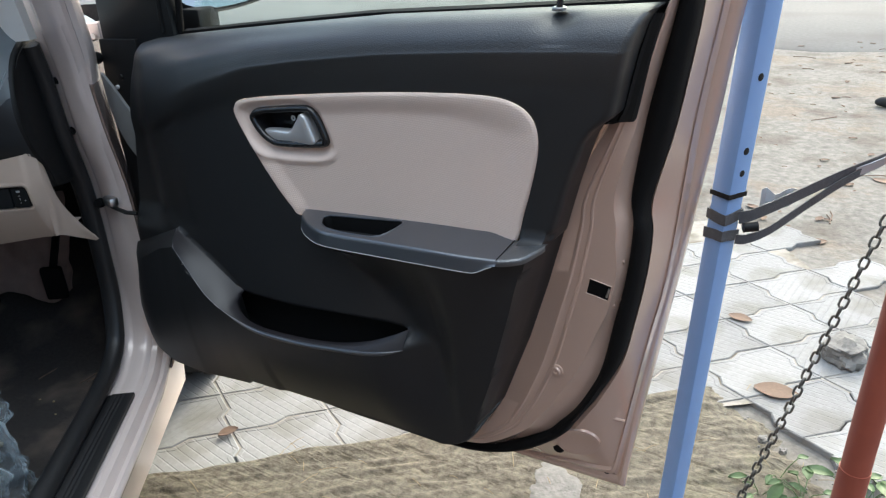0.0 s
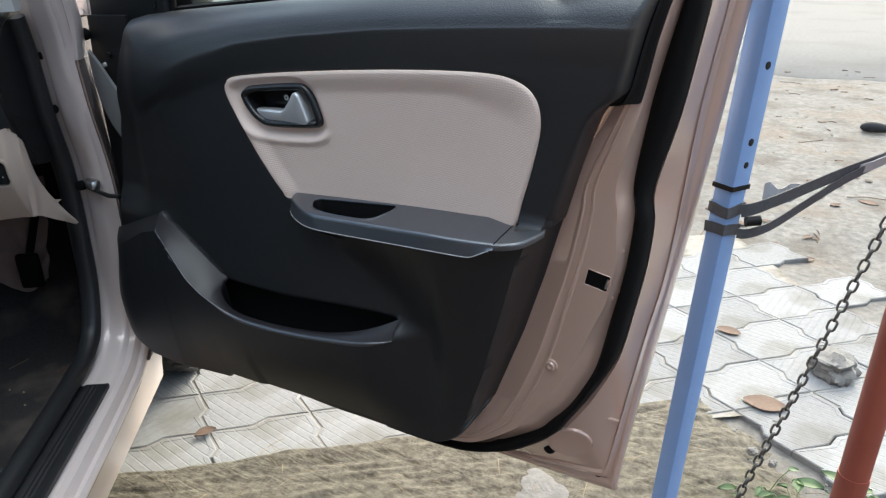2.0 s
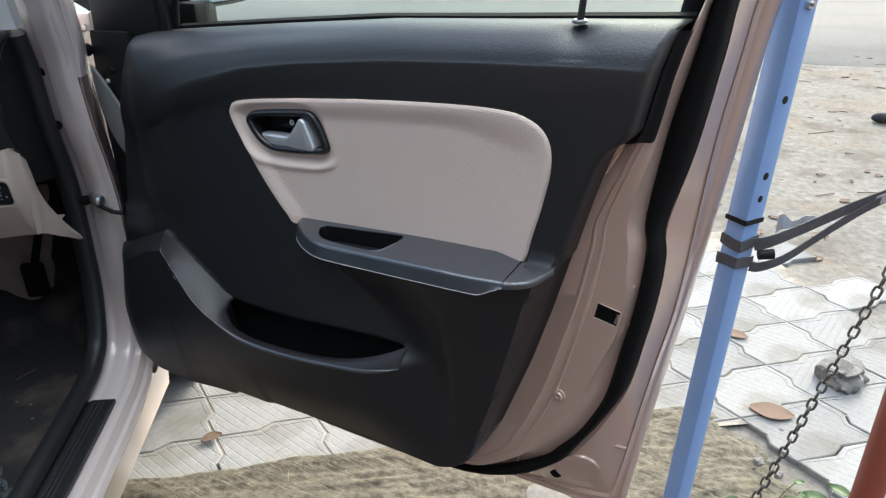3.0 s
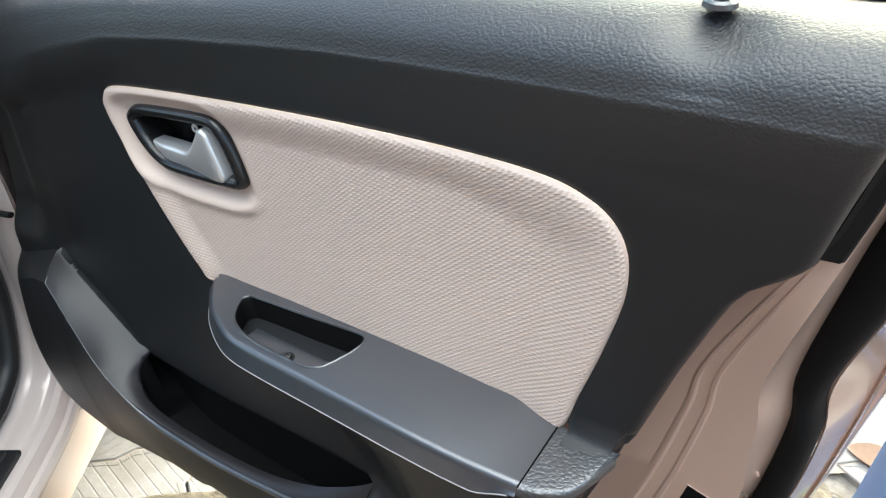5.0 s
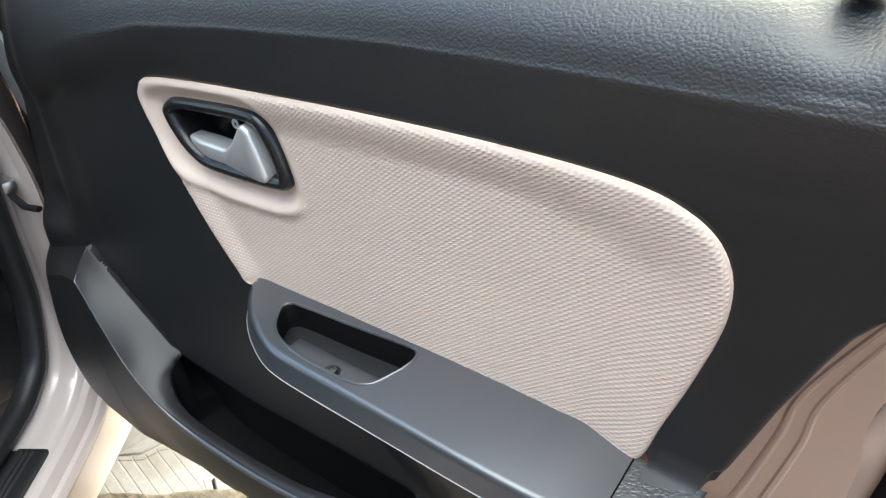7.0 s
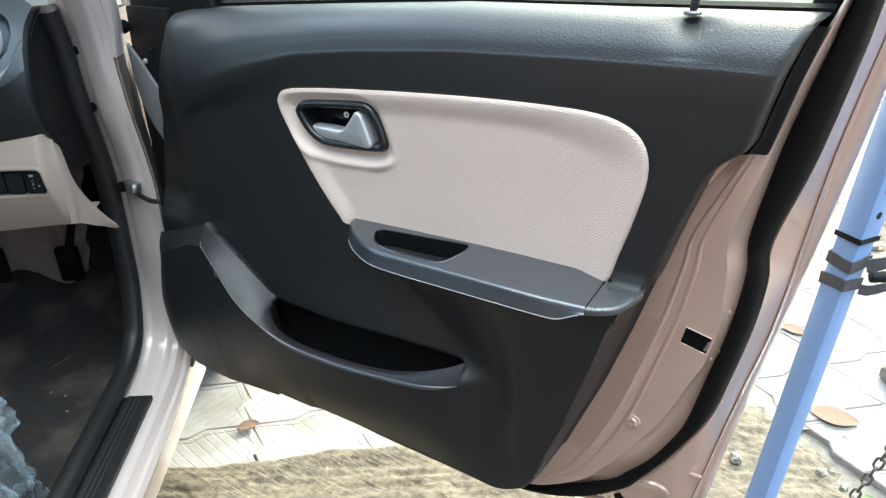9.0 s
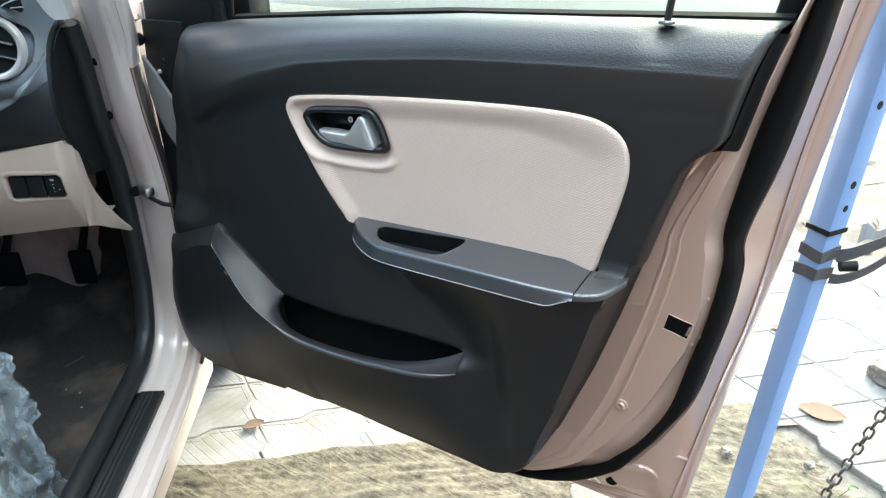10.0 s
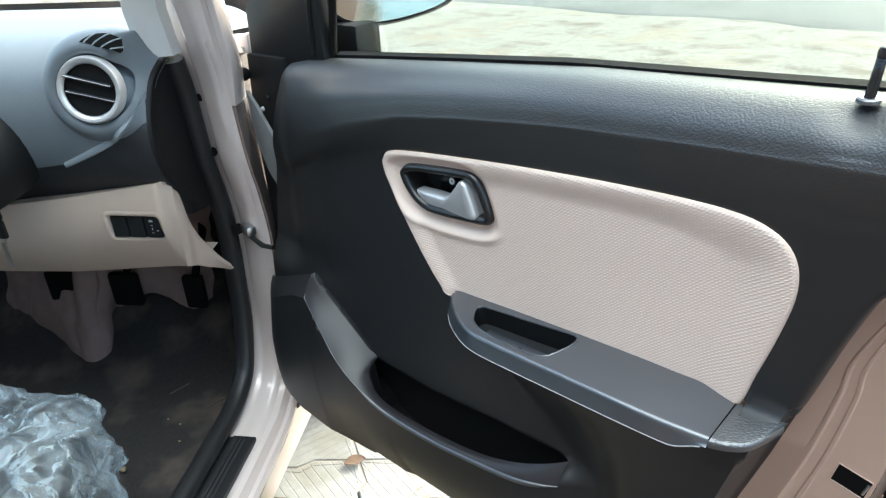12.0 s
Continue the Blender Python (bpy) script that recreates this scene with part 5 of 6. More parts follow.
for across, out in ((0.0068, 0.004), (0.0054, -0.0002), (0.0, -0.0018), (-0.0045, -0.0030), (-0.0056, -0.0020), (-0.0062, 0.004)):
    row = []
    for k, q in enumerate(ridge_path):
        d = ridge_path[min(k + 1, 39)] - ridge_path[max(k - 1, 0)]
        n_ = Vector((-d.z, 0, d.x)).normalized()
        n_ = n_ if n_.z > 0 else -n_
        row.append(q + n_ * across * (0.18 + 0.82 * smooth(4, 22, k)) + Vector((0, out, 0)))
    ridge_rows.append(row)
# Paler copy of the dash plastic: the edge's sky highlight is in its colour.
part("dash_ridge", cgrid(ridge_rows), M_DASH_EDGE, dash, "smooth blue-grey edge line, its highlight put into the colour", 60)


def lower_edges(a):
    """Upper and lower edge of the beige panel."""
    return float(np.interp(a, (-1.4, -0.45, -0.246, -0.072), (0.853, 0.853, 0.880, 0.909))), float(np.interp(a, (-1.4, -0.32, -0.111), (0.70, 0.715, 0.735)))


def lower_b(a, z):
    """Face of the beige panel, which turns in at the door end."""
    zt, zb = lower_edges(a)
    t = (zt - z) / (zt - zb)
    return -0.186 + 0.024 * smooth(-0.090, -0.071, a) - 0.012 * math.sin(math.pi * t) + 0.042 * t * t


lower = []
for a in list(np.linspace(-1.40, -0.30, 12)) + list(np.linspace(-0.29, -0.092, 56)) + [-0.088, -0.083, -0.079, -0.075, -0.072]:
    zt, zb = lower_edges(a)
    lower.append([Vector((a, -0.150, zt - 0.006))] + [Vector((a, lower_b(a, zt + (zb - zt) * t), zt + (zb - zt) * t)) for t in np.linspace(0.01, 1, 40)] + [Vector((a, -0.06, zb + 0.004))])
SWITCHES = [(v.x, v.z) for v in even([(-0.183, 0, 0.812), (-0.178, 0, 0.807), (-0.096, 0, 0.8085), (-0.092, 0, 0.813), (-0.0925, 0, 0.846), (-0.097, 0, 0.851), (-0.179, 0, 0.8515), (-0.183, 0, 0.847)], 72, True)]
sheet = grid(lower)
cut_hole(sheet, [Vector((a, lower_b(a, z) + 0.0005, z)) for a, z in SWITCHES], (0, 2), 0.006)
part("lower_panel", to_car(sheet), M_BEIGE_PLAIN, dash, "beige lower dashboard panel", 50)
up = spl([(-0.085, -0.184, 0.903), (-0.077, -0.168, 0.901), (-0.074, -0.158, 0.885), (-0.074, -0.150, 0.858), (-0.074, -0.141, 0.820), (-0.070, -0.126, 0.7815), (-0.058, -0.099, 0.732), (-0.049, -0.076, 0.700)], 40)
dn = spl([(-0.085, -0.154, 0.740), (-0.079, -0.150, 0.739), (-0.076, -0.135, 0.732), (-0.066, -0.118, 0.7195), (-0.058, -0.096, 0.706), (-0.049, -0.078, 0.693)], 40)
part("panel_wing", cgrid([[a.lerp(b, t) + Vector((0.006 * math.sin(math.pi * t), 0, 0)) for a, b in zip(up, dn)] for t in np.linspace(0, 1, 8)] + [[v + Vector((-0.02, 0.02, 0)) for v in dn]]), M_BEIGE_PLAIN, dash, "beige wing sweeping down to the sill", 50)
part("wing_edge", to_car(tube([v + Vector((0.0, 0.001, 0)) for v in up[3:]], [0.0036 - 0.00004 * k for k in range(37)], 8)), M_BEIGE_PLAIN, dash, "", 60)
recess = []
for d, deep in ((-0.010, 0.0012), (-0.007, -0.0006), (-0.003, -0.0012), (0.0, 0.0), (0.0016, 0.004), (0.0026, 0.014)):
    recess.append([Vector((v.x, lower_b(v.x, v.z) + deep, v.z)) for v in ring_rows(SWITCHES, [(d, 0.0)])[0]])
part("switch_surround", to_car(grid(recess, closed=True)), M_BEIGE_PLAIN, dash, "beige switch recess", 50)
part("switch_plate", to_car(block((-0.1375, -0.172, 0.829), (0.098, 0.012, 0.050), 0.001)), M_BLACK, dash, "black blanking plate")
for a in (-0.1665, -0.1375):
    part("blank_switch", to_car(block((a, -0.1815, 0.829), (0.0265, 0.012, 0.037), 0.002)), M_TRIM_SMOOTH, dash)
part("level_switch", to_car(block((-0.1085, -0.1815, 0.829), (0.0265, 0.012, 0.037), 0.002)), M_BLACK, dash, "headlamp level switch")
for a, z, w, h in ((-0.1095, 0.841, 0.009, 0.005), (-0.1095, 0.833, 0.005, 0.0012), (-0.1095, 0.827, 0.0015, 0.006), (-0.1095, 0.820, 0.004, 0.0012), (-0.101, 0.824, 0.003, 0.003)):
    part("switch_mark", to_car(block((a, -0.1877, z), (w * 0.7, 0.0008, h * 0.7), 0)), M_GREY_FILM, dash)
part("column_cowl", to_car(lathe([(0.0001, 0.0), (0.055, 0.004), (0.075, 0.03), (0.082, 0.16), (0.085, 0.25)], (-0.345, -0.35, 0.945), (0, 1, 0.12), 28)), M_BLACK, dash, "black steering column cowl", 50)
key = part("ignition_key", to_car(join(block((-0.297, -0.285, 0.905), (0.026, 0.012, 0.046), 0.005, 10), block((-0.292, -0.283, 0.868), (0.014, 0.008, 0.03), 0.003))), M_BLACK, None)
tagged(key, "black ignition key head with a hanging metal tag", "key")
part("key_tag", to_car(join(tube([(-0.290, -0.283, 0.858), (-0.294, -0.283, 0.84)], 0.002, 6), block((-0.297, -0.283, 0.825), (0.006, 0.003, 0.04), 0.001, 0))), M_STEEL, key)

# pedals and a cloth under the dashboard
for a, w in ((-0.60, 0.075), (-0.44, 0.072), (-0.27, 0.05)):
    part("pedal", to_car(join(block((a, 0.15, 0.50), (w, 0.02, 0.085), 0.008), tube([(a, 0.16, 0.53), (a + 0.01, 0.22, 0.62), (a + 0.01, 0.25, 0.75)], 0.009, 8))), M_RUBBER, car, "black rubber pedal")
rag = []
HEM = spl([(-0.80, 0.20, 0.43), (-0.73, 0.18, 0.37), (-0.665, 0.150, 0.372), (-0.575, 0.10, 0.368), (-0.535, 0.072, 0.364), (-0.49, 0.072, 0.362), (-0.485, 0.115, 0.372), (-0.52, 0.20, 0.40), (-0.43, 0.20, 0.465), (-0.36, 0.20, 0.46), (-0.30, 0.20, 0.43), (-0.25, 0.20, 0.465)], 64)
for i, hem in enumerate(HEM):
    s = i / 63
    top_ = Vector((-0.78 + 0.55 * s, 0.25, 0.70))
    col = []
    for w in np.linspace(0, 1, 26):
        q = top_.lerp(hem, w)
        fold = noise.noise(Vector((s * 11, w * 3.0, 1))) * 0.035 + noise.noise(Vector((s * 26, w * 7, 5))) * 0.012
        col.append((q.x + 0.012 * noise.noise(Vector((s * 9, w * 6, 3))), q.y - 0.015 + fold * (0.35 + 0.65 * math.sin(math.pi * w)), q.z + 0.010 * noise.noise(Vector((s * 14, w * 5, 2))) * (1 - w)))
    rag.append(col)
rag_ob = part("crumpled_cloth", thicken(cgrid(rag), 0.002), M_CLOTH, None, "", 80)
tagged(rag_ob, "pale grey crumpled cloth hanging behind the pedals", "cloth")

# seat with its loose plastic cover
seat = thing("front_seat", tuple(C(-0.40, -0.75, 0.34)), "front car seat wrapped in loose clear plastic", "car seat", turn=35)
part("seat_cushion", to_car(block((-0.43, -0.70, 0.50), (0.54, 0.58, 0.24), 0.06)), M_TRIM_SMOOTH, seat, "", 50)
part("seat_back", to_car(block((-0.43, -1.12, 0.85), (0.48, 0.16, 0.62), 0.06)), M_TRIM_SMOOTH, seat, "", 50)
bag = []
plan = even(spl([(-0.125, -1.0, 0), (-0.120, -0.70, 0), (-0.122, -0.50, 0), (-0.150, -0.405, 0), (-0.24, -0.37, 0), (-0.42, -0.36, 0), (-0.70, -0.38, 0)], 120), 110)
centre = Vector((-0.42, -0.75, 0))
for i, q in enumerate(plan):
    row = []
    for j in range(70):
        w = j / 69
        inw = (centre - q).normalized()
        drop = max(0.0, w - 0.25) / 0.75
        pull = 0.16 * max(0.0, 0.25 - w) / 0.25 - 0.012 * drop * math.sin(i * 0.35) - 0.02 * noise.noise(Vector((i * 0.11, drop * 1.2, 4)))
        v = q + inw * (pull - 0.002)
        cell = noise.voronoi(Vector((i * 0.16 + 0.4 * w, w * 5.0, 1.5)))[0]
        fine = noise.voronoi(Vector((i * 0.42, w * 11.0, 7.5)))[0]
        fold = 0.042 * (cell[1] - cell[0]) + 0.020 * (fine[1] - fine[0])
        v = v - inw * fold
        v.z = 0.615 + 0.03 * cell[0] - 0.30 * drop - 0.014 * smooth(0.15, 0.3, w) + 0.010 * fine[0]
        row.append(tuple(v))
    bag.append(row)
def film(name):
    """Thin clear plastic, milky in patches; pale lines painted in for its highlights."""
    m = material(name, (0.36, 0.44, 0.49), 0.12, vary=0.3, grain=14, bump=0, spec=1.0)
    nt = m.node_tree
    b = nt.nodes["Principled BSDF"]
    tc = nt.nodes.new("ShaderNodeTexCoord")
    mp = nt.nodes.new("ShaderNodeMapping")
    mp.inputs["Scale"].default_value = (1.0, 1.0, 0.45)
    nt.links.new(tc.outputs["Object"], mp.inputs["Vector"])
    ns = nt.nodes.new("ShaderNodeTexNoise")
    ns.inputs["Scale"].default_value, ns.inputs["Detail"].default_value, ns.inputs["Distortion"].default_value = 13.0, 5.0, 2.2
    nt.links.new(mp.outputs[0], ns.inputs["Vector"])
    mr = nt.nodes.new("ShaderNodeMapRange")
    mr.inputs["From Min"].default_value, mr.inputs["From Max"].default_value = 0.40, 0.66
    mr.inputs["To Min"].default_value, mr.inputs["To Max"].default_value = 0.12, 0.62
    nt.links.new(ns.outputs["Fac"], mr.inputs["Value"])
    # thin pale noise lines that stand in for glints on the film
    glint_tex = nt.nodes.new("ShaderNodeTexNoise")
    glint_tex.inputs["Scale"].default_value, glint_tex.inputs["Detail"].default_value, glint_tex.inputs["Distortion"].default_value = 11.0, 2.0, 0.6
    nt.links.new(mp.outputs[0], glint_tex.inputs["Vector"])
    away = nt.nodes.new("ShaderNodeMath")
    away.operation = "SUBTRACT"
    away.inputs[1].default_value = 0.5
    nt.links.new(glint_tex.outputs["Fac"], away.inputs[0])
    size = nt.nodes.new("ShaderNodeMath")
    size.operation = "ABSOLUTE"
    nt.links.new(away.outputs[0], size.inputs[0])
    line = nt.nodes.new("ShaderNodeMapRange")
    line.inputs["From Min"].default_value, line.inputs["From Max"].default_value = 0.0, 0.028
    line.inputs["To Min"].default_value, line.inputs["To Max"].default_value = 0.22, 0.0
    nt.links.new(size.outputs[0], line.inputs["Value"])
    total = nt.nodes.new("ShaderNodeMath")
    total.operation, total.use_clamp = "ADD", True
    nt.links.new(mr.outputs[0], total.inputs[0])
    nt.links.new(line.outputs[0], total.inputs[1])
    nt.links.new(total.outputs[0], b.inputs["Alpha"])
    bp = nt.nodes.new("ShaderNodeBump")
    bp.inputs["Strength"].default_value, bp.inputs["Distance"].default_value = 1.0, 0.025
    nt.links.new(ns.outputs["Fac"], bp.inputs["Height"])
    nt.links.new(bp.outputs["Normal"], b.inputs["Normal"])
    return m


M_PLASTIC = film("clear_crumpled_plastic")
part("plastic_cover", cgrid(bag), M_PLASTIC, seat, "crumpled clear plastic cover", 25)

# front wheel
wheel = part("front_wheel", to_car(lathe([(0.17, -0.070), (0.215, -0.076), (0.240, -0.072), (0.252, -0.060), (0.258, -0.040), (0.260, -0.015), (0.260, 0.015), (0.258, 0.040), (0.252, 0.060), (0.240, 0.072), (0.215, 0.076), (0.17, 0.070)], (-0.085, 0.555, 0.258), (1, 0, 0), 64)), M_TYRE, car, "black tyre on the paving", 40)
for k in range(36):
    ang = 2 * math.pi * k / 36
    for side_ in (-1, 1):
        c0 = Vector((-0.085 + 0.042 * side_, 0.555 + 0.260 * math.cos(ang), 0.258 + 0.260 * math.sin(ang)))
        bm = block((0, 0, 0), (0.045, 0.036, 0.010), 0.003)
        bm.transform(Matrix.Translation(c0) @ Matrix.Rotation(ang + 0.12 * side_, 4, "X") @ Matrix.Rotation(radians(90), 4, "X") @ Matrix.Rotation(0.35 * side_, 4, "Z"))
        part("tread_block", to_car(bm), M_TYRE, wheel)

# ---- ground, paving and what stands beside the door ----
M_GROUND = material("sandy_ground", (0.150, 0.144, 0.131), 0.95, vary=0.55, grain=26, bump=1.0, bump_size=60, stain=(0.088, 0.076, 0.060), stain_size=3.0)
M_SOIL = material("muddy_concrete", (0.062, 0.053, 0.036), 0.92, vary=0.45, grain=45, bump=1.0, bump_size=55, stain=(0.115, 0.105, 0.082), stain_size=4)


def streaked(m, turn):
    """Adds long streaks of relief and colour along one direction."""
    nt = m.node_tree
    b = nt.nodes["Principled BSDF"]
    tc = nt.nodes.new("ShaderNodeTexCoord")
    mp = nt.nodes.new("ShaderNodeMapping")
    mp.inputs["Rotation"].default_value = (0, 0, radians(turn))
    mp.inputs["Scale"].default_value = (2.4, 26.0, 26.0)
    ns = nt.nodes.new("ShaderNodeTexNoise")
    ns.inputs["Scale"].default_value, ns.inputs["Detail"].default_value, ns.inputs["Distortion"].default_value = 2.2, 9.0, 0.25
    ns.inputs["Roughness"].default_value = 0.68
    nt.links.new(tc.outputs["Object"], mp.inputs["Vector"])
    nt.links.new(mp.outputs[0], ns.inputs["Vector"])
    bp = nt.nodes.new("ShaderNodeBump")
    bp.inputs["Strength"].default_value, bp.inputs["Distance"].default_value = 1.0, 0.009
    nt.links.new(ns.outputs["Fac"], bp.inputs["Height"])
    nt.links.new(b.inputs["Normal"].links[0].from_socket, bp.inputs["Normal"])
    nt.links.new(bp.outputs["Normal"], b.inputs["Normal"])
    old = b.inputs["Base Color"].links[0].from_socket
    mx = nt.nodes.new("ShaderNodeMixRGB")
    mr = nt.nodes.new("ShaderNodeMapRange")
    mr.inputs["From Min"].default_value, mr.inputs["From Max"].default_value = 0.395, 0.445
    nt.links.new(ns.outputs["Fac"], mr.inputs["Value"])
    nt.links.new(mr.outputs[0], mx.inputs[0])
    mx.inputs[2].default_value = (0.128, 0.115, 0.087, 1)
    nt.links.new(old, mx.inputs[1])
    nt.links.new(mx.outputs[0], b.inputs["Base Color"])


def speckled(m, scale, low, high, tint):
    """Adds grit: fine light and dark specks, and broad tinted patches with ragged edges."""
    nt = m.node_tree
    b = nt.nodes["Principled BSDF"]
    tc = nt.nodes.new("ShaderNodeTexCoord")

    def tex(size, rough):
        n = nt.nodes.new("ShaderNodeTexNoise")
        n.inputs["Scale"].default_value, n.inputs["Detail"].default_value, n.inputs["Roughness"].default_value = size, 9.0, rough
        nt.links.new(tc.outputs["Object"], n.inputs["Vector"])
        return n

    def span(node, lo, hi, to_lo, to_hi):
        r = nt.nodes.new("ShaderNodeMapRange")
        for slot, v in (("From Min", lo), ("From Max", hi), ("To Min", to_lo), ("To Max", to_hi)):
            r.inputs[slot].default_value = v
        nt.links.new(node.outputs["Fac"], r.inputs["Value"])
        return r

    patch = span(tex(1.3, 0.72), 0.52, 0.60, 0.0, 0.75)
    mx = nt.nodes.new("ShaderNodeMixRGB")
    nt.links.new(patch.outputs[0], mx.inputs[0])
    nt.links.new(b.inputs["Base Color"].links[0].from_socket, mx.inputs[1])
    mx.inputs[2].default_value = (*tint, 1)
    hs = nt.nodes.new("ShaderNodeHueSaturation")
    nt.links.new(span(tex(scale, 0.78), 0.36, 0.64, low, high).outputs[0], hs.inputs["Value"])
    nt.links.new(mx.outputs[0], hs.inputs["Color"])
    nt.links.new(hs.outputs[0], b.inputs["Base Color"])


streaked(M_SOIL, -40)
speckled(M_SOIL, 42.0, 0.45, 1.5, (0.105, 0.100, 0.062))
speckled(M_GROUND, 30.0, 0.74, 1.26, (0.155, 0.128, 0.100))


def ribbed(m):
    """Slanting grooves pressed into each paver."""
    nt = m.node_tree
    b = nt.nodes["Principled BSDF"]
    tc = nt.nodes.new("ShaderNodeTexCoord")
    wv = nt.nodes.new("ShaderNodeTexWave")
    wv.bands_direction = "DIAGONAL"
    wv.inputs["Scale"].default_value, wv.inputs["Distortion"].default_value, wv.inputs["Detail"].default_value = 19.0, 0.12, 1.0
    cr = nt.nodes.new("ShaderNodeMapRange")
    cr.inputs["From Min"].default_value, cr.inputs["From Max"].default_value = 0.0, 0.10
    bp = nt.nodes.new("ShaderNodeBump")
    bp.inputs["Strength"].default_value, bp.inputs["Distance"].default_value = 0.6, 0.0018
    nt.links.new(tc.outputs["Object"], wv.inputs["Vector"])
    nt.links.new(wv.outputs["Fac"], cr.inputs["Value"])
    nt.links.new(cr.outputs[0], bp.inputs["Height"])
    old = b.inputs["Normal"].links[0].from_socket
    nt.links.new(old, bp.inputs["Normal"])
    nt.links.new(bp.outputs["Normal"], b.inputs["Normal"])
    info = nt.nodes.new("ShaderNodeObjectInfo")
    hs = nt.nodes.new("ShaderNodeHueSaturation")
    vr = nt.nodes.new("ShaderNodeMapRange")
    vr.inputs["To Min"].default_value, vr.inputs["To Max"].default_value = 0.82, 1.1
    nt.links.new(info.outputs["Random"], vr.inputs["Value"])
    nt.links.new(vr.outputs[0], hs.inputs["Value"])
    oldc = b.inputs["Base Color"].links[0].from_socket
    nt.links.new(oldc, hs.inputs["Color"])
    nt.links.new(hs.outputs[0], b.inputs["Base Color"])


ribbed(M_PAVER)


def ground_sheet():
    xs = np.concatenate([np.linspace(-40, -3, 8)[:-1], np.linspace(-3, 3, 70), np.linspace(3, 60, 8)[1:]])
    ys = np.concatenate([np.linspace(-40, -1, 6)[:-1], np.linspace(-1, 6, 80), np.linspace(6, 400, 10)[1:]])
    return grid([[Vector((x, y, -0.014 + 0.012 * noise.noise(Vector((x * 2.1, y * 2.1, 0))) * (1 if abs(x) < 5 and -1.5 < y < 8 else 0))) for x in xs] for y in ys])


ground = part("ground", ground_sheet(), M_GROUND, None, "", 80)
tagged(ground, "pale sandy earth yard with gravel and litter", "ground", kind="structure")


# Unseen house wall and floor, added to darken what the trim reflects.
M_WALL = material("dark_red_plaster", (0.055, 0.047, 0.044), 0.9, vary=0.2, grain=12, bump=0.5, bump_size=40, stain=(0.04, 0.034, 0.032), stain_size=1.2)
M_OXIDE = material("red_oxide_cement", (0.046, 0.033, 0.030), 0.6, vary=0.2, grain=14, bump=0.2, bump_size=50, stain=(0.038, 0.030, 0.028), stain_size=1.5)
dark_floor_bm = grid([[C(a, b, 0.004) for a in np.linspace(-3.0, 9.0, 13)] for b in (-0.52, -0.54, -2.0, -7.0)])
porch = part("floor_porch", thicken(dark_floor_bm, 0.03), M_OXIDE, None, "", 40)
tagged(porch, "unseen dark red cement floor added behind the car", "porch floor", kind="structure")
house_wall = part("wall_house", block((1.0, -3.1, 1.6), (9.0, 0.2, 3.3), 0.01), M_WALL, None, "", 40)
tagged(house_wall, "plain reddish plaster house wall behind the car", "wall", kind="structure")


def verge():
    rows = []
    for b in np.linspace(-0.75, 0.24, 190):
        row = []
        for a in np.linspace(-1.2, 1.75, 210):
            edge_b = 0.03 + 0.095 * max(0.0, a) + 0.012 * noise.noise(Vector((a * 9, 1.0, 0)))
            z = 0.012 - 0.04 * smooth(edge_b - 0.02, edge_b + 0.015, b) + 0.010 * noise.noise(Vector((a * 5, b * 16, 2))) + 0.006 * noise.noise(Vector((a * 9 + b * 3, b * 60, 4))) - 0.012 * max(0.0, noise.noise(Vector((a * 4 + b * 2, b * 38, 9))) - 0.28)
            z -= 0.06 * smooth(1.35, 1.65, a + 0.06 * noise.noise(Vector((b * 7, 0, 3)))) + 0.10 * smooth(-0.3, -0.7, b)
            row.append((a, b, z))
        rows.append(row)
    return cgrid(rows)


verge_ob = part("verge", verge(), M_SOIL, None, "", 80)
tagged(verge_ob, "streaked muddy brown concrete verge along the paving", "verge", kind="structure")
paving = thing("pavement", tuple(C(0.5, 0.6, 0)), "pale grooved interlocking concrete pavers, dusty and chipped", "pavement", turn=35)
paving["kind"] = "structure"
E1, E2, K0 = Vector((0.26, 0.055)), Vector((0.06, -0.177)), Vector((0.0, 0.337))


def paver_mesh(name, flip):
    """One paver with stepped sides and a chamfered top."""
    j, g = 0.030, 0.0022
    n1, n2 = Vector((-E1.y, E1.x)).normalized() * j, Vector((E2.y, -E2.x)).normalized() * j

    def path(e, n, at):
        return [at, at + e * 0.42 - n * 0.35, at + e * 0.58 + n * 0.35]

    o = Vector((0, 0))
    bottom = path(E1, n1, o)
    right = path(E2, n2, E1)
    top = [p + E2 for p in path(E1, n1, o)][1:] + [E1 + E2]
    left = [p for p in path(E2, n2, o)][1:] + [E2]
    loop = bottom + right + [E1 + E2] + top[:2][::-1] + [E2] + left[:2][::-1]
    mid = (E1 + E2) * 0.5
    # three loops: foot, chamfer, top
    bm = bmesh.new()
    rings = []
    for shrink, z in ((g, -0.04), (g, -0.003), (g + 0.0025, 0.0), (g + 0.011, 0.0), (g + 0.0125, -0.0012)):
        ring_ = []
        k = len(loop)
        for i, p in enumerate(loop):
            d = (mid - p).normalized()
            q = (p + d * shrink * 1.3) - mid
            ring_.append(bm.verts.new((q.x, q.y, z)))
        rings.append(ring_)
    for a, b in zip(rings, rings[1:]):
        for i in range(len(a)):
            bm.faces.new((a[i], a[(i + 1) % len(a)], b[(i + 1) % len(a)], b[i]))
    bm.faces.new(rings[-1])
    bmesh.ops.recalc_face_normals(bm, faces=bm.faces[:])
    bm.transform(Matrix.Rotation(-flip, 4, "Z"))
    me = bpy.data.meshes.new(name)
    bm.to_mesh(me)
    bm.free()
    me.materials.append(M_PAVER)
    return me


paver_meshes = [paver_mesh("paver", f) for f in (0.0, radians(90), radians(180))]
rng = random.Random(4)
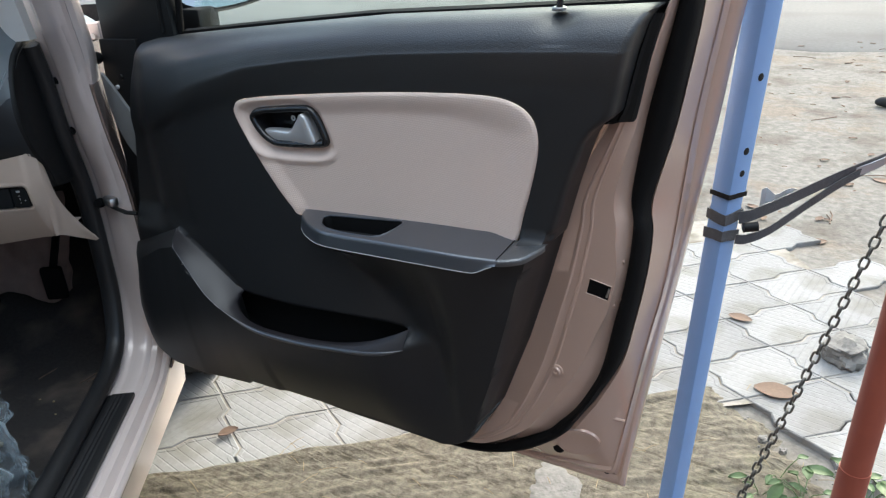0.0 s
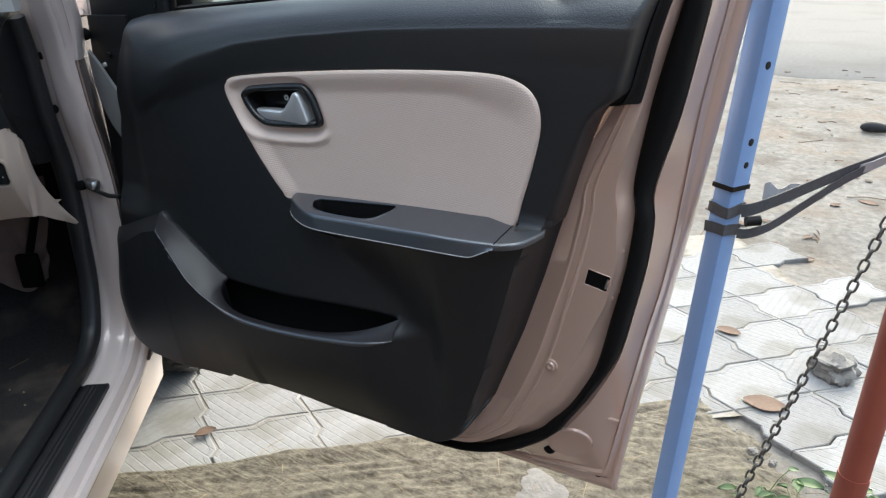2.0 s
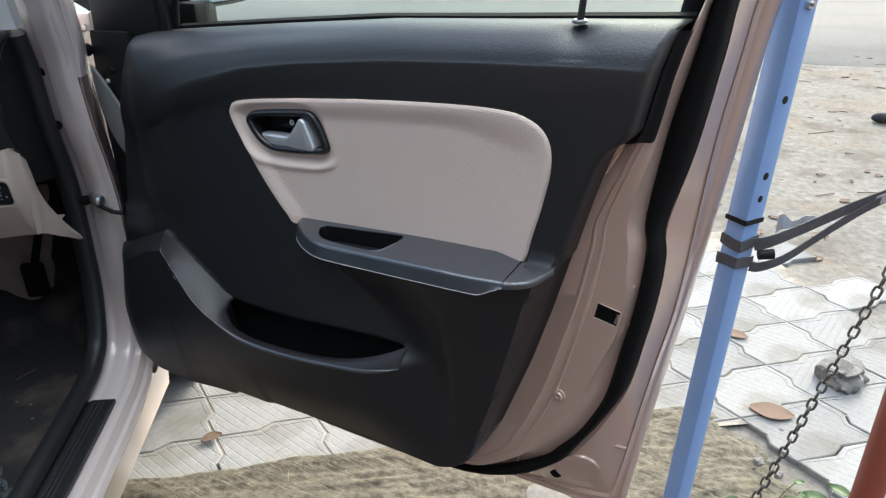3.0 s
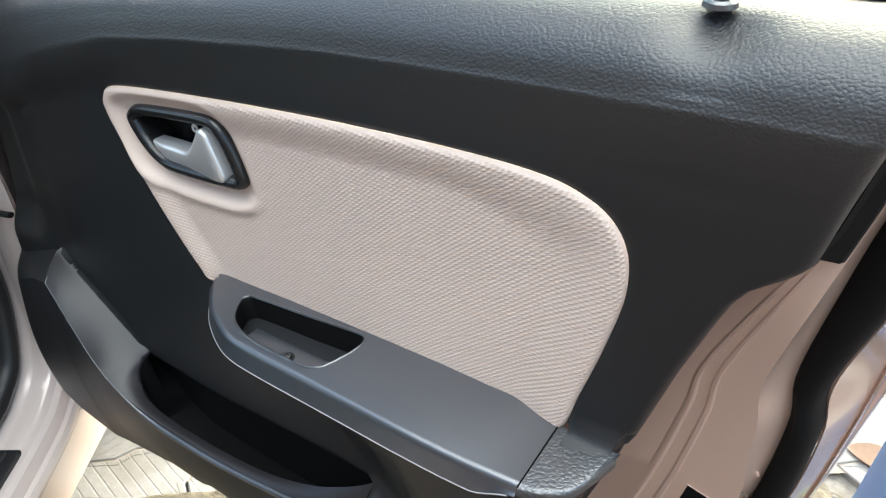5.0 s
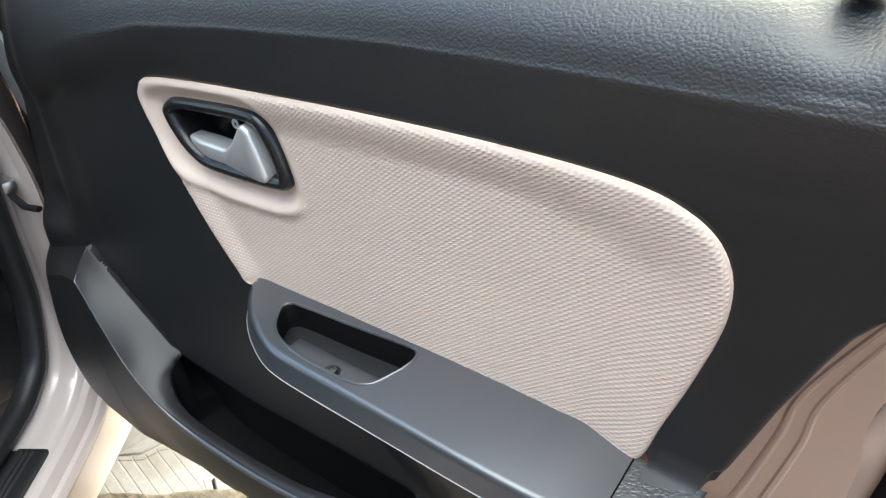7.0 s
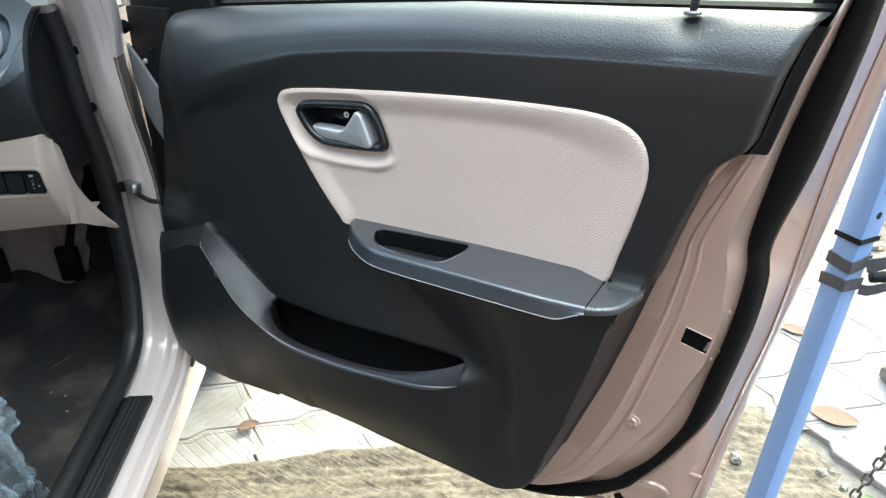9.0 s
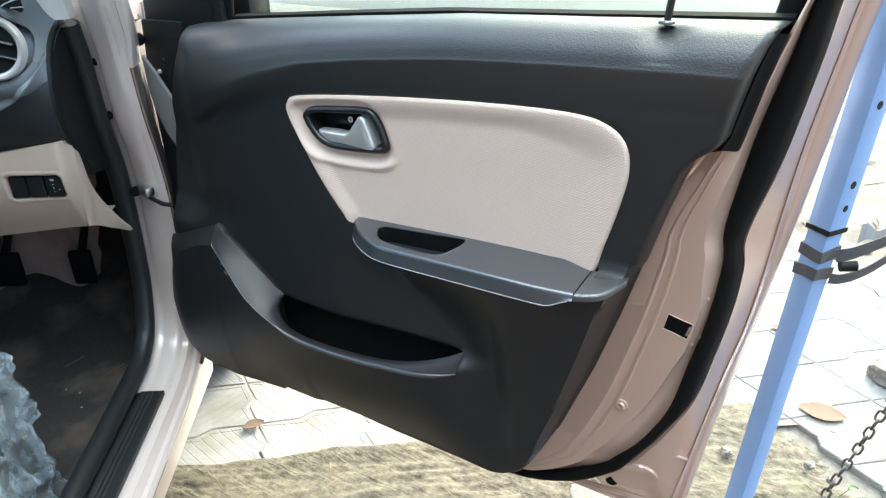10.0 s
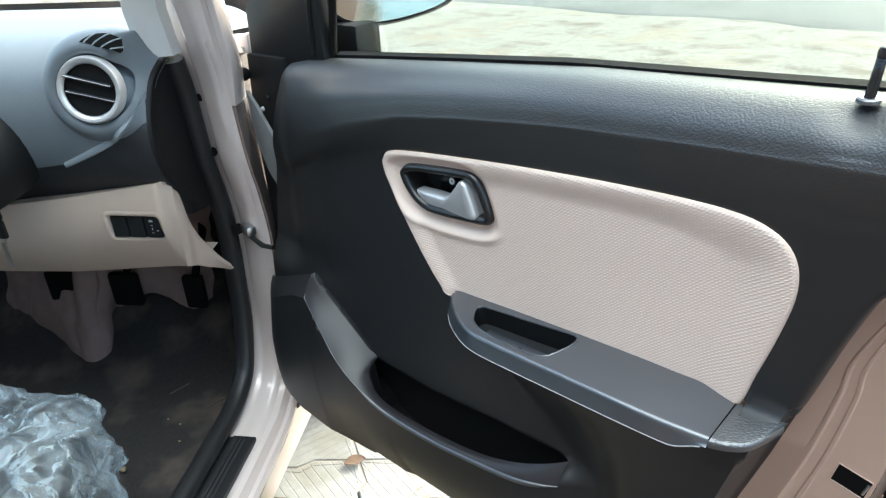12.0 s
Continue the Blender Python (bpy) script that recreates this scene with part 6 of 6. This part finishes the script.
base_inv = where(paving).inverted()
for i in range(-6, 12):
    for k in range(-9, 7):
        mid = K0 + E1 * (i + 0.5) + E2 * (k + 0.5)
        a, b = mid
        near_edge = 0.02 + 0.095 * max(0.0, a)
        if a > 1.5:
            near_edge = -0.12
        if not (-1.5 < a < 2.16 + 0.1 * rng.random() and near_edge - 0.10 < b < 1.30 - 0.12 * (a > 1.6)):
            continue
        f = rng.randrange(3)
        ob = new("paver", paver_meshes[f])
        ob.parent = paving
        q = base_inv @ C(a, b, 0.0012 * rng.uniform(-1, 1) + 0.004)
        ob.matrix_basis = Matrix.Translation(q) @ Matrix.Rotation((0.0, radians(90), radians(180))[f], 4, "Z") @ Euler((rng.uniform(-0.004, 0.004), rng.uniform(-0.004, 0.004), rng.uniform(-0.005, 0.005))).to_matrix().to_4x4()

M_JOINT = material("dusty_joint_sand", (0.27, 0.255, 0.225), 0.95, vary=0.35, grain=45, bump=0.6, bump_size=150, stain=(0.10, 0.085, 0.06), stain_size=9)
part("joint_sand", to_car(grid([[Vector((a, b, 0.0003)) for a in np.linspace(-1.55, 2.1, 40)] for b in np.linspace(0.06, 1.3, 14)])), M_JOINT, paving, "dusty sand in the joints", 60)

# blue telescopic prop
PX, PY = -0.1135, 1.012
LEAN_X, LEAN_Y = 0.042, 0.020


def on_post(z):
    """The post's axis, which leans a little."""
    return Vector((PX + LEAN_X * (z - 0.9), PY + LEAN_Y * (z - 0.9), z))


prop = thing("steel_prop", (PX, PY, 0), "pale blue painted square telescopic steel post with bolt holes", "post")


def square_tube(half, z0, z1, turn, wall=0.003):
    bm = bmesh.new()
    bmesh.ops.create_cube(bm, size=1.0)
    bm.transform(Matrix.Diagonal((2 * half, 2 * half, z1 - z0, 1)))
    bmesh.ops.bevel(bm, geom=[e for e in bm.edges if abs((e.verts[0].co - e.verts[1].co).z) > 0.1], offset=0.003, segments=2, affect="EDGES", profile=0.5)
    bm.transform(Matrix.Rotation(radians(turn), 4, "Z"))
    mid_z = 0.5 * (z0 + z1)
    for v in bm.verts:
        v.co += on_post(mid_z + v.co.z) - Vector((0, 0, v.co.z))
    return bm


PT = 57.0
part("lower_tube", square_tube(0.0153, -0.02, 0.90, PT), M_BLUE, prop, "", 30)
part("upper_tube", square_tube(0.0166, 0.872, 2.2, PT), M_BLUE, prop, "", 30)
part("collar", square_tube(0.0175, 0.866, 0.873, PT), M_BLACK, prop, "black edge of the sleeve", 30)
nrm = Vector((math.cos(radians(PT)), -math.sin(radians(PT)) * -1, 0))
nrm = Matrix.Rotation(radians(PT), 3, "Z") @ Vector((0, -1, 0))
for z, r in ((1.035, 0.0045), (0.934, 0.0045), (0.902, 0.004)):
    c = on_post(z) + nrm * 0.0167
    part("bolt_hole", lathe([(0.0001, 0.0003), (r, 0.0003), (r + 0.0008, 0.0001)], c, nrm, 20), M_BLACK, prop, "dark bolt hole")
c = on_post(1.15) + nrm * 0.0167
part("bolt", lathe([(0.0001, 0.008), (0.003, 0.008), (0.0035, 0.004), (0.007, 0.004), (0.0075, 0.0)], c, nrm, 6), M_STEEL, prop, "zinc bolt with nut")

# webbing strap round the post, led off to one side
webbing = thing("webbing_strap", (PX, PY, 0.8), "worn grey webbing strap wound round the blue post", "strap")


def band(path, width, twist=0.0):
    p = [Vector(v) for v in path]
    rows = [[], []]
    for i, q in enumerate(p):
        d = (p[min(i + 1, len(p) - 1)] - p[max(i - 1, 0)]).normalized()
        w = Matrix.Rotation(twist * i / len(p), 3, d) @ Vector((0, 0, 1))
        w = (w - d * w.dot(d)).normalized() * width * 0.5
        rows[0].append(q + w)
        rows[1].append(q - w)
    return thicken(grid(rows), 0.0016)


def wrap(z, lift):
    out = []
    for k in range(25):
        ang = radians(PT) + 2 * math.pi * k / 24
        r = 0.0185 / max(abs(math.cos(ang - radians(PT))), abs(math.sin(ang - radians(PT)))) * 0.93
        out.append((on_post(z).x + r * math.cos(ang), on_post(z).y + r * math.sin(ang), z + lift * math.sin(ang)))
    return out


for z, lift in ((0.838, 0.004), (0.806, -0.003)):
    part("strap_loop", band(wrap(z, lift), 0.016), M_STRAP, webbing, "", 50)
TAILS = (
    ([(-0.096, 1.001, 0.837), (-0.078, 1.010, 0.842), (-0.045, 1.045, 0.853), (0.013, 1.115, 0.873), (0.055, 1.155, 0.888), (0.10, 1.20, 0.904)], 0.0185),
    ([(-0.096, 1.001, 0.804), (-0.082, 1.007, 0.804), (-0.055, 1.035, 0.812), (-0.015, 1.085, 0.838), (0.025, 1.125, 0.866), (0.06, 1.16, 0.884), (0.10, 1.20, 0.902)], 0.0145),
)
for pts, wide in TAILS:
    part("strap_tail", band(spl(pts, 30), wide, 0.25), M_STRAP, webbing, "", 50)
part("strap_end", band(spl([(0.030, 1.135, 0.876), (0.055, 1.150, 0.884), (0.085, 1.160, 0.902), (0.115, 1.165, 0.915)], 14), 0.015, 0.9), M_GREY_FILM, webbing, "pale loose strap end", 50)
part("roller", tube([(-0.088, 1.004, 0.822), (-0.070, 1.012, 0.824)], 0.0075, 14), M_BLACK, webbing, "dark strap roller")
scrap = []
for i in range(9):
    scrap.append([Vector((-0.075 + 0.006 * i, 1.055 + 0.003 * i + 0.004 * math.sin(i * 1.7), 0.852 + 0.012 * v + 0.005 * math.sin(i * 1.1 + v))) for v in (-1.0, -0.4, 0.2, 0.8)])
part("plastic_scrap", thicken(grid(scrap), 0.0005), M_GREY_FILM, webbing, "torn pale plastic scrap", 40)

# chain
chain = thing("steel_chain", (-0.03, 1.15, 0.2), "weathered steel link chain hanging aslant", "chain")
c0, c1 = Vector((-0.075, 1.12, 0.04)), Vector((0.123, 1.268, 0.87))
links = 48
for k in range(links):
    s = (k + 0.5) / links
    mid = c0.lerp(c1, s) + Vector((0, 0, -0.02 * math.sin(math.pi * s)))
    d = (c1 - c0).normalized()
    L, W = (c1 - c0).length / links * 0.72, 0.0062
    loop = []
    for i in range(17):
        ang = 2 * math.pi * i / 16
        loop.append(Vector((W * math.sin(ang), 0, (L - W) * math.copysign(1, math.cos(ang)) * (abs(math.cos(ang)) > 0.01) * 0.62 + W * math.cos(ang))))
    bm = tube(loop, 0.0023, 6, caps=False)
    rot = d.to_track_quat("Z", "Y").to_matrix().to_4x4() @ Matrix.Rotation(radians(90 * (k % 2) + 35 + rng.uniform(-8, 8)), 4, "Z")
    bm.transform(Matrix.Translation(mid) @ rot)
    part("link", bm, M_CHAIN, chain, "", 60)

# red pipe post
pipe = thing("red_pipe_post", (0.126, 1.0, 0), "red oxide painted steel pipe post", "post")
part("pipe", tube([(0.1155, 1.0, -0.02), (0.1185, 1.0, 0.5), (0.127, 1.0, 1.6)], 0.0205, 28), M_RED, pipe, "", 40)
part("sleeve", tube([(0.1155, 1.0, -0.02), (0.1181, 1.0, 0.462)], 0.0218, 28), M_RED, pipe, "", 40)


# stones, leaves and weeds
def stone(name, at, size, seed, label):
    bm = bmesh.new()
    bmesh.ops.create_cube(bm, size=1.7)
    bmesh.ops.subdivide_edges(bm, edges=bm.edges[:], cuts=7, use_grid_fill=True)
    for v in bm.verts:
        v.co = v.co.lerp(v.co.normalized() * 1.05, 0.75)
        k = 1 + 0.50 * noise.noise(v.co * 1.3 + Vector((seed, 0, 0))) + 0.22 * noise.noise(v.co * 3.4 + Vector((0, seed, 0)))
        v.co = Vector((v.co.x * size[0], v.co.y * size[1], v.co.z * size[2])) * k
    bm.transform(Matrix.Translation(at) @ Matrix.Rotation(seed, 4, "Z"))
    ob = part(name, bm, M_STONE, None, "", 25)
    return tagged(ob, label, "stone", "loose stones")


stone("stone", (0.150, 2.085, 0.030), (0.062, 0.055, 0.040), 1.0, "rough grey granite lump on the paving")
stone("stone", (-0.420, 1.195, 0.008), (0.085, 0.060, 0.012), 2.3, "flat pale broken stone in the verge")
stone("stone", (-0.02, 1.585, 0.02), (0.012, 0.012, 0.01), 3.1, "small dark pebble on the paving")
stone("stone", (0.03, 1.56, 0.02), (0.010, 0.009, 0.008), 4.4, "small dark pebble on the paving")
stone("stone", (-0.20, 1.53, 0.02), (0.016, 0.012, 0.010), 5.2, "small dark pebble on the paving")


def leaf(at, size, turn, mat, label, curl=0.3, group="fallen leaves", tilt=0.0):
    rows = []
    for i in range(9):
        s = i / 8
        w = size * 0.32 * math.sin(math.pi * (0.04 + 0.94 * s)) ** 0.8
        rows.append([Vector(((s - 0.5) * size, w * v, size * curl * (0.25 * v * v + 0.15 * math.sin(3 * s)))) for v in (-1, -0.5, 0, 0.5, 1)])
    bm = thicken(grid(rows), 0.0008)
    bm.transform(Matrix.Translation(at) @ Matrix.Rotation(radians(turn), 4, "Z") @ Matrix.Rotation(radians(tilt), 4, "Y"))
    ob = part("leaf", bm, mat, None, "", 60)
    return tagged(ob, label, "leaf", group)


leaf((-1.286, 1.0, 0.014), 0.055, 60, M_LEAF_DRY, "small dry tan leaf on a paver")
leaf((-0.012, 1.83, 0.008), 0.115, 5, M_LEAF_DRY, "curled dry brown leaf on a paver", 0.07)
leaf((-0.16, 2.20, 0.010), 0.075, -10, M_LEAF_DRY, "dry brown leaf on a paver", 0.10)
leaf((0.02, 3.0, -0.016), 0.09, 30, M_LEAF_DRY, "dry brown leaf on the earth", 0.15)
leaf((0.26, 3.9, -0.018), 0.10, -30, M_LEAF_DRY, "dark dry leaf on the earth", 0.15)
leaf((0.0, 3.55, -0.018), 0.12, 10, M_LEAF_DRY, "pale dry leaf on the earth", 0.15)


def weed(at, n, size, seed):
    r = random.Random(seed)
    ob = thing("weed", at, "small broad-leaved green weed by the verge", "plant", "weeds")
    for k in range(n):
        ang = r.uniform(0, 2 * math.pi)
        tip = Vector((math.cos(ang), math.sin(ang), r.uniform(0.5, 1.2))) * size * r.uniform(0.5, 1.0)
        base = Vector(at)
        part("stem", tube([base, base + tip * 0.5 + Vector((0, 0, 0.01)), base + tip], 0.0012, 5), M_LEAF, ob, "", 60)
        rows = []
        L = size * r.uniform(0.5, 0.9)
        for i in range(8):
            s = i / 7
            w = L * 0.28 * math.sin(math.pi * (0.05 + 0.93 * s))
            rows.append([Vector((s * L, w * v, L * (0.12 * v * v - 0.25 * s * s))) for v in (-1, -0.5, 0, 0.5, 1)])
        bm = thicken(grid(rows), 0.0006)
        bm.transform(Matrix.Translation(base + tip) @ Matrix.Rotation(ang + r.uniform(-0.6, 0.6), 4, "Z") @ Matrix.Rotation(r.uniform(-0.3, 0.4), 4, "Y"))
        part("leaf_blade", bm, M_LEAF, ob, "", 60)


weed((0.03, 1.47, 0.0), 4, 0.055, 1)
weed((0.00, 1.40, 0.0), 4, 0.045, 2)
weed((0.085, 1.42, 0.0), 9, 0.060, 3)
weed((0.21, 1.48, 0.0), 12, 0.075, 4)
weed((0.225, 1.40, 0.0), 8, 0.06, 5)

# loose gravel and straw on the verge and the yard
grit = bmesh.new()
for k in range(900):
    if k % 2:
        x, y = rng.uniform(-0.6, 1.2), rng.uniform(2.3, 5.5)
        if (C(0, 0, 0) - Vector((x, y, 0))).length < 1.0:
            continue
    else:
        p = C(rng.uniform(-0.2, 1.6), rng.uniform(-0.5, 0.1), 0)
        x, y = p.x, p.y
    s = rng.uniform(0.002, 0.006) * (1.6 if k % 17 == 0 else 1)
    m = Matrix.Translation((x, y, 0.0 if k % 2 == 0 else -0.022)) @ Matrix.Rotation(rng.uniform(0, 6), 4, "Z") @ Matrix.Diagonal((s, s * rng.uniform(0.6, 1), s * 0.6, 1))
    bmesh.ops.create_icosphere(grit, subdivisions=1, radius=1.0, matrix=m)
grit_ob = part("gravel", grit, M_STONE, None, "", 50)
tagged(grit_ob, "scattered grey grit and small stones", "gravel", kind="stuff")
straw = bmesh.new()
straw_bits = []
for k in range(60):
    p = C(rng.uniform(0.0, 1.6), rng.uniform(-0.45, 0.12), 0.018)
    ang, L = rng.uniform(0, 6.28), rng.uniform(0.02, 0.06)
    d = Vector((math.cos(ang), math.sin(ang), rng.uniform(-0.05, 0.15))) * L
    straw_bits.append(tube([p, p + d * 0.5 + Vector((0, 0, 0.003)), p + d], 0.0009, 4))
straw.free()
M_STRAW = material("pale_dry_straw", (0.28, 0.22, 0.13), 0.8, vary=0.2)
straw_ob = part("straw", join(*straw_bits), M_STRAW, None, "", 60)
tagged(straw_ob, "scattered dry straw on the verge", "straw", kind="stuff")
for k, (a, b) in enumerate(((-0.143, -0.04), (-0.16, -0.045), (-0.26, -0.01))):
    ob = part("straw_bit", to_car(tube([(a - 0.015, b - 0.02, 0.350), (a + 0.012, b + 0.015, 0.352)], 0.0011, 5)), M_LEAF_DRY, None)
    tagged(ob, "dry straw bit on the black carpet", "straw", "straw on the carpet")

# grey road beyond the yard, and litter between
M_ROAD = material("worn_grey_concrete_road", (0.112, 0.114, 0.113), 0.85, vary=0.3, grain=24, bump=0.3, bump_size=60, stain=(0.095, 0.095, 0.092), stain_size=0.9)
road = part("road", grid([[Vector((x, 7.6 + 0.25 * noise.noise(Vector((x * 0.8, 0, 5))) + 0.16 * x * 0.5 + d, -0.03 + 0.028 * (d > 0.05))) for x in np.linspace(-40, 60, 260)] for d in (0.0, 0.06, 3.0, 30.0)]), M_ROAD, None, "", 60)
tagged(road, "smooth grey concrete road past the yard", "road", kind="structure")
litter = []
lr = random.Random(21)
for k in range(90):
    y = lr.uniform(2.9, 8.5)
    p = Vector((lr.uniform(-0.10, 0.10) * y + (0.06 * y - 0.35), y, -0.016 if y < 7.6 else -0.004))
    ang, L = lr.uniform(0, 6.28), lr.uniform(0.015, 0.07)
    if k % 5:
        rows_ = []
        for i in range(5):
            w = L * 0.3 * math.sin(math.pi * (0.08 + 0.84 * i / 4))
            rows_.append([Vector(((i / 4 - 0.5) * L, w * v, 0.10 * L * v * v + 0.004)) for v in (-1, 0, 1)])
        bm = grid(rows_)
    else:
        bm = tube([(-L * 1.5, 0, 0.004), (0, L * 0.2, 0.008), (L * 1.5, 0, 0.004)], 0.0025, 5)
    bm.transform(Matrix.Translation(p) @ Matrix.Rotation(ang, 4, "Z"))
    litter.append(bm)
litter_ob = part("leaf_litter", join(*litter), M_LEAF_DRY, None, "", 60)
tagged(litter_ob, "dark dry leaf scraps and twigs on the yard", "litter", kind="stuff")
husk = part("husk", tube(spl([(0.22, 5.50, 0.02), (0.30, 5.47, 0.03), (0.40, 5.49, 0.02)], 9), [0.012, 0.025, 0.032, 0.036, 0.036, 0.034, 0.03, 0.024, 0.012], 10), M_TYRE, None, "", 60)
tagged(husk, "dark ribbed husk lying on the earth", "husk")
for k, (a, b, s_) in enumerate(((-0.262, -0.243, 0.011), (-0.212, -0.113, 0.005), (-0.245, -0.10, 0.004), (-0.19, -0.16, 0.004))):
    crumb = bmesh.new()
    bmesh.ops.create_icosphere(crumb, subdivisions=2, radius=1.0)
    for v in crumb.verts:
        v.co = v.co * (1 + 0.5 * noise.noise(v.co * 1.7 + Vector((k * 3.0, 0, 0))))
    crumb.transform(CAR @ Matrix.Translation((a, b, 0.343)) @ Matrix.Diagonal((s_ * 0.6, s_ * 0.5, s_ * 0.35, 1)))
    crumb_ob = part("crumb", crumb, M_STRAW, None, "", 60)
    tagged(crumb_ob, "small tan crumb of dirt on the black carpet", "crumb", "crumbs on the carpet")
